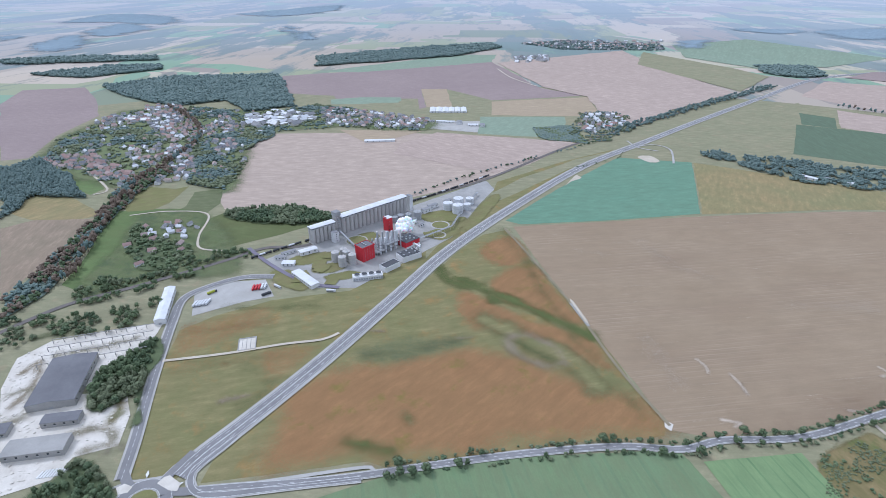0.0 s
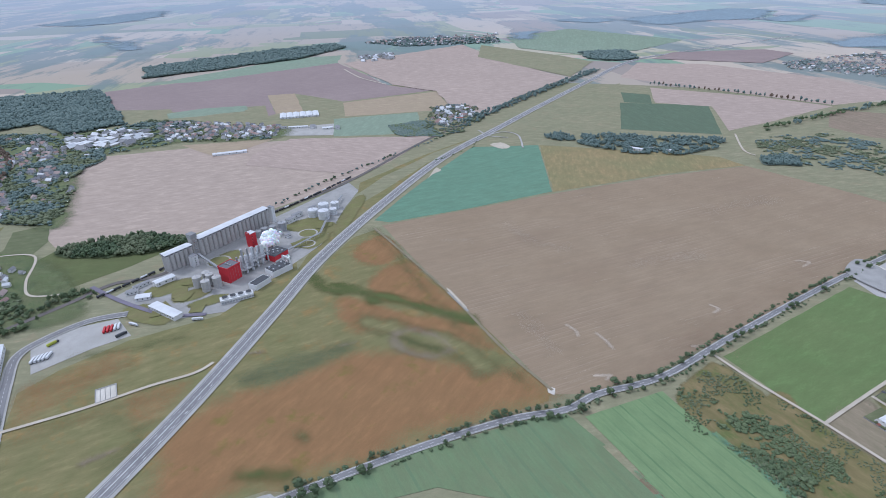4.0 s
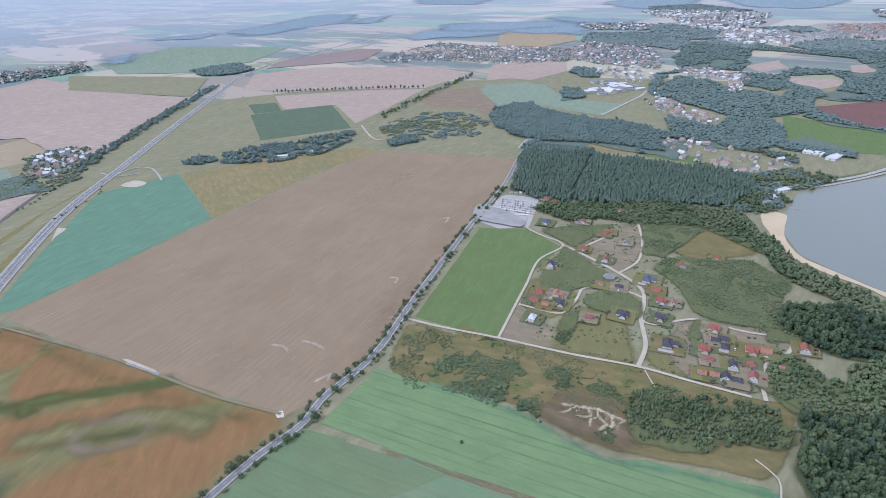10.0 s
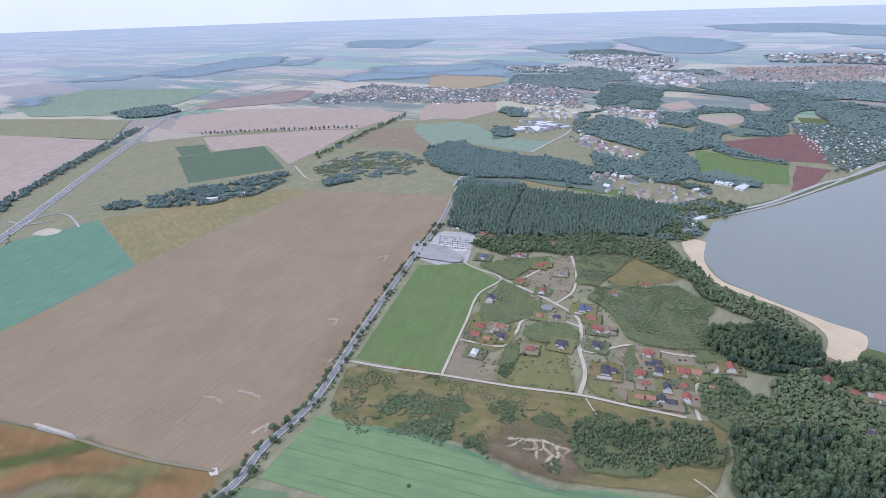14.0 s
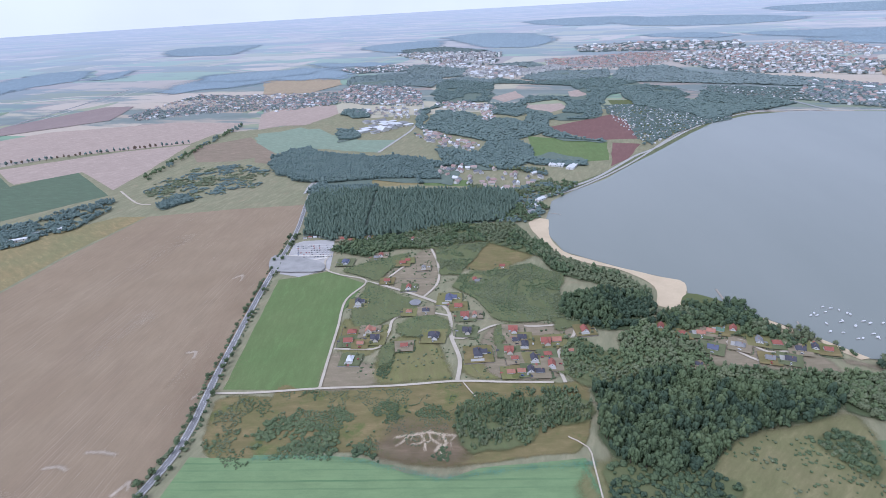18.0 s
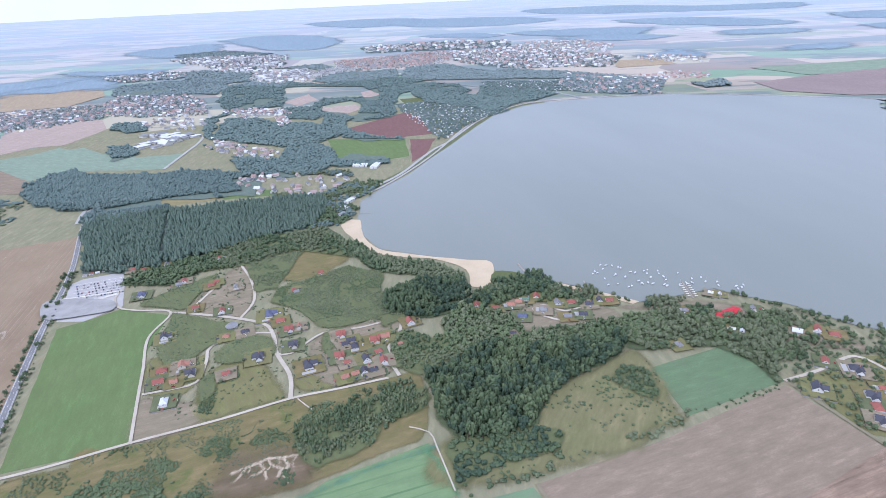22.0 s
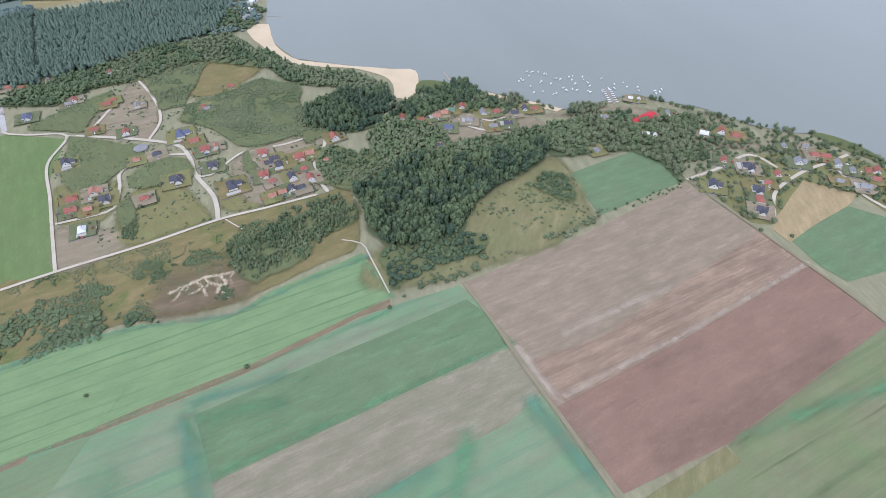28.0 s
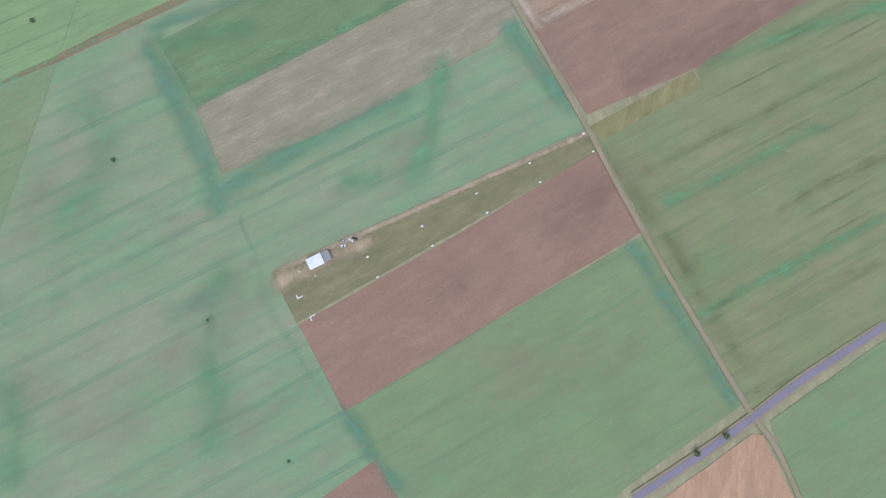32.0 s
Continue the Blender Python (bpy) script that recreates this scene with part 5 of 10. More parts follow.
R_SIDE = [(-617, -96), (-600, -24), (-590, 43), (-579, 90), (-584, 114)]
R_BORDER = [(-774, 473), (-681, 459), (-535, 435), (-461, 418), (-369, 396), (-282, 384)]
R_PURPLE = [(32, -208), (93, -219), (141, -226), (193, -232), (275, -247)]
R_DAM = [(424, 1128), (534, 1179), (626, 1233), (793, 1367), (893, 1429), (1175, 1635), (1457, 1746), (1710, 1675)]
R_DAMFAR = [(1710, 1675), (2056, 1503), (2263, 1233), (2462, 902)]
R_RIVER = [(1320, 2763), (1513, 2500), (1591, 2208), (1728, 1948), (1725, 1758), (1710, 1675)]
R_RAIL = [(-769, -291), (-811, -220), (-828, -127), (-857, -3), (-876, 62), (-861, 146)]
R_RAIL2 = [(-959, 328), (-1021, 567), (-1160, 903), (-1243, 1191), (-1437, 1852)]
R_VILL = [(-888, 36), (-810, 62), (-733, 100), (-696, 143)]
R_FCOR = [(190, 406), (204, 387), (200, 365), (186, 309)]
R_RIGHT28 = [(585, 221), (567, 118), (556, 58), (548, 14), (538, -26)]
R_ORCHARD = [(-614, 1549), (-535, 1421), (-494, 1396)]
R_CONN = [(6, 822), (27, 804)]
R_INTER1 = [(-1065, 985), (-1074, 1099), (-1020, 1116), (-927, 1037)]
R_INTER2 = [(-1130, 1070), (-1067, 1053), (-1021, 1078)]
R_FIELDPATH = [(-2378, 1364), (-2133, 1297), (-1917, 1288)]
R_VILLAGE = [(-1580, -312), (-1489, -272), (-1314, -210), (-1288, -234)]
R_LOOPL = [(-1130, -157), (-1120, -87), (-1073, -19), (-976, -39), (-922, -39), (-893, 0)]
R_FAR1 = [(-1498, 2602), (-1401, 3303), (-1202, 4163), (-816, 4532), (-64, 4648)]
R_SUSUB = [(99, 1698), (184, 1863), (249, 1997), (300, 2176), (375, 2532), (389, 2889)]
R_SUBA = [(-116, 1350), (-99, 1434), (-56, 1521)]
R_DAMWATER = [(432, 1121), (523, 1156), (656, 1240), (806, 1355), (1049, 1563), (1301, 1733), (1531, 1761), (1675, 1672)]
R_FARSHORE = [(1728, 1676), (2033, 1486), (2250, 1225), (2476, 887)]
R_RIDE = [(61, 1282), (39, 1157), (19, 1049)]
verge = road("road_verge", SHOULDER, HIGHWAY, 25.0, "pale gravel shoulders of the highway", z=0.92)
hw = road("highway", ASPHALT, HIGHWAY, 17.0, "grey asphalt highway with white lane lines", z=1.17)
for off in (-6.9, 6.9, -0.35, 0.35):
    stripe(hw, "lane_line", PAINT, HIGHWAY, 0.35, off, None, 8.0)
for off in (-3.6, 3.6):
    stripe(hw, "dashed_line", PAINT, HIGHWAY[:9], 0.3, off, (5, 7), 2.5)
lr = road("road", ASPHALT, LOCAL, 7.0, "two-lane asphalt road lined with trees", z=1.16)
verge = road("road_verge", SHOULDER, LOCAL, 9.5, "pale verge of the tree-lined road", z=0.92)
for off in (-3.2, 3.2):
    stripe(lr, "edge_line", PAINT, LOCAL, 0.3, off, None, 8.0)
stripe(lr, "dashed_line", PAINT, LOCAL, 0.25, 0, (4, 8), 2.0)
wr = road("road", ASPHALT, R_WEST, 9.0, "asphalt access road past the works yard", z=1.18)
road("road_verge", SHOULDER, R_WEST, 14.0, "pale pavement along the access road", z=0.93)
stripe(wr, "dashed_line", PAINT, R_WEST, 0.3, 0, (4, 4), 2.0)
road("track", DIRT, R_SIDE, 4.5, "white gravel track across a meadow")
road("track", DIRT_DARK, R_BORDER, 4.0, "earth track along a field edge")
road("track", DIRT, R_MAIN[:1] and [(-194, 577), (-141, 565)] + R_MAIN[1:], 3.7, "pale dirt road along the village edge")
road("track", DIRT, R_LEFT, 3.7, "pale dirt road beside the green meadow")
road("track", DIRT, R_CONN, 3.7, "short link of pale dirt road")
road("track", DIRT, R_MID, 5.4, "pale main dirt road of the village")
road("track", DIRT, R_EAST, 3.7, "pale dirt road through the village")
road("track", DIRT, R_LOOP, 4.5, "pale dirt loop road behind houses")
road("track", DIRT, R_INNER, 4.0, "pale dirt lane between gardens")
road("track", DIRT, R_B1, 4.0, "pale dirt lane")
road("track", DIRT, R_B2, 4.0, "pale dirt lane")
road("track", DIRT, R_R1, 4.5, "pale lane between hedges")
road("track", DIRT, R_R2, 4.5, "pale village lane")
road("track", DIRT, R_R3, 4.5, "pale village lane")
road("track", DIRT, R_MAR, 4.0, "pale lane through the lakeside settlement")
road("track", DIRT, R_FCOR, 1.6, "narrow footpath at a wood's edge")
road("track", DIRT_DARK, R_RIGHT28, 3.5, "worn earth track at a field edge")
road("track", DIRT_DARK, FIELD_TRACK, 4.0, "two-rut earth track between fields")
for off in (-0.9, 0.9):
    LAYER[0] += 0.01
    v, f = ribbon(FIELD_TRACK, 0.7, 0.78, off)
    tagged(part("wheel_rut", mesh_of("wheel_rut", v, f, DIRT), None), "pale wheel rut of an earth track", "track", "wheel ruts", "structure")
pr = road("road", ASPHALT_BLUE, R_PURPLE, 5.6, "narrow mauve-grey country road", z=1.12)
road("road_verge", DIRT_DARK, R_PURPLE, 9.0, "worn verge of the country road", z=0.92)
road("road", SHOULDER, R_DAM + R_DAMFAR[1:], 9.0, "pale road along the crest of the dam", z=1.22)
road("river", WATER, R_RIVER, 16.0, "narrow grey outflow river", "river", z=1.12)
road("rail_bed", RAILBED, R_RAIL + R_RAIL2, 9.0, "dark ballast railway bed", "railway", z=0.92)
for off in (-2.6, -1.1, 1.1, 2.6):
    v, f = ribbon(R_RAIL + R_RAIL2, 0.16, 0.78, off)
    tagged(part("rail", mesh_of("rail", v, f, STEEL), None), "steel rail on dark ballast", "rail", "rails", "structure")
road("road", ASPHALT_BLUE, R_VILL, 7.0, "asphalt road into the plant")
road("track", DIRT, R_ORCHARD, 5.0, "pale farm track")
road("road", SHOULDER, R_INTER1, 5.0, "pale service road looping off the highway")
road("road", SHOULDER, R_INTER2, 5.0, "pale slip road below the highway")
road("track", DIRT, R_FIELDPATH, 7.0, "pale track across a tilled field")
road("track", DIRT, R_VILLAGE, 5.0, "pale lane into the old village")
road("track", DIRT, R_LOOPL, 4.0, "pale lane round a meadow")
road("road", SHOULDER, R_FAR1, 12.0, "pale far highway across the plain")
# the roundabout
RING = [(-408 + 19.5 * math.sin(radians(a)), -111 + 19.5 * math.cos(radians(a))) for a in range(0, 361, 15)]
rb = road("roundabout", ASPHALT, RING, 11.0, "grey asphalt roundabout with a pale kerb", "road", 1.2, 3.0)
stripe(rb, "edge_line", PAINT, RING, 0.4, 5.0)
stripe(rb, "edge_line", PAINT, RING, 0.4, -5.0)
plot("roundabout_kerb", SHOULDER, [(-408 + 26.5 * math.sin(radians(a)), -111 + 26.5 * math.cos(radians(a))) for a in range(0, 360, 20)], "pale paved rim of the roundabout", "pavement", 0.1, True, 0.93)
plot("roundabout_island", GRASS_LOT, [(-408 + 13 * math.sin(radians(a)), -111 + 13 * math.cos(radians(a))) for a in range(0, 360, 30)], "grassed centre of the roundabout", "island", 0.1, True, 1.12)
for a, d in ((-12, 31), (50, 32), (-83, 31)):
    x, y = -408 + d * math.sin(radians(a)), -111 + d * math.cos(radians(a))
    q = [(x + 5 * math.sin(radians(a)), y + 5 * math.cos(radians(a))), (x + 1.6 * math.cos(radians(a)), y - 1.6 * math.sin(radians(a))), (x - 4 * math.sin(radians(a)), y - 4 * math.cos(radians(a))), (x - 1.6 * math.cos(radians(a)), y + 1.6 * math.sin(radians(a)))]
    plot("splitter_island", PAINT, q, "white splitter island at the roundabout", "island", 0.1, False, 1.27)
SLIP = [(-454, -26), (-443, -42), (-433, -58), (-425, -68), (-414, -71), (-403, -69), (-393, -60), (-384, -37), (-376, -9), (-363, 35), (-351, 74)]
slip_road = road("road", ASPHALT, SLIP, 6.0, "asphalt slip lane curving off the highway", z=1.145)
road("road_verge", SHOULDER, SLIP, 9.5, "pale kerbed rim of the slip lane", z=0.94)
stripe(slip_road, "edge_line", PAINT, SLIP, 0.35, 2.7)
stripe(slip_road, "edge_line", PAINT, SLIP, 0.35, -2.7)
plot("splitter_island", RUBBLE, [(-429, -93), (-429, -88), (-415, -79), (-407, -82), (-411, -89), (-424, -99)], "pale paved splitter island with crossings", "island", 0.2, False, 1.275)
plot("splitter_island", RUBBLE, [(-434, -133), (-436, -126), (-429, -119), (-424, -123), (-425, -131)], "pale paved splitter island at the yard road", "island", 0.2, False, 1.28)
road("pavement", SHOULDER, [(-435, -138), (-437, -123), (-433, -108), (-430, -94), (-439, -84), (-450, -66)], 2.6, "pale footpath beside the highway", "pavement")
for a in range(7):
    t_ = a / 6
    road("lane_arrow", PAINT, [(-466 - 75 * t_, -8 + 103 * t_), (-468.5 - 75 * t_, -4.5 + 103 * t_)], 0.8, "white arrow painted on the highway", "marking", z=1.3)
road("pavement", SHOULDER, [(-392, -84), (-380, -30), (-352, 75)], 3.0, "pale footpath beside the road", "pavement")
road("road", SHOULDER, [(-395, -48), (-383, 0), (-368, 60), (-360, 86), (-352, 88)], 4.0, "pale cycle path loop")
road("track", DIRT, [(104, 520), (108, 505), (112, 492)], 1.6, "narrow sandy footpath")
road("road", SHOULDER, R_SUSUB, 9.0, "pale suburban main road")
road("road", SHOULDER, R_SUBA, 8.0, "pale road emerging from a wood")
for q in ([(-770, 110), (-760, 92), (-740, 80), (-735, 92), (-750, 112)], [(-795, 130), (-770, 118), (-765, 135), (-790, 148)], [(-810, 150), (-800, 140), (-790, 155), (-800, 170), (-812, 168)], [(-730, 135), (-715, 125), (-705, 140), (-722, 152)],
          [(-780, 128), (-762, 118), (-750, 130), (-768, 150)], [(-820, 330), (-800, 325), (-795, 340), (-815, 350)], [(-860, 400), (-845, 390), (-835, 420), (-850, 430)]):
    plot("lawn", GRASS_LOT, q, "clipped lawn in the plant yard", "lawn", 0.5, True)
road("dam_facing", SHOULDER, R_DAMWATER, 7.0, "pale stone facing of the dam at the water", "dam")
road("shore_facing", SHOULDER, R_FARSHORE, 12.0, "pale stone edge of the far shore", "dam")
for k, q in enumerate(([(-450, -128), (-436, -124), (-424, -119)], [(-398, -58), (-404, -76), (-410, -90)], [(-450, -66), (-432, -86), (-420, -98)])):
    road("road", ASPHALT, q, 9.0, "asphalt arm of the roundabout", z=1.08 + 0.013 * k)


# ---- woods: outlines on the plan ----
CLEARINGS = [[(698, 2543), (869, 2689), (848, 2493), (730, 2398)], [(1088, 2533), (1204, 2583), (1066, 2274), (992, 2289)], [(769, 2290), (935, 2252), (919, 2145), (774, 2048), (757, 2139)], [(703, 1827), (1009, 1938), (1007, 1823), (904, 1551), (776, 1586)], [(810, 1534), (879, 1491), (764, 1351), (690, 1301)], [(602, 1725), (796, 1547), (712, 1358), (612, 1371), (527, 1446)]]
OPEN_GROUND = [[(-324, 2181), (-90, 2172), (-18, 1933), (182, 1848), (99, 1698), (-109, 1848), (-229, 1819), (-310, 2021)], [(178, 1367), (301, 1314), (299, 1263), (185, 1311)], [(-81, 1418), (71, 1408), (175, 1380), (170, 1324), (42, 1350), (-52, 1377)], [(247, 1929), (308, 1876), (388, 1631), (370, 1568), (276, 1726)], [(234, 1457), (309, 1459), (431, 1359), (516, 1258), (368, 1186), (287, 1275), (234, 1333)], [(70, 2133), (105, 2232), (203, 2180), (254, 2078), (191, 2027), (148, 1967), (68, 2017)], [(415, 2495), (488, 2509), (532, 2305), (466, 2221)]]
KEEP_OPEN = CLEARINGS + OPEN_GROUND
BUSH_A = [(367, 264), (396, 254), (440, 251)]
BUSH_B = [(424, 347), (430, 326), (437, 294)]
BUSH_C = [(215, 298), (242, 289), (270, 280), (298, 286)]
BUSH_D = [(432, 271), (464, 249), (517, 234), (582, 222)]
HEDGE_S = [(-191, 488), (-144, 496), (-92, 474), (-19, 441)]
HEAP_LINE = [(-526, 437), (-465, 422)]
W_PINE = [(-110, 1064), (-102, 1283), (-70, 1343), (50, 1298), (156, 1268), (273, 1224), (379, 1189), (363, 1099), (305, 1011), (210, 1020), (137, 1011), (69, 1005), (2, 1000), (-45, 1020)]
W_DECID = [(249, 468), (279, 473), (320, 473), (350, 477), (368, 463), (385, 437), (435, 426), (484, 411), (504, 391), (483, 371), (441, 362), (403, 364), (360, 358), (325, 349), (302, 333), (268, 339), (240, 350), (223, 368), (223, 400), (237, 435)]
W_UPPER = [(328, 559), (372, 582), (401, 558), (413, 519), (408, 476), (437, 462), (476, 446), (517, 431), (565, 420), (594, 403), (555, 359), (510, 366), (498, 386), (429, 421), (381, 433), (347, 473), (317, 469), (306, 515)]
W_LOWEDGE = [(206, 361), (222, 366), (251, 346), (282, 336), (308, 321), (320, 308), (299, 294), (280, 299), (244, 309), (210, 309), (192, 311), (198, 332)]
W_BETWEEN = [(252, 575), (283, 568), (291, 537), (351, 531), (370, 490), (352, 479), (323, 478), (283, 479), (253, 474), (229, 501), (238, 537)]
W_DECID2 = [(296, 678), (348, 682), (421, 647), (403, 603), (358, 575), (318, 579), (285, 604), (280, 638)]
W_SHORE = [(342, 883), (348, 801), (373, 765), (414, 719), (434, 657), (404, 602), (370, 586), (397, 642), (363, 708), (323, 752), (313, 830), (308, 962)]
W_SHORE2 = [(415, 605), (466, 586), (499, 583), (520, 554), (540, 499), (547, 475), (518, 477), (485, 514), (440, 540), (405, 548), (395, 577)]
W_SHORE3 = [(564, 411), (613, 400), (646, 384), (657, 345), (727, 309), (637, 253), (575, 227), (587, 262), (581, 306), (542, 329), (491, 369), (528, 401)]
W_SCRUB28 = [(115, 468), (130, 476), (157, 474), (185, 475), (211, 468), (237, 448), (224, 425), (195, 425), (168, 425), (153, 408), (126, 407), (103, 408), (91, 408), (76, 428), (86, 467), (99, 476)]
W_SCRUBL = [(-143, 496), (-105, 522), (-56, 518), (-22, 477), (-8, 438), (-58, 433), (-123, 451), (-147, 477)]
W_YOUNG = [(142, 927), (246, 914), (176, 821), (141, 760), (209, 665), (257, 617), (253, 593), (310, 614), (296, 678), (323, 752), (287, 808), (178, 796), (130, 811)]
W_BACKDARK = [(-36, 995), (64, 991), (150, 1042), (318, 990), (327, 928), (317, 826), (230, 928), (139, 916), (16, 952)]
W_VIL0 = [(-2680, -337), (-2783, -81), (-2653, 367), (-1955, 322), (-1944, 142), (-2162, 106), (-2146, -82), (-2371, -218)]
W_BELT0 = [(-1062, 10), (-1062, 58), (-1034, 140), (-952, 211), (-933, 206), (-951, 125), (-997, 50), (-1037, 13)]
W_RAILL = [(-871, -309), (-912, -282), (-1026, -253), (-1142, -214), (-1369, -167), (-1427, -97), (-1375, -84), (-1244, -150), (-1102, -191), (-990, -223), (-847, -257), (-801, -294)]
W_YARD = [(-633, -157), (-639, -130), (-672, -106), (-667, -96), (-630, -99), (-569, -113), (-514, -116), (-510, -124), (-564, -123), (-550, -155), (-568, -175)]
W_BOTLEFT = [(-451, -210), (-461, -185), (-486, -162), (-466, -152), (-447, -139), (-416, -134)]
W_L0 = [(-1544, -449), (-1608, -380), (-1430, -297), (-1270, -246), (-1334, -346), (-1202, -378)]
W_T1 = [(-3130, 655), (-3203, 933), (-3275, 1390), (-3291, 1837), (-3076, 1797), (-2847, 1343), (-2839, 1009), (-2826, 587)]
W_T2 = [(-3151, -674), (-3271, -339), (-3202, -106), (-3061, -105), (-2949, -427)]
W_T3 = [(-3766, -910), (-3745, -513), (-3562, -136), (-3415, -135), (-3510, -614), (-3592, -874)]
W_T4 = [(-1908, 2535), (-1774, 2759), (-1552, 2550), (-1590, 2421), (-1740, 2384)]
W_T5 = [(-971, 1173), (-895, 1244), (-852, 1261), (-856, 1303), (-787, 1334), (-714, 1401), (-624, 1486), (-576, 1407), (-617, 1264), (-711, 1192), (-795, 1166), (-952, 1147)]
W_T6 = [(-483, 1388), (-415, 1445), (-389, 1389), (-450, 1338)]
W_T7 = [(-239, 1676), (-121, 1845), (-48, 1641), (51, 1676), (65, 1339), (-24, 1280), (-103, 1348), (-72, 1439), (-122, 1481), (-194, 1544)]
W_SCRUB6 = [(-562, 1544), (-459, 1728), (-297, 1711), (-211, 1595), (-252, 1449), (-361, 1407), (-504, 1439)]
W_CARP = [(-56, 975), (-9, 983), (76, 1019), (79, 955), (22, 913), (-27, 946)]
W_GARD = [(1061, 2119), (1201, 2072), (1416, 1952), (1331, 1686), (1100, 1620), (902, 1459), (902, 1564), (981, 1870)]
V_VIL0 = [(-2010, -281), (-2142, -191), (-1992, 127), (-1942, 233), (-1819, 398), (-1568, 662), (-1476, 586), (-1621, 385), (-1649, 172), (-1576, 116), (-1328, 74), (-1187, 24), (-1341, -50), (-1329, -200), (-1580, -366), (-1805, -375)]
OLD_QUARTERS = [
    [(-2019, -298), (-2082, -255), (-2079, -154), (-1983, -135), (-1932, -197), (-1874, -262)],
    [(-2177, -160), (-2180, -62), (-2021, -29), (-1902, -49), (-1791, -85), (-1663, -42), (-1634, -71), (-1785, -119), (-1947, -145)],
    [(-1919, -85), (-1900, -11), (-1636, -11), (-1642, -50), (-1766, -78)],
    [(-1733, -6), (-1924, 81), (-1786, 115), (-1679, 93), (-1674, 18)],
    [(-1640, -86), (-1591, -18), (-1416, -33), (-1388, -74), (-1505, -96)],
    [(-1603, -394), (-1645, -339), (-1607, -259), (-1480, -221), (-1485, -283), (-1534, -348)],
    [(-1610, -184), (-1647, -100), (-1475, -86), (-1428, -160)],
    [(-1505, -276), (-1535, -215), (-1342, -143), (-1313, -183), (-1425, -248)],
    [(-1368, -125), (-1432, -48), (-1376, -28), (-1291, -49), (-1287, -109)],
    [(-1903, 379), (-1803, 511), (-1589, 670), (-1481, 606), (-1656, 359)],
    [(-1620, 23), (-1624, 83), (-1489, 77), (-1490, 28)]]
OLD_SHEDS = [(-1771, 114), (-1907, 154), (-1884, 261), (-1803, 357), (-1685, 330), (-1702, 196), (-1753, 120)]
OLD_GROVES = [
    [(-1593, -392), (-1786, -358), (-1785, -276), (-1675, -250), (-1622, -324)],
    [(-1878, -331), (-1832, -263), (-1715, -258), (-1767, -318)],
    [(-1907, -272), (-1886, -195), (-1702, -97), (-1587, -110), (-1692, -157), (-1726, -229)],
    [(-1660, 20), (-1697, 114), (-1701, 200), (-1607, 189), (-1481, 93), (-1490, 74), (-1620, 78)],
    [(-1321, -51), (-1373, -22), (-1357, 13), (-1421, 41), (-1332, 67), (-1208, 20), (-1242, -30)],
    [(-1907, 119), (-2014, 83), (-2115, -30), (-2030, -50), (-1905, -2), (-1918, 76)],
    [(-1610, -22), (-1655, 17), (-1505, 19), (-1445, -22)],
    [(-1900, 226), (-1956, 391), (-1803, 511), (-1748, 475), (-1819, 360)],
    [(-1424, -29), (-1474, 27), (-1428, 37), (-1374, -24)]]
BROWN_ROW = [(-885, -229), (-1002, -211), (-1177, -189), (-1316, -155), (-1427, -99), (-1546, -45), (-1697, -2), (-1895, -16), (-2121, -84)]
V_VIL0B = [(-1020, -122), (-1067, -102), (-1051, -48), (-1013, -38), (-969, -67), (-994, -110)]
HAMLET_TREES = [(-965, -155), (-1069, -148), (-1075, -124), (-1007, -117), (-969, -87), (-949, -56), (-904, -49), (-868, -88), (-873, -128), (-928, -140)]
RAIL_TREES = [[(-847, -224), (-871, -190), (-877, -128), (-850, -94), (-816, -99), (-805, -133), (-796, -204)], [(-793, -295), (-798, -258), (-769, -194), (-760, -124), (-793, -88), (-743, -88), (-717, -129), (-709, -188), (-745, -236), (-699, -276)], [(-852, -96), (-899, -62), (-890, -18), (-890, 31), (-852, 41), (-844, -13), (-816, -80)]]
V_FAR0 = [(-3195, 1992), (-3209, 2402), (-2691, 2751), (-2543, 2561), (-2832, 2085)]
V_FAR1 = [(-2675, 1637), (-2632, 1829), (-2450, 1723), (-2493, 1544)]
V_T6 = [(-1012, 2901), (-813, 3500), (-605, 3343), (-5, 3138), (10, 2756), (-295, 2653), (-530, 2764), (-924, 2736)]
V_T6B = [(-3258, 2216), (-3100, 2556), (-2890, 2945), (-2735, 2730), (-2927, 2317)]
W_IN4 = [(2311, 1570), (2520, 1558), (2385, 1443), (2246, 1494)]
W_LAKE = [(2296, 836), (2445, 660), (2378, 639), (2269, 788)]
W_A = [(-235, 1755), (-162, 1857), (-121, 1873), (-107, 1797), (26, 1668), (108, 1635), (152, 1634), (274, 1497), (300, 1420), (252, 1289), (169, 1329), (20, 1422), (-50, 1467), (-97, 1442), (-153, 1471), (-204, 1624)]
W_G = [(15, 2556), (111, 2481), (116, 2318), (39, 2313), (-1, 2424)]
W_H = [(-24, 2120), (50, 2077), (55, 1933), (-18, 1894)]
W_I = [(469, 1462), (587, 1495), (655, 1405), (633, 1326), (506, 1382)]
W_J = [(391, 1422), (513, 1321), (478, 1171), (361, 1162), (281, 1250)]
W_L = [(310, 1090), (396, 1110), (421, 1045), (360, 991), (301, 998), (269, 1041)]
W_GARD2 = [(1691, 2380), (2005, 2087), (1960, 1749), (1700, 1910), (1620, 2186)]
V_S1 = [(-8, 3138), (79, 3380), (374, 3127), (421, 2921), (370, 2505), (281, 2510), (22, 2753)]
V_S2 = [(-409, 3157), (-190, 3036), (8, 2934), (-22, 2716), (-260, 2720), (-368, 2688)]
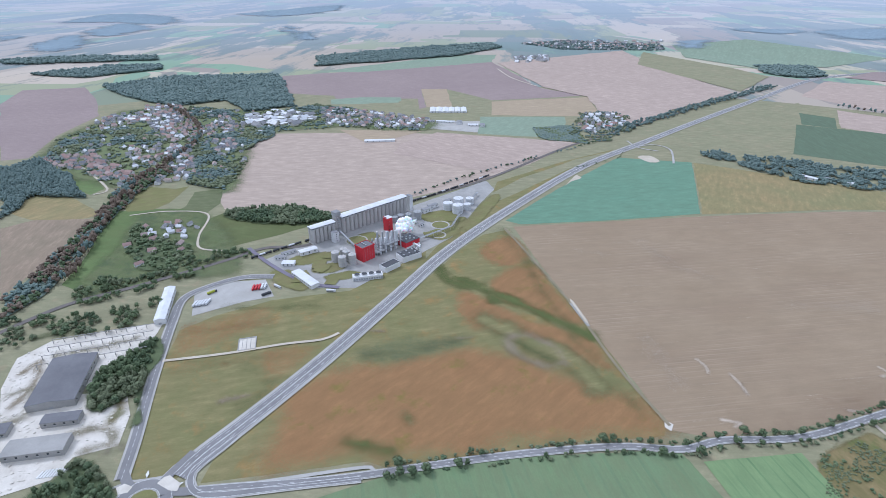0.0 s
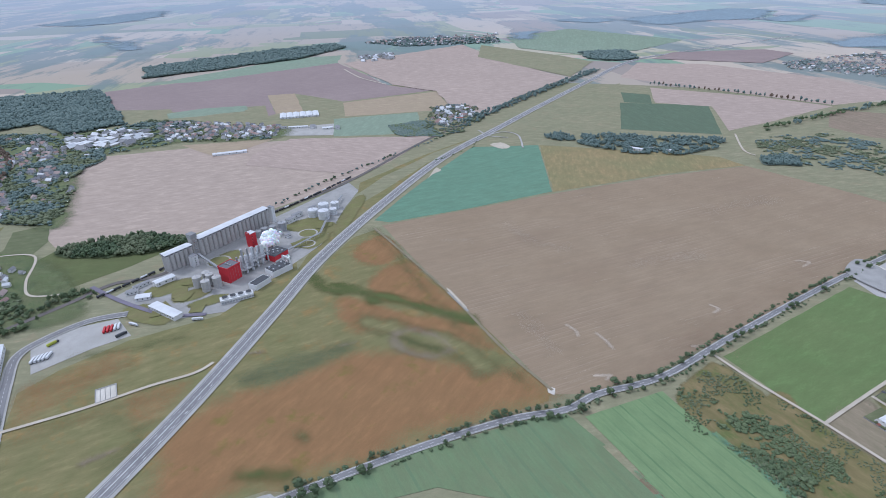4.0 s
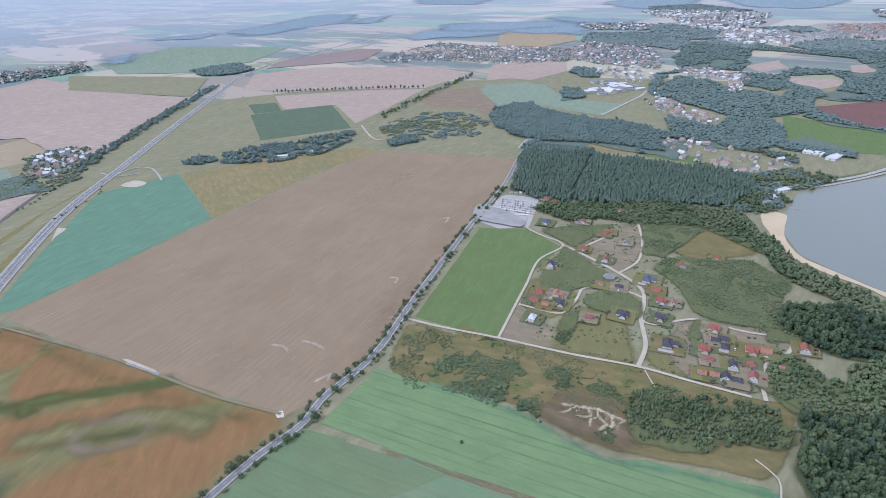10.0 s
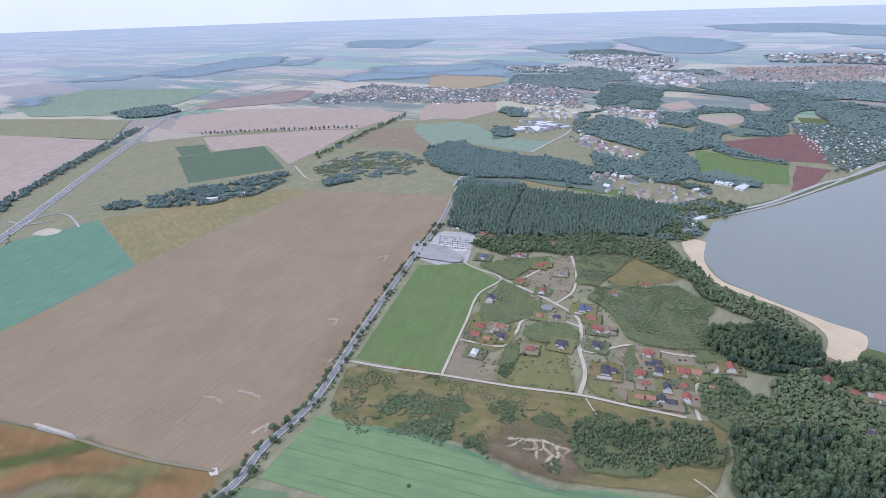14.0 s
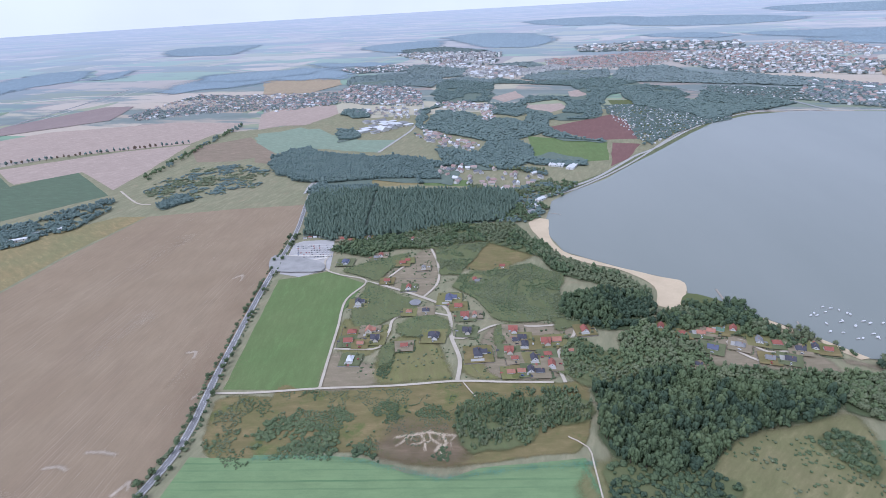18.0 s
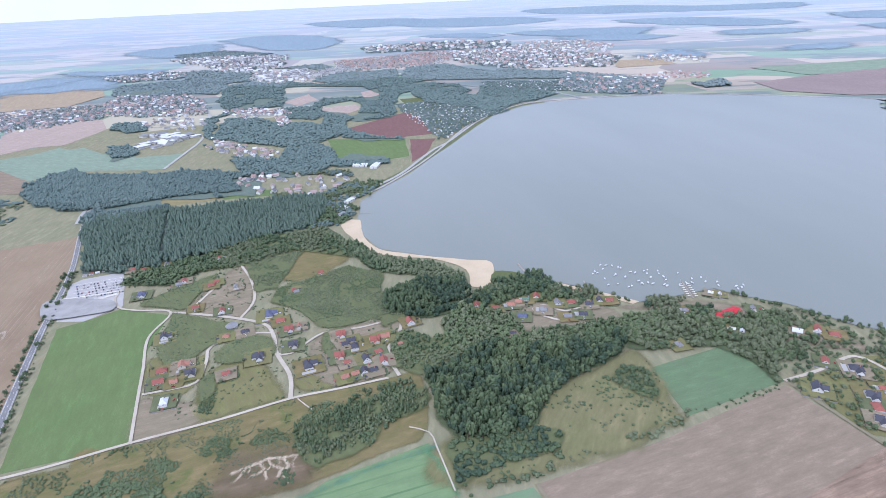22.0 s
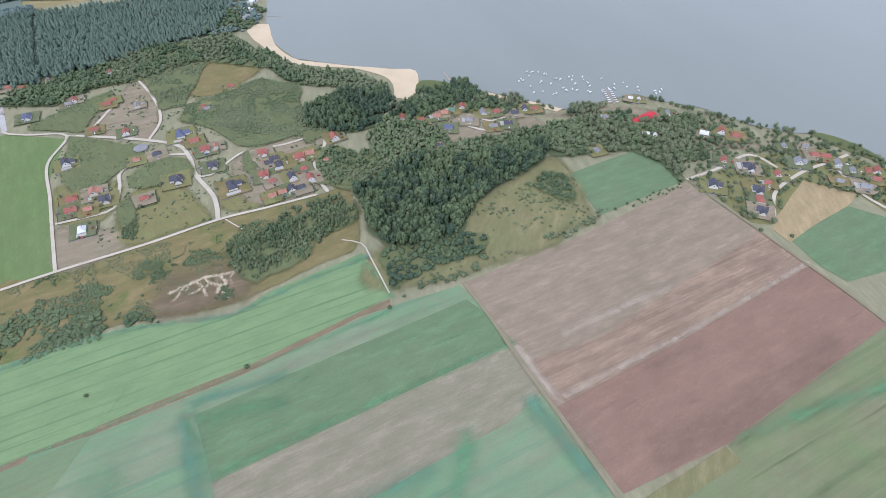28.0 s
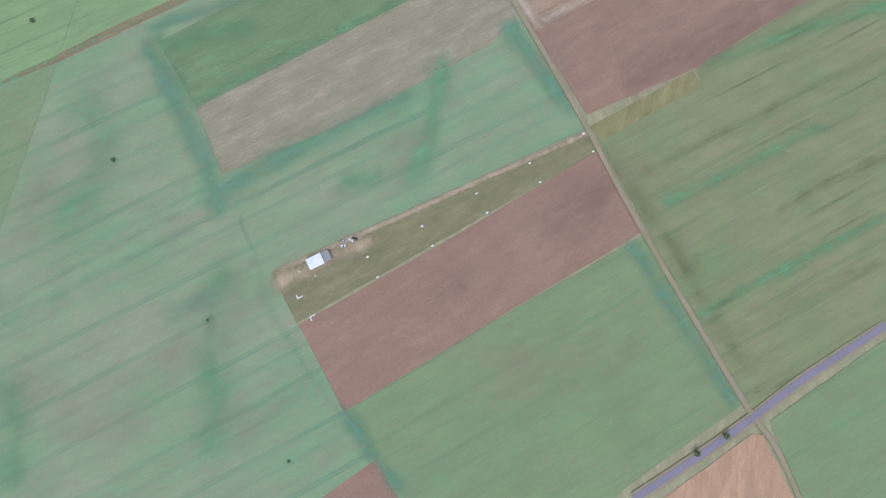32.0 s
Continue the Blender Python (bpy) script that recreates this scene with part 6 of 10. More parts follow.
V_S3 = [(247, 1929), (308, 1876), (388, 1631), (370, 1568), (276, 1726)]
V_S4 = [(234, 1457), (309, 1459), (431, 1359), (516, 1258), (368, 1186), (287, 1275), (234, 1333)]
V_S5 = [(70, 2133), (105, 2232), (203, 2180), (254, 2078), (191, 2027), (148, 1967), (68, 2017)]
V_S6 = [(415, 2495), (488, 2509), (532, 2305), (466, 2221)]
V_T1 = [(573, 5352), (929, 5291), (1384, 4811), (1150, 4037), (920, 3773), (748, 3974), (711, 4582)]
V_T2 = [(1488, 3922), (1911, 3949), (2440, 3897), (2178, 3406), (1850, 3167), (1441, 3320), (1361, 3500)]
V_T3 = [(2339, 3821), (2929, 3720), (3030, 3170), (2985, 2591), (2553, 2293), (2109, 2677), (2096, 3141)]
V_T4 = [(1049, 3703), (1213, 3679), (1103, 3260), (957, 3288)]
V_T5 = [(35, 4394), (454, 4408), (569, 4185), (459, 3917), (85, 4052)]
V_T6B2 = [(2190, 2282), (2370, 1765), (1999, 1506), (1804, 1768), (1901, 2015)]
V_T7 = [(2160, 4924), (2854, 4864), (3382, 4296), (2960, 3759), (2405, 4105), (1961, 4366)]
W_H6 = [(1309, 2482), (1398, 2167), (1451, 1921), (1564, 1889), (1467, 1762), (1256, 1718), (1251, 1827), (1217, 1933), (1179, 2049)]
W_H8 = [(303, 1262), (376, 1227), (418, 1193), (535, 1222), (545, 1179), (473, 1128), (387, 1093), (315, 1093), (278, 1149)]
W_HS = [(-142, 512), (-95, 515), (-44, 470), (-12, 431), (1, 402), (-11, 423), (-47, 440), (-91, 449), (-132, 467)]
W_HT = [(63, 438), (107, 466), (170, 490), (229, 478), (223, 446), (173, 418), (133, 401), (102, 398), (85, 432)]

VALLEY_WOODS = [
    [(365, 2355), (434, 2506), (479, 2853), (594, 3246), (723, 3235), (842, 3004), (731, 2628), (657, 2422), (542, 2484), (492, 2492), (424, 2384)],
    [(277, 1984), (338, 2145), (396, 2316), (493, 2282), (544, 2074), (630, 2019), (664, 1893), (749, 1925), (718, 1805), (654, 1724), (548, 1685), (455, 1698), (395, 1796), (324, 1917)],
    [(272, 1659), (349, 1686), (391, 1569), (451, 1683), (548, 1685), (563, 1568), (514, 1426), (440, 1376), (343, 1402), (284, 1480)],
    [(842, 3004), (924, 3219), (1039, 2951), (1284, 2882), (1499, 2816), (1493, 2583), (1547, 2370), (1501, 2179), (1394, 2111), (1294, 2374), (1197, 2353), (1045, 2108), (992, 1963), (920, 1894), (798, 1912), (787, 2001), (900, 2115), (962, 2231), (956, 2347), (803, 2333), (761, 2333), (879, 2495), (1055, 2377), (1127, 2417), (1165, 2691), (1009, 2869)],
    [(769, 2209), (817, 2092), (791, 1970), (695, 1846), (666, 1940)],
    [(648, 2394), (791, 2307), (742, 2123), (679, 2060), (601, 2151)],
    [(1606, 2263), (1641, 2091), (1729, 1965), (1720, 1815), (1421, 1770), (1245, 1712), (1268, 1838), (1402, 1971)],
    [(290, 2182), (340, 2375), (388, 2413), (332, 2150), (268, 1990)],
    [(718, 1805), (726, 1650), (796, 1579), (775, 1538), (691, 1618), (647, 1709)]]
DISTANT_WOODS = [
    [(37, 3472), (94, 3826), (377, 3811), (624, 3663), (609, 3289), (513, 3030), (388, 3147), (105, 3332)],
    [(603, 3294), (753, 3360), (895, 3125), (842, 3004), (712, 3188)],
    [(1454, 2831), (1711, 3211), (1991, 3190), (1940, 2825), (1993, 2549), (1856, 2325), (1653, 2534), (1502, 2630)],
    [(1028, 3113), (1248, 3368), (1416, 3260), (1620, 3191), (1453, 2864), (1284, 2882), (1104, 2945)],
    [(466, 4228), (675, 4269), (859, 3796), (787, 3425), (629, 3421), (485, 3808)],
    [(1866, 2688), (2102, 2639), (2248, 2268), (2319, 1848), (2141, 1787), (2116, 2057), (1895, 2285)],
    [(677, 5866), (1139, 5935), (1404, 5175), (1095, 4774), (825, 4859), (693, 5228)],
    [(1054, 3928), (1393, 3922), (1390, 3630), (1248, 3368), (1236, 3718)]]
WOOD_BANDS = [
    [(-1102, 3969), (-1020, 4392), (-941, 4666), (-588, 4642), (-212, 4492), (26, 4576), (97, 4134), (32, 3791), (-196, 3828), (-427, 3988), (-473, 3808), (-699, 3760), (-878, 3689), (-1018, 3621)],
    [(-2331, 9041), (-1998, 9235), (-1357, 8924), (-1008, 8785), (-1113, 7565), (-1197, 7019), (-1953, 7479)],
    [(295, 6582), (634, 7035), (1234, 7084), (1187, 6173), (888, 5490), (589, 5582), (418, 5969)],
    [(1473, 7582), (2032, 7988), (2497, 7393), (2475, 6135), (1864, 5214), (1494, 5494), (1439, 6468)],
    [(3753, 11050), (5182, 11485), (5706, 9981), (4629, 8468), (3618, 8465)],
    [(3916, 5049), (4820, 4778), (5290, 4262), (4622, 3770), (4011, 3963)],
    [(-224, 4987), (-15, 4953), (396, 4690), (369, 4426), (-21, 4582)],
    [(3039, 2529), (3568, 2590), (3430, 2302), (3249, 2143), (3180, 2335)],
    [(3250, 5686), (3840, 5451), (3766, 4853), (3312, 4890)],
    [(-5238, -1219), (-5398, -1180), (-5098, -1105), (-4880, -1144)],
    [(-4412, -899), (-5030, -798), (-5143, -666), (-4539, -601), (-4119, -674), (-4133, -821)],
    [(-5345, -688), (-6048, -496), (-5675, -255), (-5083, -356), (-4899, -532)],
    [(-6939, 618), (-7694, 1383), (-8188, 2103), (-7194, 1843), (-6467, 1154)],
    [(-6582, -1008), (-7597, -654), (-6913, -73), (-5835, -75), (-6357, -564)],
    [(-4929, 775), (-5229, 874), (-4865, 901), (-4514, 789)],
    [(-4410, 812), (-4552, 905), (-4135, 846), (-4092, 769)],
    [(-2851, 4379), (-2833, 5040), (-2727, 5995), (-2337, 6022), (-2081, 5201), (-2294, 4550), (-2398, 4154)],
    [(-2801, 2936), (-2789, 3180), (-2598, 2976), (-2595, 2799)],
    [(-3275, 4034), (-3163, 4339), (-2854, 4296), (-2920, 3993)],
    [(-2018, 5186), (-1861, 5745), (-1693, 5219), (-1813, 4930)],
    [(-1015, 4580), (-579, 4667), (-149, 4661), (-20, 4386), (-507, 4101), (-924, 4166)]]
RIGHT_BANDS = [
    [(8980, 10771), (11100, 10043), (10690, 7353), (11965, 6251), (9753, 5080), (8390, 6309), (7450, 8117)],
    [(6169, 5565), (7066, 4838), (6606, 3413), (5887, 3334), (5663, 4400)],
    [(5083, 3273), (5623, 2948), (5334, 2584), (4736, 2932)],
    [(8374, 3803), (9268, 2985), (7879, 2412), (7232, 3084)],
    [(4013, 2121), (4460, 1942), (4141, 1760), (3798, 1964)],
    [(4773, 9728), (6282, 9014), (6289, 6849), (4968, 6321), (4157, 7397)],
    [(3759, 4087), (4353, 3915), (4425, 3300), (3788, 3403)],
    [(6371, 2598), (7016, 2098), (6242, 1854), (5858, 2239)]]

# ---- trees and woods ----
BARK = plain_material("grey_brown_bark", (0.13, 0.10, 0.075), (0.09, 0.07, 0.05), 0.5, 0.95)
LEAF = leaf_material("broad_leaves", (0.064, 0.097, 0.055), (0.142, 0.186, 0.093))
LEAF_DEEP = leaf_material("deep_green_leaves", (0.047, 0.077, 0.052), (0.09, 0.128, 0.075))
LEAF_BRIGHT = leaf_material("bright_leaves", (0.092, 0.132, 0.066), (0.165, 0.205, 0.105))
LEAF_PINE = leaf_material("pine_needles", (0.10, 0.148, 0.118), (0.14, 0.188, 0.142))
LEAF_GREY = leaf_material("grey_green_leaves", (0.115, 0.142, 0.08), (0.19, 0.215, 0.125))
# this and the next leaf colour have haze painted in: paler and bluer
LEAF_HAZED = leaf_material("far_hazed_leaves", (0.122, 0.172, 0.16), (0.172, 0.226, 0.2))
LEAF_HAZED_DISTANT = leaf_material("distant_hazed_leaves", (0.165, 0.215, 0.215), (0.235, 0.285, 0.27))
LEAF_BROWN = leaf_material("browned_leaves", (0.15, 0.112, 0.085), (0.195, 0.148, 0.108))
rng = np.random.default_rng(7)
rnd = random.Random(11)


def ball(level):
    bm = bmesh.new()
    bmesh.ops.create_icosphere(bm, subdivisions=level, radius=1.0)
    v = np.array([q.co[:] for q in bm.verts])
    f = np.array([[q.index for q in p.verts] for p in bm.faces])
    bm.free()
    return v, f


BALLS = {1: ball(1), 2: ball(2)}


def leaves(v, f, count, size, spread):
    """Loose leaf sprays over a crown: bent kites of two triangles."""
    n = rng.normal(size=(count, 3))
    n[:, 2] = np.abs(n[:, 2]) * 0.9 - 0.25
    n /= np.linalg.norm(n, axis=1)[:, None]
    c = n * spread
    t = np.cross(n, rng.normal(size=(count, 3)))
    t /= np.linalg.norm(t, axis=1)[:, None]
    b = np.cross(n, t)
    s = size * rng.uniform(0.6, 1.4, (count, 1))
    quad = np.stack([c - t * s, c - b * s * 0.7 + n * s * 0.5, c + t * s, c + b * s * 0.7 + n * s * 0.3], 1).reshape(-1, 3)
    k = len(v) + 4 * np.arange(count)
    tri = np.concatenate([np.stack([k, k + 1, k + 2], 1), np.stack([k, k + 2, k + 3], 1)])
    return np.concatenate([v, quad]), np.concatenate([f, tri])


def crown_template(kind, level):
    """A crown of unit width and height that stands on z=0: many uneven lobes and, close by, loose leaf sprays."""
    vs, fs = np.zeros((0, 3)), np.zeros((0, 3), int)
    lobes = {0: 8, 1: 4, 2: 1}[level]
    for i in range(lobes):
        v, f = BALLS[1]
        v = v * (1 + rng.uniform(-0.3, 0.32, (len(v), 1)))
        a, up = 2.4 * i + rng.uniform(0, 1.2), (i + 0.5) / lobes
        if kind == "pine":
            s = 1.0 - 0.62 * up
            v = v * np.array([0.38 * s, 0.38 * s, 0.24]) + np.array([0.10 * s * math.cos(a), 0.10 * s * math.sin(a), 0.45 + 0.42 * up])
        elif kind == "bush":
            r = 0.22 if lobes > 1 else 0.0
            q = rng.uniform(0.22, 0.32) if lobes > 1 else 0.44
            v = v * np.array([q, q, q * 0.95]) + np.array([r * math.cos(a), r * math.sin(a), 0.34 + 0.22 * rng.random() * (lobes > 1)])
        elif lobes == 1:
            v = v * np.array([0.46, 0.46, 0.36]) + np.array([0, 0, 0.58])
        else:
            q = rng.uniform(0.17, 0.27) if lobes > 4 else rng.uniform(0.24, 0.31)
            r = 0.30 * math.sqrt(1 - 0.8 * up)
            v = v * np.array([q, q, q * 0.9]) + np.array([r * math.cos(a), r * math.sin(a), 0.38 + 0.42 * up])
        fs = np.concatenate([fs, f + len(vs)])
        vs = np.concatenate([vs, v])
    if level == 0:
        v, f = leaves(np.zeros((0, 3)), np.zeros((0, 3), int), 40, 0.075, 0.47)
        v = v * np.array([1, 1, 0.8]) + np.array([0, 0, vs.mean(0)[2]])
        fs = np.concatenate([fs, f + len(vs)])
        vs = np.concatenate([vs, v])
    return vs, fs


CROWNS = {(k, l): [crown_template(k, l) for _ in range(8)] for k in ("broad", "pine", "bush") for l in (0, 1, 2)}


def quick_mesh(name, v, f, mat, tone=None):
    me = bpy.data.meshes.new(name)
    me.vertices.add(len(v))
    me.vertices.foreach_set("co", np.ascontiguousarray(v, dtype=np.float32).ravel())
    me.loops.add(3 * len(f))
    me.loops.foreach_set("vertex_index", np.ascontiguousarray(f, dtype=np.int32).ravel())
    me.polygons.add(len(f))
    me.polygons.foreach_set("loop_start", np.arange(0, 3 * len(f), 3, dtype=np.int32))
    me.update(calc_edges=True)
    me.materials.append(mat)
    if tone is not None:
        at = me.attributes.new("tone", "FLOAT", "POINT")
        at.data.foreach_set("value", np.ascontiguousarray(tone, dtype=np.float32))
    return me


TRUNK_V = np.array([[math.cos(a) * r, math.sin(a) * r, z] for z, r in ((0, 1.0), (1.0, 0.5)) for a in (0, 2.094, 4.189)])
TRUNK_F = np.array([[0, 1, 4], [0, 4, 3], [1, 2, 5], [1, 5, 4], [2, 0, 3], [2, 3, 5]])


def within(pts, poly):
    """Which of many points lie inside an outline."""
    c = np.zeros(len(pts), bool)
    for (xi, yi), (xj, yj) in zip(poly, [poly[-1]] + list(poly[:-1])):
        if yi != yj:
            c ^= ((yi > pts[:, 1]) != (yj > pts[:, 1])) & (pts[:, 0] < (xj - xi) * (pts[:, 1] - yi) / (yj - yi) + xi)
    return c


def scatter(poly, gap, keep=1.0):
    """Points inside an outline on a jittered grid."""
    q = np.array(poly, float)
    lo, hi = q.min(0), q.max(0)
    gx, gy = np.meshgrid(np.arange(lo[0], hi[0], gap), np.arange(lo[1], hi[1], gap * 0.87))
    gx[1::2] += gap / 2
    p = np.stack([gx.ravel(), gy.ravel()], 1)
    p = p + rng.uniform(-0.6, 0.6, p.shape) * gap
    return p[within(p, poly) & (rng.random(len(p)) < keep)]


CLEAR = []   # (x, y, radius) kept free of woods


def grove(name, pts, mats, height, width, kind="broad", level=0, label="", category="wood", trunks=True, vary=0.3):
    """Many trees as one object: trunks, and crowns of one or more leaf kinds."""
    pts = np.array(pts, float).reshape(-1, 2)
    free = np.ones(len(pts), bool)
    for a, b, r in CLEAR:
        free &= (pts[:, 0] - a) ** 2 + (pts[:, 1] - b) ** 2 >= r * r
    pts = pts[free]
    n = len(pts)
    if not n:
        return None
    s = np.array([shrink(x, y) for x, y in pts])
    o = np.array([site(x, y) for x, y in pts])
    # stands of taller and lower growth, and now and then a tree over the rest
    stand = np.array([noise.noise((x / 45, y / 45, 3.3)) for x, y in pts])
    h = height * (rng.uniform(1 - vary, 1 + vary, n) + 0.35 * stand) * np.where(rng.random(n) < 0.07, 1.3, 1.0) * s
    w = width * rng.uniform(1 - vary, 1 + vary, n) * s
    near = np.array([noise.noise((x * 0.02, y * 0.02, 7.7)) for x, y in pts])
    pick = np.clip(((near * 1.3 + 0.5 + rng.uniform(-0.3, 0.3, n)) * len(mats)).astype(int), 0, len(mats) - 1)
    patch = np.array([noise.noise((x / 33, y / 33, 9.1)) for x, y in pts])
    tint = np.clip(0.45 + 0.55 * patch + rng.uniform(-0.32, 0.32, n), 0, 1)
    spin, shape = rng.uniform(0, 6.283, n), rng.integers(0, 8, n)
    vs, fs, tone, mi, base = [], [], [], [], 0
    for k in range(8):
        i = np.nonzero(shape == k)[0]
        if not len(i):
            continue
        v, f = CROWNS[(kind, level)][k]
        c, q = np.cos(spin[i])[:, None], np.sin(spin[i])[:, None]
        x, y, z = v[:, 0][None], v[:, 1][None], v[:, 2][None]
        p = np.stack([(x * c - y * q) * w[i][:, None] + o[i, 0][:, None], (x * q + y * c) * w[i][:, None] + o[i, 1][:, None], z * h[i][:, None] + o[i, 2][:, None]], 2)
        vs.append(p.reshape(-1, 3))
        fs.append((f[None] + (base + len(v) * np.arange(len(i)))[:, None, None]).reshape(-1, 3))
        base += len(v) * len(i)
        tone.append(np.repeat(tint[i], len(v)))
        mi.append(np.repeat(pick[i], len(f)))
    if trunks and level < 2:
        p = TRUNK_V[None] * np.stack([0.03 * h, 0.03 * h, 0.5 * h], 1)[:, None] + o[:, None]
        vs.append(p.reshape(-1, 3))
        fs.append((TRUNK_F[None] + (base + len(TRUNK_V) * np.arange(n))[:, None, None]).reshape(-1, 3))
        tone.append(np.zeros(n * len(TRUNK_V)))
        mi.append(np.full(n * len(TRUNK_F), len(mats)))
    me = quick_mesh(name, np.concatenate(vs), np.concatenate(fs), mats[0], np.concatenate(tone))
    for m in list(mats[1:]) + [BARK]:
        me.materials.append(m)
    me.polygons.foreach_set("material_index", np.concatenate(mi).astype(np.int32))
    me.polygons.foreach_set("use_smooth", np.ones(len(me.polygons), bool))
    return tagged(part(name, me, None), label, category, "", "stuff")


# dark green laid under close trees to hide pale ground between crowns
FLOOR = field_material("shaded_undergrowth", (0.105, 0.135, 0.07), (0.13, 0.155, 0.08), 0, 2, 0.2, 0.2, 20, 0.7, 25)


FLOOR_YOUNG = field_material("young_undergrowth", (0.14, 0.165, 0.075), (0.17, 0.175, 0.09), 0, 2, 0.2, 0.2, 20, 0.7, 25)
# undergrowth for far woods, haze mixed into its colour
FLOOR_HAZED = field_material("far_hazed_undergrowth", (0.15, 0.19, 0.155), (0.165, 0.205, 0.165), 0, 2, 0.2, 0.2, 20, 0.7, 60)


def wood(name, poly, gap, mats, height, width, kind="broad", level=0, label="", keep=1.0, category="wood", vary=0.36, clump=0.0):
    """Trees inside an uneven outline, on a green sheet that fills the gaps where they stand close; clump: how much they
    draw together in thickets.
    """
    far = max(math.hypot(*p) for p in poly)
    if far < 1300 and name != "pine_wood":
        poly = ragged(poly, 24.0, 9.0)
    elif far >= 1300:
        poly = ragged(poly, far * 0.02, far * 0.011)
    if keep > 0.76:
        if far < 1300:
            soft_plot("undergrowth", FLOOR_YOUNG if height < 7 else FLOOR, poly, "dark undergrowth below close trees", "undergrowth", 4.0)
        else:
            plot("undergrowth", FLOOR_HAZED, poly, "dark undergrowth below close trees", "undergrowth", 3.0, True, None, 5.0)
    d = float(np.mean([math.hypot(*p) for p in poly]))
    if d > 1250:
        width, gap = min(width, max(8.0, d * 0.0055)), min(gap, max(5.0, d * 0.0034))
        # distant stands swap to the leaf colour with haze painted in
        mats = [LEAF_HAZED if m is LEAF else m for m in mats]
        height *= 0.85
    pts = scatter(poly, gap, keep)
    if far > 1200:
        for q in KEEP_OPEN:
            pts = pts[~within(pts, q)]
    if clump:
        big = 26.0 if d < 2500 else d / 16
        pts = [p for p in pts if noise.noise((p[0] / big, p[1] / big, 2.2)) + 0.5 * noise.noise((p[0] * 3 / big, p[1] * 3 / big, 5.2)) > clump - 0.5]
    return grove(name, pts, mats, height, width, kind, level, label, category, True, vary)


def along(pts, gap, jitter=1.5, keep=1.0, side=0.0):
    """Points at an even gap along a line, shifted to one side of it."""
    line, out, run, want = smooth_line(pts, 2.0), [], 0.0, 0.0
    for a, b in zip(line, line[1:]):
        d = math.hypot(b[0] - a[0], b[1] - a[1])
        run += d
        if run >= want:
            nx, ny = (b[1] - a[1]) / d, -(b[0] - a[0]) / d
            if rnd.random() < keep:
                out.append((b[0] + nx * side + rnd.uniform(-jitter, jitter), b[1] + ny * side + rnd.uniform(-jitter, jitter)))
            want += gap * rnd.uniform(0.75, 1.3)
    return out


def tree_model(name, mat, kind, label, category, lobes_tall=1.0):
    """One tree of unit height with trunk, limbs and crown, to be copied."""
    root = tagged(new(name), label, category)
    bm = bmesh.new()
    bmesh.ops.create_cone(bm, segments=7, radius1=0.028, radius2=0.010, depth=0.62, cap_ends=True, matrix=Matrix.Translation((0, 0, 0.31)))
    for i in range(5):
        a = i * 1.257 + 0.4
        m = Matrix.Translation((0, 0, 0.34 + 0.05 * i)) @ Matrix.Rotation(a, 4, "Z") @ Matrix.Rotation(0.85, 4, "Y") @ Matrix.Translation((0, 0, 0.13))
        bmesh.ops.create_cone(bm, segments=5, radius1=0.011, radius2=0.004, depth=0.27, cap_ends=True, matrix=m)
    part("trunk", bm, BARK, root)
    vs, fs, tn = np.zeros((0, 3)), np.zeros((0, 3), int), np.zeros(0)
    for i in range(9 if kind != "bush" else 6):
        v, f = BALLS[1]
        a, up = i * 2.4, (i % 5) / 5
        rad = 0.20 * (1.0 - 0.45 * up)
        v = v * (1 + rng.uniform(-0.3, 0.3, (len(v), 1))) * (0.155 if kind != "bush" else 0.24)
        low = 0.42 if kind != "bush" else 0.22
        v = v + np.array([rad * math.cos(a), rad * math.sin(a), low + 0.42 * up * lobes_tall])
        fs = np.concatenate([fs, f + len(vs)])
        vs = np.concatenate([vs, v])
        tn = np.concatenate([tn, np.full(len(v), rng.random())])
    v, f = leaves(np.zeros((0, 3)), np.zeros((0, 3), int), 90, 0.05, 0.36)
    v = v * np.array([0.9, 0.9, 0.95]) + np.array([0, 0, 0.62 if kind != "bush" else 0.42])
    fs = np.concatenate([fs, f + len(vs)])
    vs = np.concatenate([vs, v])
    tn = np.concatenate([tn, rng.random(len(v))])
    part("crown", quick_mesh("crown", vs, fs, mat, tn), None, root)
    return root


def put(model, x, y, h, wide=1.0):
    """A copy of a unit tree at a plan point."""
    ob = copy_thing(model, Matrix.Translation(site(x, y)) @ Matrix.Rotation(rnd.uniform(0, 6.28), 4, "Z"))
    ob.scale = (h * wide, h * wide, h)
    return ob


def retire(model):
    """Takes a finished model out of the scene once its copies stand."""
    for o in (*model.children_recursive, model):
        bpy.data.objects.remove(o)
SCRUB_LAND = [(-118, 562), (-70, 548), (97, 521), (206, 489), (224, 467), (180, 445), (107, 480), (64, 428), (-18, 438), (-70, 455), (-134, 466)]
DRY_SLOPE = [(210, 354), (299, 342), (362, 361), (407, 363), (485, 364), (490, 332), (437, 260), (382, 253), (330, 264), (189, 315)]
SLOPE_HEDGE = [(425, 336), (455, 348), (471, 331), (462, 302), (437, 285), (430, 304)]
NURSERY = [(-1363, 914), (-1331, 1039), (-1150, 957), (-1261, 865)]
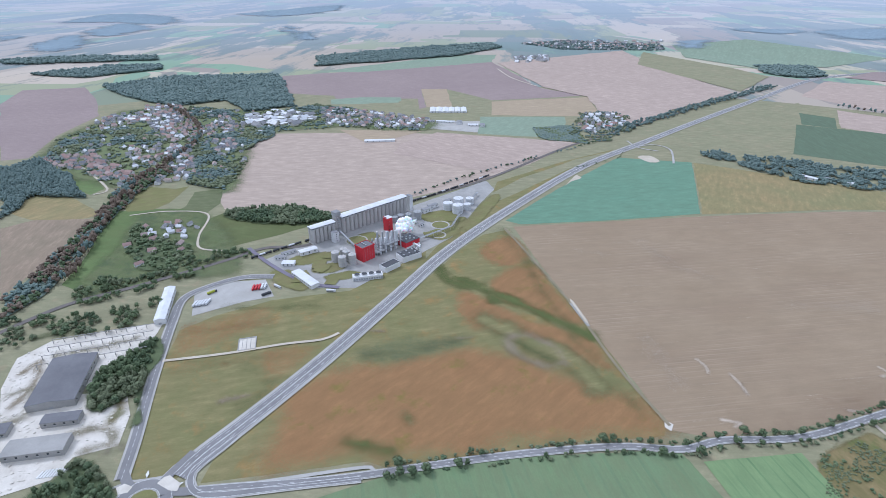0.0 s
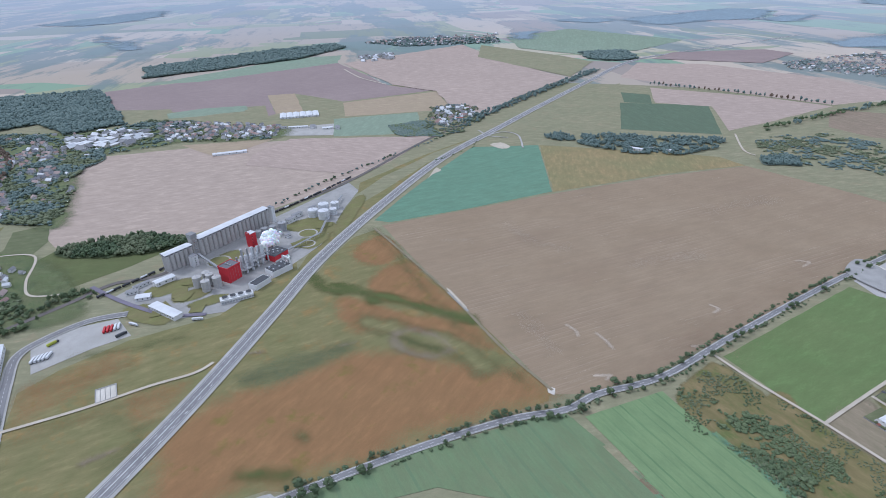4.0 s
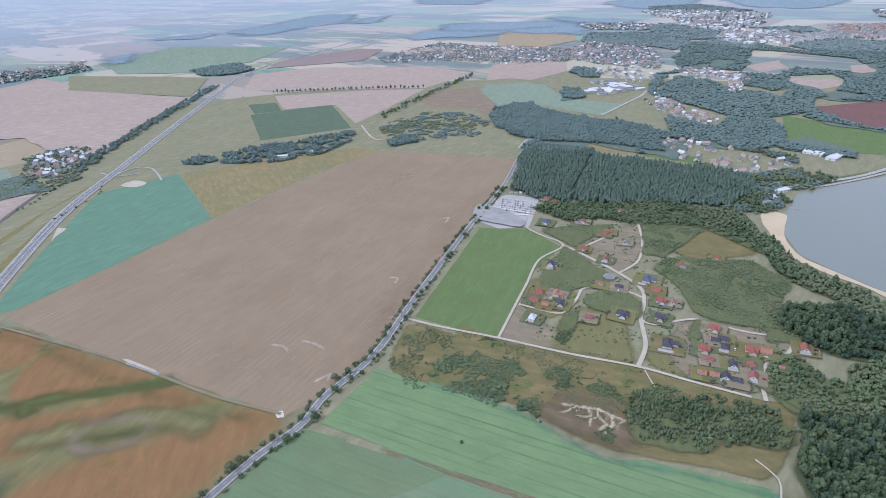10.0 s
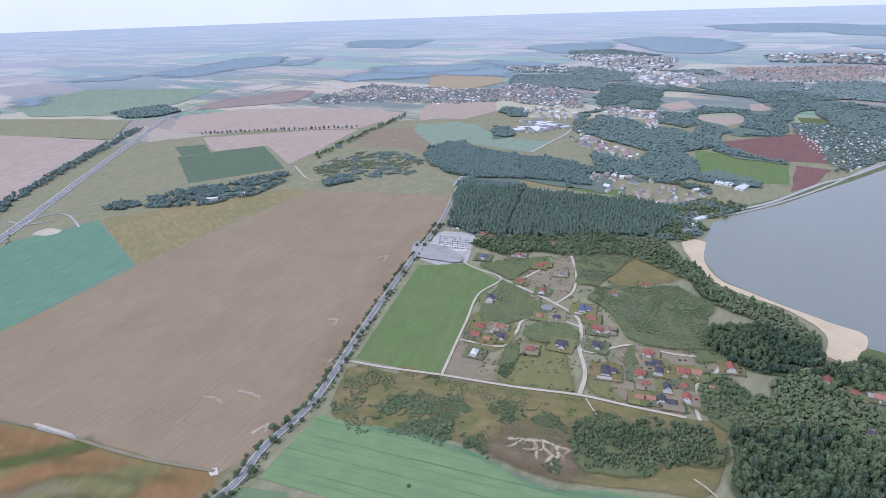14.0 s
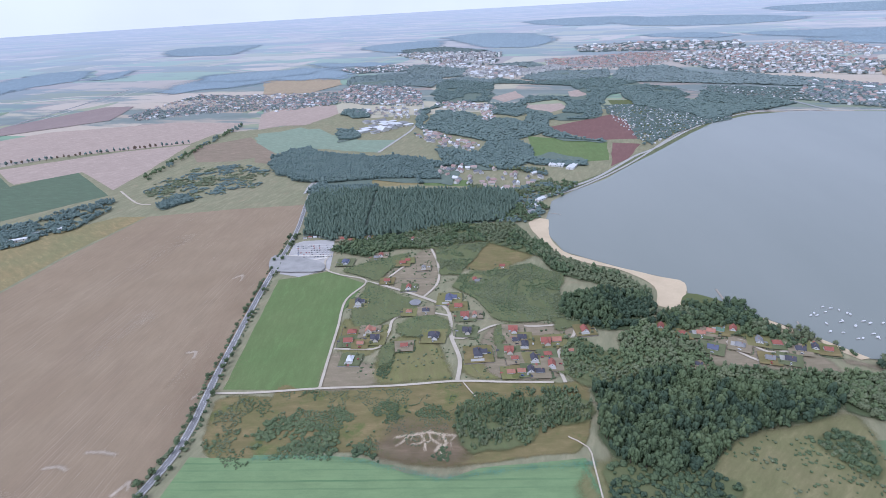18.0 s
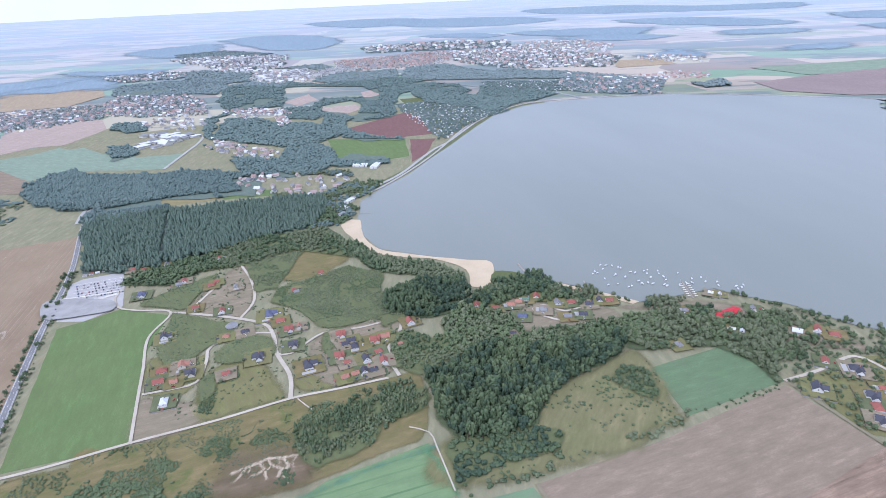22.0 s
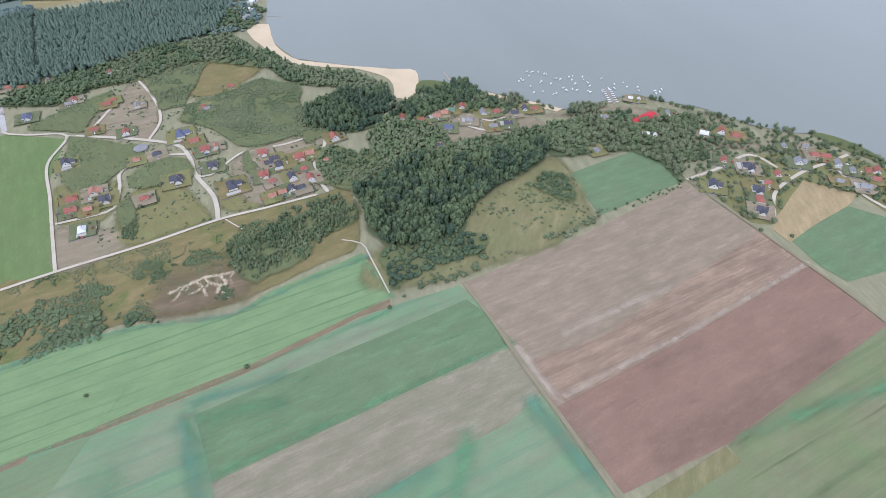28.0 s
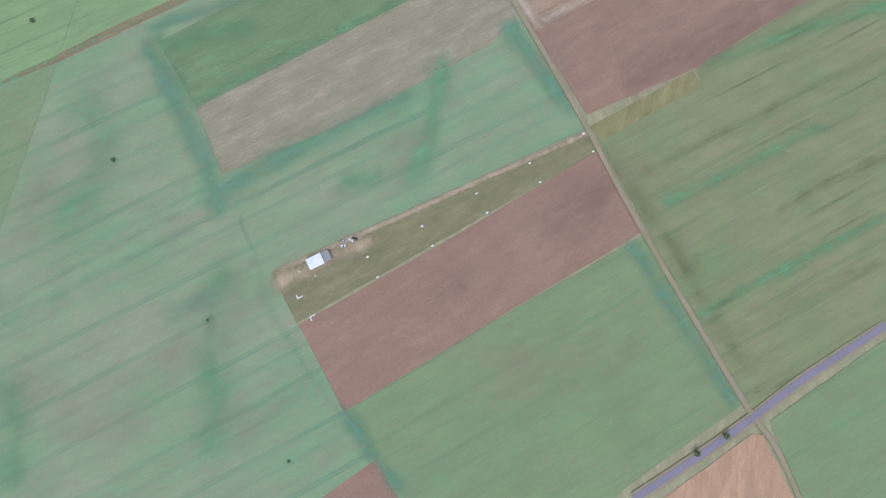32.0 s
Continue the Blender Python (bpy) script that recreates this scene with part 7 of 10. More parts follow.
GREEN_LOTS = [[(-22, 727), (7, 815), (26, 794), (78, 735), (70, 703), (40, 691), (10, 673), (-11, 662)], [(42, 670), (81, 686), (115, 664), (109, 625), (94, 614), (67, 629), (40, 643)], [(-34, 877), (39, 904), (91, 910), (46, 844), (26, 819), (-14, 851)], [(189, 807), (267, 720), (272, 632), (233, 625), (184, 647), (167, 716), (142, 767)], [(218, 510), (283, 568), (288, 546), (256, 479)], [(13, 617), (33, 627), (24, 584), (9, 578)], [(179, 633), (209, 627), (181, 599), (160, 584)]]

# ---- woods, space by space ----
NORTH_HOMES = [(-11, 749, "d", 14), (-24, 668, "r", 13), (-30, 647, "r", 13), (0, 664, "o", 14), (7, 643, "d", 14), (-14, 636, "o", 9), (-29, 603, "w", 12), (44, 615, "r", 10), (87, 628, "d", 18), (135, 571, "d", 20), (134, 627, "d", 14), (87, 698, "d", 11), (128, 723, "b", 20), (137, 697, "r", 12), (140, 668, "r", 14), (155, 667, "o", 8), (62, 701, "o", 9), (40, 811, "r", 10), (72, 778, "r", 11), (196, 613, "r", 14), (202, 592, "d", 12), (201, 576, "d", 12), (176, 568, "r", 14), (178, 549, "r", 9)]
CLOSE_HOMES = [(202, 543, "d", 12), (229, 574, "r", 15), (222, 547, "r", 10), (219, 526, "r", 12), (165, 523, "o", 10), (178, 522, "o", 10), (190, 521, "d", 11), (200, 516, "d", 11), (244, 574, "o", 13), (290, 587, "r", 13), (253, 546, "o", 6), (192, 588, "d", 10), (182, 774, "r", 10), (74, 872, "r", 11), (30, 908, "g", 9), (107, 842, "g", 9), (392, 567, "r", 11), (410, 544, "r", 10), (433, 539, "o", 11), (448, 539, "o", 11), (479, 536, "r", 12), (461, 538, "n", 10), (510, 493, "r", 12), (527, 475, "d", 12)]
SHORE_HOMES = [(547, 473, "d", 11), (558, 465, "r", 10), (427, 505, "b", 13), (463, 501, "g", 12), (492, 503, "g", 12), (479, 468, "g", 11), (500, 460, "d", 12), (390, 479, "d", 8), (546, 337, "g", 10), (632, 319, "w", 7), (637, 309, "w", 7), (694, 269, "w", 12), (720, 257, "r", 12), (724, 238, "r", 13), (657, 217, "r", 11), (669, 189, "d", 17), (598, 197, "d", 16), (633, 158, "d", 15), (618, 146, "r", 13), (599, 135, "d", 14), (683, 157, "r", 11), (656, 157, "r", 9), (729, 153, "g", 14), (763, 147, "r", 12)]
EAST_HOMES = [(767, 119, "g", 12), (730, 101, "g", 9), (765, 100, "g", 10), (743, 76, "g", 13), (781, 87, "r", 11), (770, 137, "r", 12), (702, 333, "g", 9), (694, 393, "w", 7), (701, 383, "w", 6), (622, 383, "g", 9), (751, 183, "g", 9), (773, 165, "g", 8), (790, 80, "r", 11), (769, 74, "r", 10), (-26, 905, "b", 15), (39, 916, "r", 11), (84, 879, "r", 9), (239, 808, "r", 9), (107, 974, "r", 8), (-29, 1018, "r", 10), (-14, 1005, "r", 8), (23, 1006, "g", 9), (184, 767, "g", 8)]
HOMES = NORTH_HOMES + CLOSE_HOMES + SHORE_HOMES + EAST_HOMES
for hx, hy, hc, hw_ in HOMES:
    CLEAR.append((hx, hy, 0.62 * hw_ + 3.5))
for line, r in ((R_MID, 5.5), (R_EAST, 5), (R_LOOP, 5), (R_LEFT, 5), (R_MAIN, 5), (R_INNER, 4.5), (R_B1, 4), (R_B2, 4), (R_R1, 5), (R_R2, 5), (R_R3, 5), (R_MAR, 5), (R_FCOR, 3.5), (R_WEST, 9)):
    for x, y in smooth_line(line, 5.0):
        CLEAR.append((x, y, r))
for x, y in smooth_line(R_RAIL + R_RAIL2[:3], 9.0):
    CLEAR.append((x, y, 8.0))
for x, y in smooth_line(R_RIDE, 3.0):
    CLEAR.append((x, y, 4.5))
wood("pine_wood", W_PINE, 5.0, [LEAF_PINE], 13, 8.0, "pine", 1, "dense dark pine wood in a straight-edged block", 0.97)
wood("broadleaf_wood", W_DECID, 5.4, [LEAF, LEAF_DEEP, LEAF_DEEP, LEAF, LEAF_BRIGHT], 14, 8.6, "broad", 0, "dense mixed green broadleaf wood", 1.0, "wood", 0.48)
wood("young_wood", W_UPPER, 5.0, [LEAF, LEAF_GREY, LEAF_BRIGHT], 8, 6.0, "broad", 1, "mixed green wood below the lakeside houses", 0.9, "wood", 0.45)
wood("low_wood", W_LOWEDGE, 4.6, [LEAF, LEAF_DEEP], 5.5, 5.5, "bush", 0, "low dense dark bushes at the foot of a wood", 0.85, "bushes", 0.45, 0.12)
wood("young_wood", W_BETWEEN, 4.4, [LEAF_GREY, LEAF_BRIGHT, LEAF], 6, 4.8, "broad", 1, "young light green wood above tall trees", 0.85, "wood", 0.4, 0.1)
wood("broadleaf_wood", W_DECID2, 5.6, [LEAF, LEAF_DEEP], 12, 8, "broad", 0, "dark round-crowned grove near the beach")
wood("shore_wood", W_SHORE, 5.5, [LEAF, LEAF_GREY], 9, 7, "broad", 1, "green shore wood behind the beach")
wood("shore_wood", W_SHORE2, 7.0, [LEAF, LEAF_BRIGHT], 9, 7.5, "broad", 0, "shore trees by the lakeside cabins", 0.95)
wood("shore_wood", W_SHORE3, 7.0, [LEAF, LEAF_BRIGHT, LEAF_GREY], 9, 8, "broad", 0, "dense green trees between lake and fields", 0.85)
wood("young_wood", W_SCRUB28, 3.6, [LEAF, LEAF_GREY, LEAF_BRIGHT], 6, 3.6, "pine", 1, "young green wood beside a crop field", 0.9, "wood", 0.45, 0.16)
wood("bushes", W_SCRUBL, 2.4, [LEAF_BRIGHT, LEAF_GREY, LEAF_BRIGHT], 2.0, 2.8, "bush", 1, "spreading green bushes on dry grass", 0.75, "bushes", 0.5, 0.45)
grove("bushes", along(HEDGE_S, 0.7, 8.0, 0.8), [LEAF_BRIGHT, LEAF, LEAF_BRIGHT], 2.8, 4.0, "bush", 1, "dense green bushes along a field edge", "bushes")
wood("young_wood", W_YOUNG, 2.7, [LEAF_GREY, LEAF_GREY, LEAF_BRIGHT], 3.2, 2.7, "broad", 2, "young grey-green plantation", 0.9, "wood", 0.45, 0.2)
wood("dark_wood", W_BACKDARK, 4.8, [LEAF_GREY, LEAF_BRIGHT, LEAF], 6.5, 5.8, "broad", 1, "green belt of trees behind the village", 0.85, "wood", 0.5, 0.1)
wood("far_wood", W_A, 8.5, [LEAF_HAZED, LEAF], 11, 11, "broad", 1, "broad dark wood beyond the pine block")
wood("far_wood", W_H6, 17, [LEAF_HAZED], 10, 26, "broad", 2, "trees along the river and gardens", 0.78)
wood("village_trees", W_H8, 8, [LEAF_HAZED, LEAF], 7, 9, "broad", 1, "trees among houses near the dam", 0.6, "trees")
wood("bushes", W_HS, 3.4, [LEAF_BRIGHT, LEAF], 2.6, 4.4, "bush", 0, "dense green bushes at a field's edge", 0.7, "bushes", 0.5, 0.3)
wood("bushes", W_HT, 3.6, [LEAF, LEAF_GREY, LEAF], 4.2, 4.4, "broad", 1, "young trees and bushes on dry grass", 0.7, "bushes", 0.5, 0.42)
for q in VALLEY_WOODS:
    wood("far_wood", q, 9, [LEAF_HAZED], 8.5, 12, "broad", 2, "dark wooded valley between suburbs and fields", 0.9, "wood", 0.42, 0.06)
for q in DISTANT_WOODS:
    wood("far_wood", q, 16, [LEAF_HAZED_DISTANT], 9, 20, "broad", 2, "haze-tinted wood near the town", 0.85)
# the farthest woods are flat sheets with haze in their colour
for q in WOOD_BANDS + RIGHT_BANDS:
    soft_plot("far_wood", HAZED_CANOPY, q, "long haze-tinted wood on the far plain", "wood", 75, 0, 0.9, 1.1)
wood("far_wood", W_G, 12, [LEAF_HAZED], 10, 14, "broad", 2, "dark grove beside a suburb")
wood("far_wood", W_H, 11, [LEAF_HAZED], 9, 13, "broad", 2, "dark grove at the field edge", 0.8)
wood("far_wood", W_I, 9, [LEAF_HAZED], 9, 11, "broad", 2, "dark grove in a green meadow")
wood("far_wood", W_J, 10, [LEAF_HAZED, LEAF_GREY], 9, 11, "broad", 1, "trees among suburban houses", 0.7)
wood("far_wood", W_L, 7, [LEAF_HAZED, LEAF], 8, 9, "broad", 1, "trees behind the bathing beach", 0.75)
wood("garden_trees", W_GARD, 13, [LEAF_HAZED], 5, 9, "broad", 2, "small trees of the allotment gardens", 0.7, "trees")
wood("garden_trees", W_GARD2, 20, [LEAF_HAZED], 5, 12, "broad", 2, "small trees of the far allotments", 0.7, "trees")
wood("village_trees", V_S1, 26, [LEAF_HAZED_DISTANT], 6, 11, "broad", 2, "garden trees of a suburb", 0.4, "trees")
wood("village_trees", V_S2, 26, [LEAF_HAZED_DISTANT], 6, 11, "broad", 2, "garden trees of a suburb", 0.45, "trees")
wood("village_trees", V_S3, 18, [LEAF_HAZED], 8, 11, "broad", 2, "garden trees of a suburb", 0.6, "trees")
wood("farm_trees", [(-1450, 1149), (-1437, 1259), (-1353, 1282), (-1211, 1147), (-1149, 1026), (-1172, 960), (-1267, 965)], 9, [LEAF_HAZED, LEAF_GREY], 6, 7, "broad", 2, "trees round a farm by the railway", 0.6, "trees", 0.4, 0.4)
wood("nursery_trees", NURSERY, 9, [LEAF_BRIGHT, LEAF_HAZED], 4, 7, "bush", 2, "green nursery plantation", 0.8, "trees")
wood("far_wood", W_VIL0, 13, [LEAF_HAZED], 14, 17, "broad", 2, "broad dark wood behind the village")
wood("tree_belt", W_BELT0, 6.0, [LEAF, LEAF_GREY], 10, 9, "broad", 1, "dark belt of trees at a field's edge")
wood("tree_belt", W_RAILL, 8, [LEAF_BROWN, LEAF, LEAF_BROWN, LEAF_HAZED], 10, 10, "broad", 1, "browned and green tree belt along the stream", 0.9)
wood("yard_trees", W_YARD, 6, [LEAF, LEAF_GREY], 9, 8, "broad", 0, "green trees overgrowing a works yard", 0.85)
wood("roadside_trees", W_BOTLEFT, 6.5, [LEAF, LEAF_GREY], 8, 7.5, "broad", 0, "green trees beside the roundabout", 0.8)
wood("far_wood", W_L0, 9, [LEAF_HAZED, LEAF], 12, 11, "broad", 1, "dark wood at the village edge")
wood("far_wood", W_T1, 20, [LEAF_HAZED], 15, 26, "broad", 2, "long dark wood on the far plain")
wood("far_wood", W_T2, 20, [LEAF_HAZED], 15, 26, "broad", 2, "long dark wood strip")
wood("far_wood", W_T3, 20, [LEAF_HAZED], 15, 26, "broad", 2, "thin dark wood strip on the far plain")
wood("far_wood", W_T4, 14, [LEAF_HAZED], 13, 18, "broad", 2, "dark copse beside the highway")
wood("tree_belt", W_T5, 8, [LEAF_HAZED], 9, 9, "broad", 1, "broken dark groves before an orchard", 0.75, "wood", 0.4, 0.42)
wood("copse", W_T6, 8, [LEAF_HAZED], 9, 10, "broad", 1, "dark copse at a farm track")
wood("far_wood", W_T7, 10, [LEAF_HAZED, LEAF], 12, 12, "broad", 1, "wide dark wood beside the road")
wood("bushes", W_SCRUB6, 9, [LEAF_HAZED, LEAF_GREY], 5, 9, "bush", 1, "scattered bushes on dry rough land", 0.6, "bushes", 0.45, 0.45)
wood("tree_belt", W_CARP, 7, [LEAF, LEAF_BRIGHT], 8, 7.5, "broad", 1, "green trees behind the car park", 0.8)
wood("bushes", [(-190, 490), (-189, 564), (-174, 567), (-122, 547), (-126, 498), (-132, 449), (-161, 443)], 2.6, [LEAF_GREY, LEAF_BRIGHT, LEAF], 1.9, 2.4, "bush", 1, "loose bushes on brown scrub beside the road", 0.7, "bushes", 0.5, 0.42)
THICKETS = [[(-97, 538), (-87, 556), (-73, 552), (-72, 527), (-89, 515), (-97, 521)], [(-18, 469), (-6, 502), (10, 514), (24, 503), (20, 473), (1, 470), (-7, 452)], [(42, 415), (64, 426), (69, 418), (61, 399)], [(2, 561), (13, 604), (34, 600), (20, 564), (9, 550)], [(90, 477), (113, 497), (142, 489), (115, 468), (96, 467)], [(28, 495), (51, 497), (76, 482), (77, 467), (56, 473), (30, 479)], [(-52, 512), (-33, 510), (-25, 491), (-45, 489)]]
for q in THICKETS:
    wood("bushes", q, 2.1, [LEAF_BRIGHT, LEAF_BRIGHT, LEAF], 2.4, 2.6, "bush", 1, "thicket of green bushes on brown scrubland", 0.75, "bushes", 0.5, 0.3)
wood("bushes", SCRUB_LAND, 2.4, [LEAF_GREY, LEAF_BRIGHT, LEAF_GREY], 1.3, 1.9, "bush", 2, "scattered low bushes on scrubland", 0.7, "bushes", 0.5, 0.5)
wood("bushes", DRY_SLOPE, 4.5, [LEAF_GREY, LEAF, LEAF_BRIGHT], 2.2, 3.0, "bush", 0, "scattered bushes on a dry slope", 0.5, "bushes", 0.5, 0.6)
wood("hedge", SLOPE_HEDGE, 5.0, [LEAF, LEAF_GREY], 5.5, 6.0, "broad", 0, "dense dark thicket on a slope", 0.9, "hedge")
for lot in GREEN_LOTS:
    wood("young_wood", lot, 2.5, [LEAF_GREY, LEAF_BRIGHT, LEAF], 2.6, 2.7, "bush", 2, "young green thicket on an unbuilt plot", 0.85, "thicket", 0.5, 0.08)
for line_, num_, tall_ in ((BUSH_A, 1.5, 4.5), (BUSH_B, 1.6, 4.0), (BUSH_C, 1.8, 4.0), (BUSH_D, 4.0, 2.5)):
    grove("bushes", along(line_, num_, 5.0, 0.8), [LEAF, LEAF_GREY], tall_, tall_ * 1.1, "bush", 0, "dark bushes in a loose row on dry grass", "bushes")
SETTLED = [(-60, 560), (-45, 690), (-25, 770), (20, 830), (-55, 900), (-40, 960), (60, 1000), (150, 950), (180, 830), (300, 640), (380, 595), (300, 560), (235, 520), (215, 495), (100, 528)]
wood("garden_shrubs", SETTLED, 5.5, [LEAF_GREY, LEAF_BRIGHT, LEAF], 2.2, 3.0, "bush", 2, "scattered garden shrubs between houses", 0.6, "shrubs", 0.5, 0.55)
SHORE_VILLAGE = [(585, 225), (640, 260), (700, 310), (742, 282), (790, 195), (835, 120), (810, 60), (720, 30), (700, 130), (640, 130), (600, 110), (575, 140)]
wood("garden_trees", SHORE_VILLAGE, 7.5, [LEAF, LEAF_GREY, LEAF_BRIGHT], 5.0, 5.5, "broad", 0, "garden trees of the lakeside village", 0.75, "trees")
wood("shore_wood", [(590, 240), (640, 330), (700, 330), (740, 300), (700, 250), (640, 235)], 6.5, [LEAF, LEAF_GREY], 7, 7, "broad", 0, "green trees behind the shore camp", 0.6)
grove("shore_trees", along([(712, 392), (735, 330), (752, 280), (782, 215), (812, 170)], 6, 3, 0.7), [LEAF, LEAF_GREY], 7, 7, "broad", 0, "line of trees along the shore", "trees")
grove("shore_trees", along([(535, 545), (560, 495), (600, 425), (660, 405)], 7, 4, 0.6), [LEAF, LEAF_GREY], 7, 7, "broad", 0, "trees between cabins and the water", "trees")
SHORE_CLUMPS = [[(427, 586), (455, 615), (500, 598), (517, 576), (532, 540), (498, 529), (465, 556)], [(488, 583), (518, 608), (534, 595), (535, 569), (520, 545), (495, 565)], [(541, 517), (565, 511), (561, 482), (531, 489)], [(591, 437), (626, 434), (642, 408), (611, 395), (582, 414)], [(628, 375), (661, 376), (650, 358), (628, 361)], [(501, 531), (539, 527), (541, 499), (515, 497)], [(372, 582), (419, 597), (428, 579), (398, 554)]]
for q in SHORE_CLUMPS:
    wood("shore_trees", q, 5.5, [LEAF, LEAF_DEEP, LEAF_GREY], 9, 7, "broad", 0, "clump of dark trees beside the lakeside houses", 0.75, "trees", 0.45)
HEADLAND = [(2353, 858), (2480, 830), (2655, 723), (2768, 627), (2519, 560), (2368, 751)]
plot("headland_meadow", GREEN_FAR, HEADLAND, "green headland at the far shore", "meadow", 4, True, 1.1)
wood("headland_trees", HEADLAND, 14, [LEAF_HAZED_DISTANT], 7, 13, "broad", 2, "haze-tinted trees on a headland of the lake", 0.7, "trees", 0.4, 0.3)
grove("tree_row", along([(-1155, 2015), (-862, 2075), (-553, 2109)], 17, 2), [LEAF_BROWN, LEAF_HAZED], 13, 10, "broad", 1, "long row of browned trees between fields", "trees")
grove("tree_belt", along([(-989, 354), (-1032, 466), (-1074, 611), (-1135, 890), (-1200, 1121)], 11, 3, 0.7), [LEAF, LEAF_HAZED], 6, 7, "broad", 1, "thin hedge along the railway", "trees")
grove("tree_belt", along([(-1200, 1121), (-1235, 1155), (-1356, 1570), (-1498, 2140)], 3, 20), [LEAF_HAZED], 10, 10, "broad", 1, "dense tree belt along the railway", "trees")
grove("tree_belt", along([(-576, 1652), (-520, 1934), (-405, 2381)], 8, 12), [LEAF_HAZED, LEAF], 11, 11, "broad", 1, "tree belt between fields", "trees")
grove("hedge", along([(-1088, 1031), (-1020, 940), (-1000, 800)], 14, 3, 0.6), [LEAF], 4, 5, "bush", 1, "thin hedge", "hedge")
wood("village_trees", V_VIL0, 11, [LEAF_HAZED, LEAF_GREY], 5.5, 8, "broad", 2, "garden trees of the old village", 0.5, "trees", 0.45, 0.6)
for q in OLD_GROVES:
    wood("village_grove", q, 8, [LEAF_HAZED, LEAF_GREY], 8, 9, "broad", 2, "green grove among the gardens of a village", 0.8, "wood", 0.4, 0.15)
grove("tree_row", along(BROWN_ROW, 5, 6, 0.85), [LEAF_BROWN, LEAF_BROWN, LEAF_HAZED], 15, 9, "broad", 1, "tall row of browned trees through a village", "trees")
wood("village_trees", HAMLET_TREES, 8, [LEAF, LEAF_GREY, LEAF_BRIGHT], 7, 8, "broad", 1, "garden trees round a hamlet", 0.8, "trees", 0.45, 0.2)
for q in RAIL_TREES:
    wood("tree_belt", q, 6.5, [LEAF, LEAF_GREY, LEAF_BRIGHT], 7, 7.5, "broad", 0, "uneven green trees along the railway", 0.76, "trees", 0.5, 0.28)
wood("village_trees", V_T6, 40, [LEAF_HAZED_DISTANT], 7, 12, "broad", 2, "garden trees of a long village", 0.4, "trees", 0.4, 0.45)
wood("village_trees", V_FAR0, 30, [LEAF_HAZED], 9, 18, "broad", 2, "garden trees of a far village", 0.5, "trees")

for side in (-8.0, 8.0):
    grove("roadside_bushes", along(LOCAL[3:13], 3.6, 2.2, 0.6, side), [LEAF, LEAF_GREY], 3.2, 4.6, "bush", 1, "uneven green bushes along the road verge", "bushes", False, 0.5)
# single trees
ROAD_TREE = tree_model("roadside_tree", LEAF, "broad", "leafy green tree on the verge of a road", "tree")
ROAD_TREE["group"] = "trees along the road"
for side in (-6.5, 6.5):
    for x, y in along(LOCAL[3:13], 12, 2.2, 0.5, side):
        put(ROAD_TREE, x, y, rnd.uniform(4.5, 11), rnd.uniform(1.0, 1.5))
for x, y in ((117, -221), (91, -215)):
    put(ROAD_TREE, x, y, 6.5, 1.2)
retire(ROAD_TREE)
LONE = tree_model("bush", LEAF, "bush", "dark round bush standing in open farmland", "bush")
for x, y, h in ((36, 319, 5), (-83, 379, 4), (-103, 247, 3.5), (-124, 102, 2.5), (-143, -18, 2.5), (369, 266, 4), (391, 257, 4), (469, 246, 4), (568, 118, 5), (586, 91, 5),
                (433, 257, 3.5), (410, 263, 4), (491, 236, 3.5), (532, 230, 3.5), (555, 225, 4), (589, 223, 4), (175, 293, 5), (195, 296, 4), (197, 309, 4)):
    put(LONE, x, y, h, 1.25)
retire(LONE)
GARDEN = tree_model("garden_tree", LEAF_GREY, "broad", "small green garden tree beside houses", "tree")
GARDEN["group"] = "garden trees"
for hx, hy, hc, hw_ in HOMES:
    for _ in range(2):
        a, r = rnd.uniform(0, 6.28), hw_ * 0.7 + rnd.uniform(2, 8)
        x, y = hx + r * math.cos(a), hy + r * math.sin(a)
        if not any((x - b) ** 2 + (y - c) ** 2 < q * q for b, c, q in CLEAR):
            put(GARDEN, x, y, rnd.uniform(3, 6.5), rnd.uniform(0.8, 1.2))
retire(GARDEN)

# ---- building kit ----
TILE_RED = plain_material("red_roof_tiles", (0.34, 0.125, 0.095), (0.27, 0.10, 0.08), 2, 0.8, 0, 0.4)
TILE_ORANGE = plain_material("orange_roof_tiles", (0.42, 0.205, 0.145), (0.34, 0.165, 0.12), 2, 0.8, 0, 0.4)
TILE_DARK = plain_material("dark_slate_roof", (0.085, 0.085, 0.105), (0.06, 0.06, 0.075), 2, 0.65, 0, 0.4)
TILE_BLUE = plain_material("blue_grey_roof", (0.12, 0.135, 0.21), (0.09, 0.10, 0.16), 2, 0.6, 0, 0.4)
TILE_GREY = plain_material("grey_roof_sheet", (0.27, 0.27, 0.275), (0.20, 0.20, 0.205), 2, 0.7, 0, 0.4)
TILE_GREEN = plain_material("green_roof_sheet", (0.13, 0.22, 0.15), (0.10, 0.17, 0.12), 2, 0.7, 0, 0.4)
TILE_WHITE = plain_material("white_roof_sheet", (0.68, 0.69, 0.70), (0.55, 0.56, 0.57), 2, 0.6, 0, 0.3)
PLASTER = plain_material("cream_plaster", (0.62, 0.585, 0.515), (0.52, 0.485, 0.42), 3, 0.9)
PLASTER_WHITE = plain_material("white_plaster", (0.72, 0.715, 0.70), (0.60, 0.595, 0.575), 3, 0.9)
BRICK = plain_material("weathered_brick_wall", (0.38, 0.22, 0.17), (0.30, 0.18, 0.14), 1, 0.9)
GLASS = plain_material("dark_window_glass", (0.05, 0.06, 0.07), (0.04, 0.045, 0.05), 2, 0.12, 0, 0.0, 0.6)
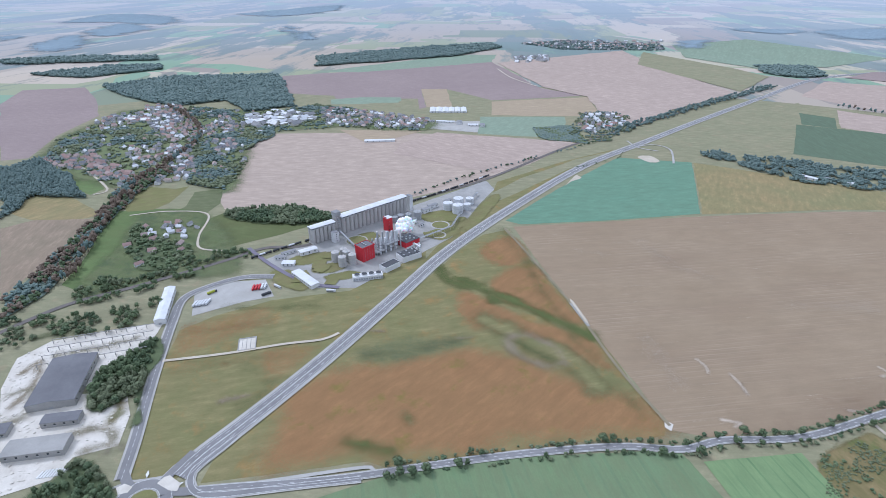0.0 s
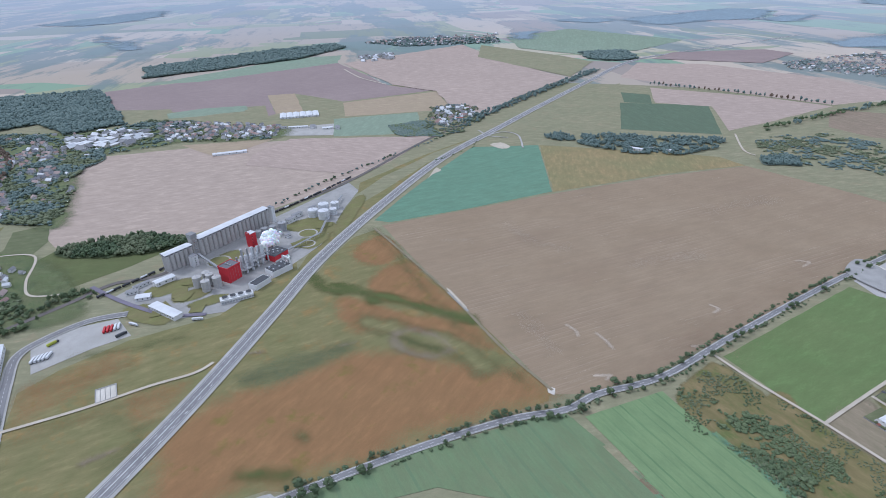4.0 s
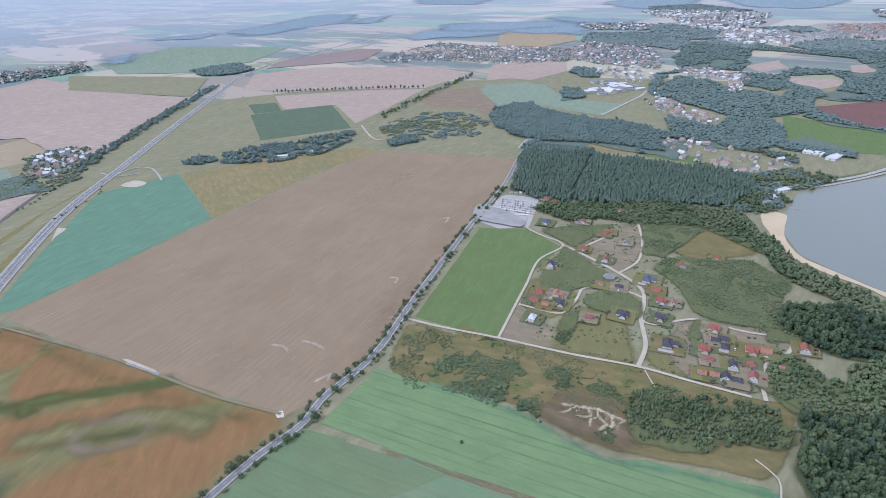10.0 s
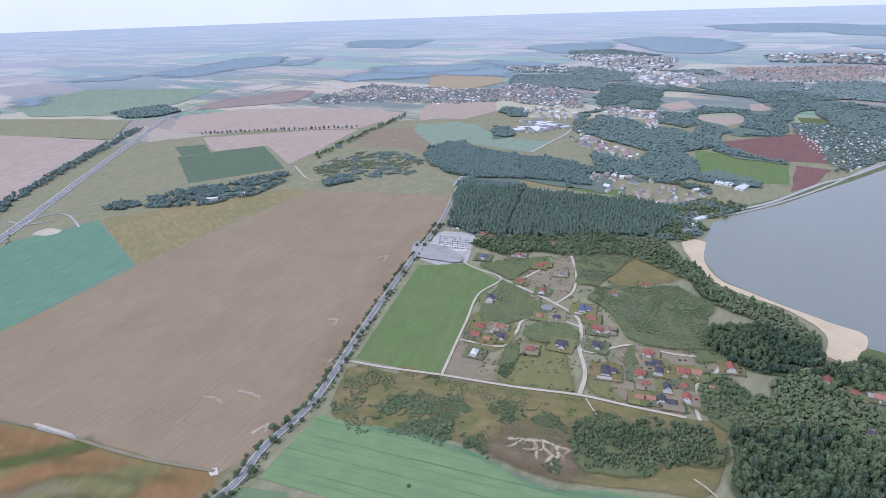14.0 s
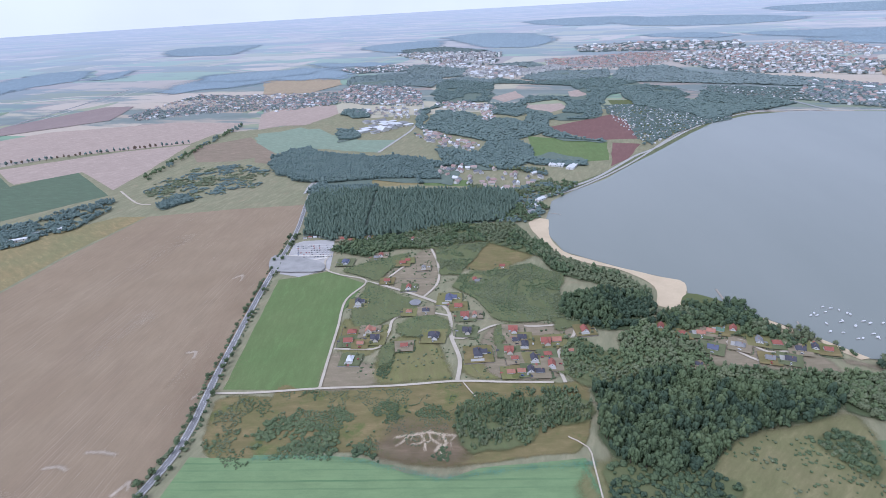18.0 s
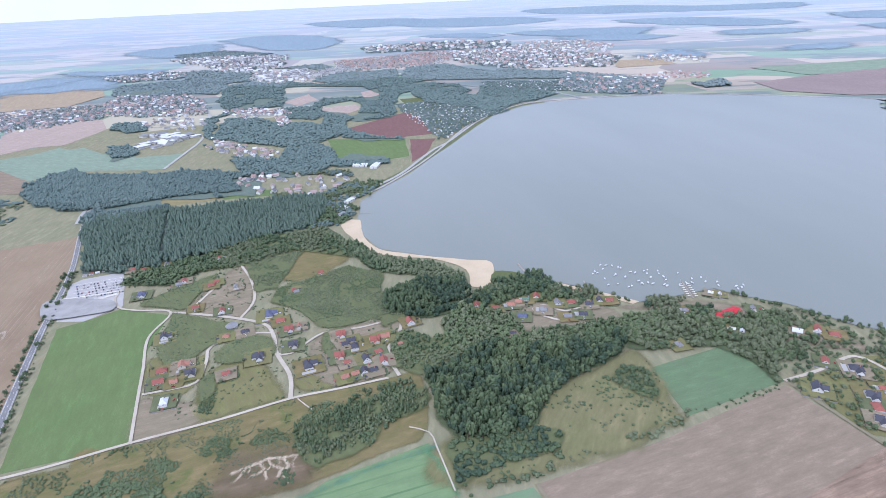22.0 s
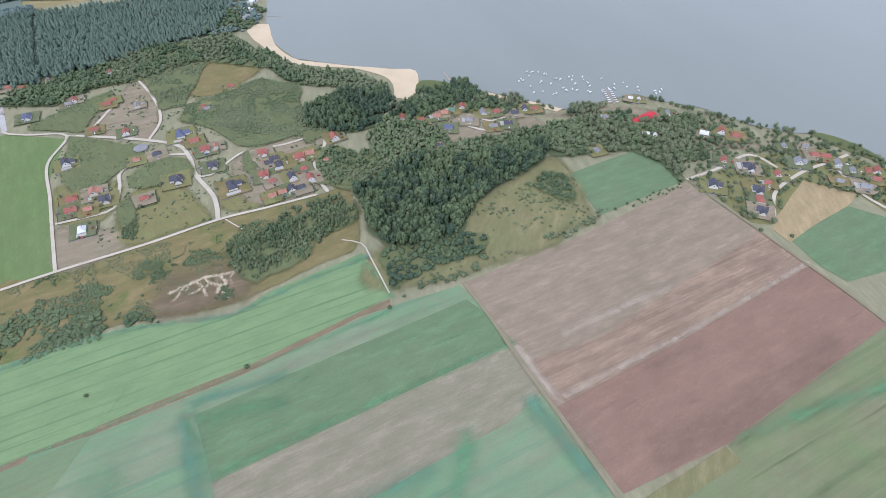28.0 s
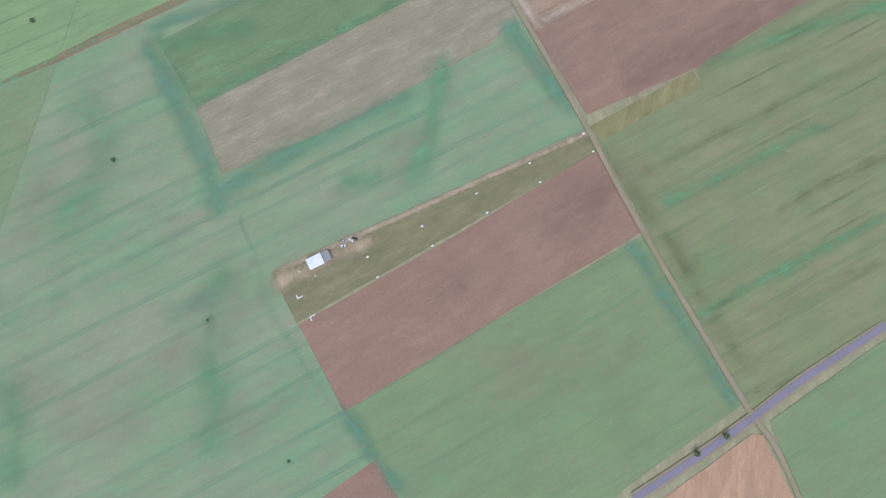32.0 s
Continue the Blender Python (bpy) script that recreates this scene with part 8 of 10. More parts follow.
DOORWOOD = plain_material("brown_door", (0.16, 0.09, 0.05), None, 1, 0.6)
RED_CLAD = plain_material("red_sheet_cladding", (0.55, 0.035, 0.045), (0.45, 0.03, 0.04), 6, 0.55, 0, 0.2)
WHITE_CLAD = plain_material("white_sheet_cladding", (0.72, 0.72, 0.715), (0.60, 0.60, 0.59), 5, 0.55, 0, 0.2)
GREY_CLAD = plain_material("grey_sheet_cladding", (0.36, 0.365, 0.37), (0.28, 0.285, 0.29), 5, 0.55, 0, 0.2)
DARK_ROOF = plain_material("tarred_flat_roof", (0.085, 0.088, 0.095), (0.065, 0.066, 0.07), 4, 0.85)
ROOF_FELT = plain_material("weathered_grey_roof_felt", (0.175, 0.175, 0.185), (0.13, 0.13, 0.14), 5, 0.9)
RUBBER = plain_material("black_rubber", (0.03, 0.03, 0.03), None, 1, 0.9)
PLANK = plain_material("grey_deck_planks", (0.34, 0.30, 0.25), (0.26, 0.23, 0.19), 1, 0.9)
ROOFS = {"r": TILE_RED, "o": TILE_ORANGE, "d": TILE_DARK, "b": TILE_BLUE, "w": TILE_WHITE, "g": TILE_GREY, "n": TILE_GREEN}
ROOF_WORDS = {"r": "red-tiled", "o": "orange-tiled", "d": "dark slate", "b": "blue-grey", "w": "white", "g": "grey", "n": "green"}


def box(bm, x0, x1, y0, y1, z0, z1):
    """Adds a box to a bmesh."""
    vs = [bm.verts.new((x, y, z)) for z in (z0, z1) for x, y in ((x0, y0), (x1, y0), (x1, y1), (x0, y1))]
    for q in ((3, 2, 1, 0), (4, 5, 6, 7), (0, 1, 5, 4), (1, 2, 6, 5), (2, 3, 7, 6), (3, 0, 4, 7)):
        bm.faces.new([vs[i] for i in q])


def boxes(name, mat, parent, *sizes, label="", bevel=0.0):
    bm = bmesh.new()
    for s in sizes:
        box(bm, *s)
    if bevel:
        bmesh.ops.bevel(bm, geom=bm.edges[:], offset=bevel, segments=1, affect="EDGES")
    return part(name, bm, mat, parent, label)


def tube(bm, r, z0, z1, x=0.0, y=0.0, seg=20, r2=None, dome=0.0):
    """A round shell; dome: the rise of a cone lid."""
    r2 = r if r2 is None else r2
    ring = [[bm.verts.new((x + q * math.cos(6.2832 * i / seg), y + q * math.sin(6.2832 * i / seg), z)) for i in range(seg)] for q, z in ((r, z0), (r2, z1))]
    for i in range(seg):
        j = (i + 1) % seg
        bm.faces.new((ring[0][i], ring[0][j], ring[1][j], ring[1][i]))
    top = bm.verts.new((x, y, z1 + dome))
    for i in range(seg):
        bm.faces.new((ring[1][i], ring[1][(i + 1) % seg], top))


def root_at(name, x, y, heading, label, category, group=""):
    """An empty at a plan point; its y axis points along the heading, clockwise from +y."""
    ob = tagged(new(name), label, category, group)
    ob.matrix_basis = Matrix.Translation(site(x, y, 0.0)) @ Matrix.Rotation(-radians(heading), 4, "Z")
    return ob


WINDOW = bmesh.new()
box(WINDOW, -0.55, 0.55, -0.04, 0.04, -0.65, 0.65)
WINDOW_MESH = bpy.data.meshes.new("window")
WINDOW.to_mesh(WINDOW_MESH)
WINDOW_MESH.materials.append(GLASS)
SILL = bmesh.new()
box(SILL, -0.65, 0.65, -0.12, 0.12, -0.75, -0.66)
SILL_MESH = bpy.data.meshes.new("sill")
SILL.to_mesh(SILL_MESH)
SILL_MESH.materials.append(PLASTER_WHITE)


def window_at(parent, x, y, z, turn=0.0, s=1.0):
    w = new("window", WINDOW_MESH)
    w.parent = parent
    w.matrix_basis = Matrix.Translation((x, y, z)) @ Matrix.Rotation(turn, 4, "Z") @ Matrix.Scale(s, 4)
    k = new("sill", SILL_MESH)
    k.parent = w
    return w


def roof_mesh(w, l, base, rise, hip=0.0, over=0.5, thick=0.18):
    """A pitched roof with thickness: ridge along y; hip draws the ridge in at both ends."""
    bm = bmesh.new()
    W, L = w / 2 + over, l / 2 + over
    drop = rise * over / (w / 2)
    for dz in (0.0, thick):
        a = [bm.verts.new(p) for p in ((-W, -L, base - drop + dz), (W, -L, base - drop + dz), (W, L, base - drop + dz), (-W, L, base - drop + dz), (0, -L + hip, base + rise + dz), (0, L - hip, base + rise + dz))]
        fs = ((0, 4, 5, 3), (1, 2, 5, 4), (0, 1, 4), (2, 3, 5)) if hip else ((0, 4, 5, 3), (1, 2, 5, 4))
        for q in fs:
            bm.faces.new([a[i] for i in (q if dz == 0 else q[::-1])])
        if dz == 0:
            low = a
    for q in ((0, 3), (2, 1)) if not hip else ((0, 3), (3, 2), (2, 1), (1, 0)):
        bm.faces.new((low[q[0]], low[q[1]], a[q[1]], a[q[0]]))
    if not hip:
        for q in ((0, 4), (4, 1), (2, 5), (5, 3)):
            bm.faces.new((low[q[0]], low[q[1]], a[q[1]], a[q[0]]))
    bmesh.ops.recalc_face_normals(bm, faces=bm.faces[:])
    return bm


def wall_mesh(w, l, h, rise, gable=True):
    bm = bmesh.new()
    W, L = w / 2, l / 2
    lo = [bm.verts.new((x, y, -0.2)) for x, y in ((-W, -L), (W, -L), (W, L), (-W, L))]
    hi = [bm.verts.new((x, y, h)) for x, y in ((-W, -L), (W, -L), (W, L), (-W, L))]
    for i in range(4):
        j = (i + 1) % 4
        bm.faces.new((lo[i], lo[j], hi[j], hi[i]))
    if gable:
        a, b = bm.verts.new((0, -L, h + rise)), bm.verts.new((0, L, h + rise))
        bm.faces.new((hi[0], hi[1], a))
        bm.faces.new((hi[2], hi[3], b))
    bm.faces.new(lo[::-1])
    bm.faces.new(hi)
    return bm


def house(x, y, heading, w, l, h, kind, wall=None, wing=False, hip=False, group="houses of the new settlement", where="among young gardens"):
    rise = w * 0.42
    word = ROOF_WORDS[kind]
    ob = root_at("house", x, y, heading, "%s house with a %s roof %s" % ("two-winged" if wing else "small" if l < 10 else "detached", word, where), "house", group)
    wall = wall or PLASTER_WHITE
    part("wall", wall_mesh(w, l, h, rise, not hip), wall, ob)
    part("roof", roof_mesh(w, l, h, rise, w * 0.45 if hip else 0.0), ROOFS[kind], ob)
    boxes("chimney", BRICK, ob, (w * 0.12, w * 0.12 + 0.7, l * 0.12, l * 0.12 + 0.7, h + rise * 0.4, h + rise + 0.9))
    boxes("door", DOORWOOD, ob, (w / 2 - 0.02, w / 2 + 0.06, -0.5, 0.5, 0, 2.1))
    for s in (-1, 1):
        for q in (-0.32, 0.32):
            window_at(ob, s * (w / 2 + 0.03), q * l, 1.7, math.pi / 2, 1.1)
        window_at(ob, 0, s * (l / 2 + 0.03), h + 0.6 if not hip else 1.7, 0, 1.1)
    if wing:
        ww, wl = w * 0.72, l * 0.5
        bm = wall_mesh(ww, wl, h * 0.95, ww * 0.42)
        bmesh.ops.transform(bm, matrix=Matrix.Translation((w / 2 + wl * 0.32, l * 0.12, 0)) @ Matrix.Rotation(math.pi / 2, 4, "Z"), verts=bm.verts[:])
        part("wing_wall", bm, wall, ob)
        bm = roof_mesh(ww, wl, h * 0.95, ww * 0.42)
        bmesh.ops.transform(bm, matrix=Matrix.Translation((w / 2 + wl * 0.32, l * 0.12, 0)) @ Matrix.Rotation(math.pi / 2, 4, "Z"), verts=bm.verts[:])
        part("wing_roof", bm, ROOFS[kind], ob)
        boxes("garage_door", GREY_CLAD, ob, (w / 2 + wl * 0.82, w / 2 + wl * 0.82 + 0.08, l * 0.12 - 1.3, l * 0.12 + 1.3, 0, 2.2))
    return ob


def hall(name, x, y, heading, w, l, h, wall, roof, label, category="shed", rise=None, windows=0):
    """A long shed with a shallow roof, its length along the heading."""
    rise = w * 0.09 if rise is None else rise
    ob = root_at(name, x, y, heading, label, category)
    part("wall", wall_mesh(w, l, h, rise), wall, ob)
    part("roof", roof_mesh(w, l, h, rise, 0.0, 0.4, 0.25), roof, ob)
    for i in range(windows):
        q = (i + 0.5) / windows - 0.5
        for s in (-1, 1):
            window_at(ob, s * (w / 2 + 0.03), q * l, h * 0.6, math.pi / 2, min(1.8, h * 0.35))
    boxes("gate", GREY_CLAD, ob, (-1.8, 1.8, -l / 2 - 0.08, -l / 2, 0, min(3.5, h * 0.8)))
    return ob


# ---- cars and lorries ----
CAR_PAINTS = [plain_material(n_, c_, None, 2, 0.35, 0.0, 0.0, 0.5) for n_, c_ in (("white_car_paint", (0.75, 0.75, 0.75)), ("silver_car_paint", (0.45, 0.46, 0.47)), ("black_car_paint", (0.04, 0.04, 0.045)), ("red_car_paint", (0.45, 0.03, 0.03)), ("blue_car_paint", (0.05, 0.10, 0.28)))]
CAR_WORDS = ["white", "silver", "black", "red", "blue"]


def car_model(i):
    ob = tagged(new("car"), "%s parked passenger car with dark windows" % CAR_WORDS[i], "car")
    bm = bmesh.new()
    box(bm, -0.88, 0.88, -2.15, 2.15, 0.3, 0.85)
    bmesh.ops.bevel(bm, geom=bm.edges[:], offset=0.16, segments=2, affect="EDGES")
    part("body", bm, CAR_PAINTS[i], ob)
    bm = bmesh.new()
    lo = [bm.verts.new(p) for p in ((-0.8, -1.7, 0.83), (0.8, -1.7, 0.83), (0.8, 1.0, 0.83), (-0.8, 1.0, 0.83))]
    hi = [bm.verts.new(p) for p in ((-0.62, -1.2, 1.42), (0.62, -1.2, 1.42), (0.62, 0.35, 1.42), (-0.62, 0.35, 1.42))]
    for a in range(4):
        bm.faces.new((lo[a], lo[(a + 1) % 4], hi[(a + 1) % 4], hi[a]))
    bm.faces.new(hi)
    part("windows", bm, GLASS, ob)
    boxes("roof", CAR_PAINTS[i], ob, (-0.64, 0.64, -1.22, 0.37, 1.425, 1.47))
    for sx in (-0.8, 0.8):
        for sy in (-1.35, 1.35):
            bm = bmesh.new()
            bmesh.ops.create_cone(bm, segments=10, radius1=0.32, radius2=0.32, depth=0.22, cap_ends=True, matrix=Matrix.Translation((sx, sy, 0.32)) @ Matrix.Rotation(math.pi / 2, 4, "Y"))
            part("wheel", bm, RUBBER, ob)
    return ob


CARS = [car_model(i) for i in range(5)]


def park(x, y, heading, which=None, group="parked cars", z=0.2):
    i = which if which is not None else rnd.choice((0, 0, 0, 1, 1, 2, 2, 3, 4))
    ob = copy_thing(CARS[i], Matrix.Translation(site(x, y, z)) @ Matrix.Rotation(-radians(heading), 4, "Z"))
    ob["group"] = group
    return ob


def lorry(x, y, heading, cab, trailer, label, z=0.3):
    ob = root_at("lorry", x, y, heading, label, "lorry", "parked lorries")
    ob.location.z = z
    boxes("trailer", trailer, ob, (-1.25, 1.25, -7.5, 4.2, 1.1, 3.9), bevel=0.05)
    boxes("cab", cab, ob, (-1.2, 1.2, 4.6, 7.0, 0.6, 3.2), bevel=0.2)
    boxes("windscreen", GLASS, ob, (-1.05, 1.05, 7.0, 7.04, 1.9, 2.9))
    boxes("chassis", RUBBER, ob, (-0.9, 0.9, -7.3, 6.6, 0.5, 1.05))
    for sx in (-1.0, 1.0):
        for sy in (-6, -4.8, -3.6, 5.4):
            bm = bmesh.new()
            bmesh.ops.create_cone(bm, segments=10, radius1=0.5, radius2=0.5, depth=0.35, cap_ends=True, matrix=Matrix.Translation((sx, sy, 0.5)) @ Matrix.Rotation(math.pi / 2, 4, "Y"))
            part("wheel", bm, RUBBER, ob)
    return ob


# ---- the new settlement and the lakeside houses ----
for k, (hx, hy, hc, w_) in enumerate(HOMES):
    turn = 12 + (90 if k % 3 else 0) + rnd.uniform(-6, 6)
    if hx > 560:
        turn = 55 + (90 if k % 2 else 0) + rnd.uniform(-8, 8)
    elif hx > 380:
        turn = 120 + (90 if k % 4 == 0 else 0) + rnd.uniform(-12, 12)
    big = w_ >= 14
    house(hx, hy, turn, min(10.5, w_ * 0.7), w_ * (0.85 if big else 0.95), 5.0 if big else 3.6, hc, rnd.choice((PLASTER_WHITE, PLASTER_WHITE, PLASTER)), big, k % 5 == 1 or w_ >= 17,
          "lakeside houses" if hx > 380 else "houses of the new settlement", "near the lake" if hx > 380 else "among young gardens")
    if k % 3 != 1:
        a = radians(turn)
        px, py = hx + (w_ * 0.55 + 4) * math.cos(a), hy - (w_ * 0.55 + 4) * math.sin(a)
        plot("driveway", SHOULDER if k % 2 else DIRT, [(px - 4, py - 3), (px + 4, py - 3.5), (px + 4.5, py + 3), (px - 3.5, py + 3.5)], "pale paved driveway beside a house", "driveway", 0.2)
        park(px, py, turn + rnd.choice((0, 90)), z=LAYER[0])
    ca, sa = math.cos(radians(turn)), math.sin(radians(turn))

    def corner(u, v):
        return (hx + u * ca + v * sa, hy - u * sa + v * ca)

    R_ = w_ * 0.62
    lot = [corner(-R_ - 6, -R_ - 7), corner(R_ + 7, -R_ - 6), corner(R_ + 7, R_ + 6), corner(-R_ - 6, R_ + 7)]
    plot("lawn", (GRASS_LOT, SCRUB, MEADOW_GREY, LOT_BARE)[k % 4], lot, "fenced lawn and garden round a house", "garden", 1.6, False, None, 3.0)
    if k % 3 == 0:
        plot("terrace", SHOULDER, [corner(-R_ * 0.8, -R_ - 3.5), corner(R_ * 0.6, -R_ - 3.2), corner(R_ * 0.6, -R_ + 2), corner(-R_ * 0.8, -R_ + 2)], "pale paved terrace beside a house", "terrace", 0.2)
    f_ = root_at("fence", lot[0][0], lot[0][1], turn + 90, "%s fence round a garden" % ("dark wooden" if k % 2 else "pale concrete"), "fence", "garden fences")
    L1, L2 = 2 * R_ + 13, 2 * R_ + 13
    boxes("panel", PLANK if k % 2 else CONCRETE, f_, (-0.08, 0.08, 0, L1, 0, 1.5), (-L2, -0.08, -0.08, 0.08, 0, 1.5))
    for i in range(5):
        boxes("post", CONCRETE, f_, (-0.14, 0.14, i * L1 / 4 - 0.14, i * L1 / 4 + 0.14, 0, 1.75))
    if k % 3 != 2:
        grove("hedge", along([lot[1], lot[2], lot[3]], 2.2, 0.3, 0.85), [LEAF, LEAF_GREY], 2.0, 2.6, "bush", 2, "clipped green hedge round a garden", "hedge", False)
    if k % 2 == 0:
        a = radians(turn)
        px, py = hx - (w_ * 0.6 + 6) * math.sin(a), hy - (w_ * 0.6 + 6) * math.cos(a)
        s = root_at("garden_shed", px, py, turn, "small wooden garden shed behind a house", "shed", "garden sheds")
        part("wall", wall_mesh(2.6, 3.4, 2.2, 0.7), PLANK, s)
        part("roof", roof_mesh(2.6, 3.4, 2.2, 0.7, 0, 0.25, 0.1), rnd.choice((TILE_DARK, TILE_RED, TILE_GREY)), s)
for ax, ay, bx, by in ((252, 494, 186, 508), (186, 508, 140, 517), (-41, 640, -34, 700), (20, 626, -38, 640), (118, 560, 128, 530), (60, 815, 112, 800), (118, 700, 175, 650), (590, 225, 640, 160)):
    n_ = max(2, int(math.hypot(bx - ax, by - ay) / 2.5))
    f_ = root_at("garden_fence", ax, ay, math.degrees(math.atan2(bx - ax, by - ay)), "low pale garden fence along a lane", "fence", "garden fences")
    L_ = math.hypot(bx - ax, by - ay)
    boxes("rail", PLANK, f_, (-0.03, 0.03, 0, L_, 1.0, 1.12), (-0.03, 0.03, 0, L_, 0.4, 0.52))
    for i in range(n_ + 1):
        boxes("post", PLANK, f_, (-0.06, 0.06, i * L_ / n_ - 0.06, i * L_ / n_ + 0.06, 0, 1.3))
# the round grey pavilion of the settlement
ob = root_at("round_pavilion", 75, 725, 0, "round pavilion with a pale grey cone roof", "pavilion")
bm = bmesh.new()
tube(bm, 8, 0, 3.2, seg=16)
part("wall", bm, PLASTER, ob)
bm = bmesh.new()
tube(bm, 9, 3.0, 3.25, seg=16, dome=2.2)
part("roof", bm, TILE_GREY, ob)

# ---- car park by the pine wood ----
for row in range(6):
    for i in range(14):
        u, v = (i + 0.5) / 14, (row + 0.5) / 6
        if rnd.random() < 0.62:
            x = -119 + (-47 + 119) * u + (-115 + 119) * v * 1.0
            y = 1006 + (989 - 1006) * u - 62 * v + 8
            if inside((x, y), [(-143, 896), (-125, 1025), (-107, 1035), (-46, 1024), (-46, 978), (-55, 888), (-108, 873)]):
                park(x, y, 8 + rnd.uniform(-3, 3), z=0.45)
for i, (x, y, c) in enumerate(((-104, 1048, "g"), (-94, 1049, "r"), (-84, 1047, "w"), (-73, 1046, "g"), (-64, 1045, "d"))):
    ob = root_at("kiosk", x, y, 100, "small market kiosk with a %s roof" % ROOF_WORDS[c], "kiosk", "kiosks by the car park")
    part("wall", wall_mesh(5, 7, 2.6, 0.8), PLASTER_WHITE, ob)
    part("roof", roof_mesh(5, 7, 2.6, 0.8, 0, 0.3, 0.12), ROOFS[c], ob)
    boxes("counter", PLANK, ob, (2.5, 3.1, -2, 2, 0.9, 1.0))

plot("car_park_apron", CONCRETE, [(-162, 918), (-157, 976), (-95, 942), (-64, 909), (-69, 881), (-103, 888), (-136, 898)], "grey asphalt apron before the car park", "pavement", 0.4, True)
road("pavement", RUBBLE, [(-149, 919), (-116, 923), (-88, 936), (-60, 939)], 7.0, "pale paved drive across the apron", "pavement")
road("pavement", RUBBLE, [(-144, 975), (-101, 960), (-59, 948)], 4.0, "pale paved edge of the car park", "pavement")
for row in range(7):
    v_ = row / 6
    a_, b_ = (-119 - 6 * v_, 1016 - 66 * v_), (-49 - 4 * v_, 1000 - 66 * v_)
    road("parking_line", PAINT, [a_, ((a_[0] + b_[0]) / 2, (a_[1] + b_[1]) / 2), b_], 0.7, "white painted line of a parking row", "marking")

# ---- airstrip ----
ob = root_at("hangar", -34.5, 84, 104, "small pale-roofed hangar beside the grass airstrip", "hangar")
part("wall", wall_mesh(8.4, 11.5, 3.2, 0.6), GREY_CLAD, ob)
part("roof", roof_mesh(8.4, 11.5, 3.2, 0.6, 0, 0.3, 0.15), TILE_WHITE, ob, "pale blue-white sheet roof")
part("annex_wall", bmesh.new() if False else (lambda b: (box(b, -3.9, 3.9, 6.1, 12.0, 0, 2.7), b)[1])(bmesh.new()), GREY_CLAD, ob)
boxes("annex_roof", TILE_GREY, ob, (-4.1, 4.1, 6.05, 12.2, 2.75, 2.9), label="mauve-grey flat roof")
for i in range(3):
    boxes("gate_leaf", WHITE_CLAD, ob, (-4.0 + i * 2.7, -1.4 + i * 2.7, -5.85, -5.77, 0, 2.8))
for x, y in ((-63, 71), (-65, 54)):
    ob = root_at("corner_marker", x, y, 102, "white angle marker at the airstrip's end", "marker", "airstrip markers")
    s = 1 if y > 60 else -1
    boxes("long_arm", PAINT, ob, (-0.35, 0.35, 0, 4.5, 0.36, 0.46))
    boxes("short_arm", PAINT, ob, (-3.2 if s > 0 else 0.35, -0.35 if s > 0 else 3.2, 0, 0.7, 0.36, 0.46))
for x, y in ((-2, 61), (-6, 44), (46, 52), (42, 35), (96, 44), (92, 27), (145, 35), (141, 18), (195, 25), (191, 9)):
    ob = tagged(boxes("edge_marker", PAINT, None, (-0.55, 0.55, -1.0, 1.0, 0, 0.5), bevel=0.1), "white wedge marker at the airstrip's edge", "marker", "airstrip markers")
    ob.matrix_basis = Matrix.Translation((x, y, 0.36)) @ Matrix.Rotation(-radians(102), 4, "Z")
park(-11, 80, 120, 0, "cars by the hangar", 0.4)
park(-3.5, 79.5, 160, 0, "cars by the hangar", 0.4)
park(-8, 82.5, 130, 1, "cars by the hangar", 0.4)
park(0, 78.5, 150, 2, "cars by the hangar", 0.4)
for x, y in ((-49, 86), (-41.5, 75.5)):
    ob = tagged(new("barrel"), "small pale barrel on the grass", "barrel")
    ob.location = (x, y, 0.36)
    bm = bmesh.new()
    tube(bm, 0.5, 0, 1.1, seg=12, dome=0.05)
    part("drum", bm, WHITE_CLAD, ob)
    bm = bmesh.new()
    tube(bm, 0.54, 0.5, 0.58, seg=12)
    part("hoop", bm, STEEL, ob)

# ---- lake: boats, jetties ----


def boat_model():
    ob = tagged(new("boat"), "small white boat moored on the lake", "boat", "moored boats")
    bm = bmesh.new()
    deck, keel = [], []
    for i in range(9):
        t = i / 8
        wide = 1.15 * math.sin(math.pi * (0.18 + 0.82 * (1 - t))) ** 0.6 if i < 8 else 0.02
        yy = -3.0 + 6.4 * t
        deck.append((bm.verts.new((-wide, yy, 0.75 + 0.25 * t)), bm.verts.new((wide, yy, 0.75 + 0.25 * t))))
        keel.append(bm.verts.new((0, yy * 0.92, -0.15)))
    for i in range(8):
        bm.faces.new((deck[i][0], deck[i][1], deck[i + 1][1], deck[i + 1][0]))
        bm.faces.new((deck[i][0], deck[i + 1][0], keel[i + 1], keel[i]))
        bm.faces.new((deck[i][1], keel[i], keel[i + 1], deck[i + 1][1]))
    bm.faces.new((deck[0][0], keel[0], deck[0][1]))
    bmesh.ops.recalc_face_normals(bm, faces=bm.faces[:])
    part("hull", bm, TILE_WHITE, ob)
    boxes("cabin", WHITE_CLAD, ob, (-0.7, 0.7, -0.6, 1.4, 0.8, 1.45), bevel=0.15)
    boxes("cockpit", PLANK, ob, (-0.65, 0.65, -2.5, -0.8, 0.78, 0.82))
    bm = bmesh.new()
    tube(bm, 0.06, 0.8, 7.5, 0, 0.9, 6, 0.03)
    part("mast", bm, STEEL, ob)
    return ob


BOAT = boat_model()


def moor(x, y, heading, s=1.0):
    ob = copy_thing(BOAT, Matrix.Translation((x, y, WATER_Z - 0.15)) @ Matrix.Rotation(-radians(heading), 4, "Z"))
    ob.scale = (s, s, s)
    return ob


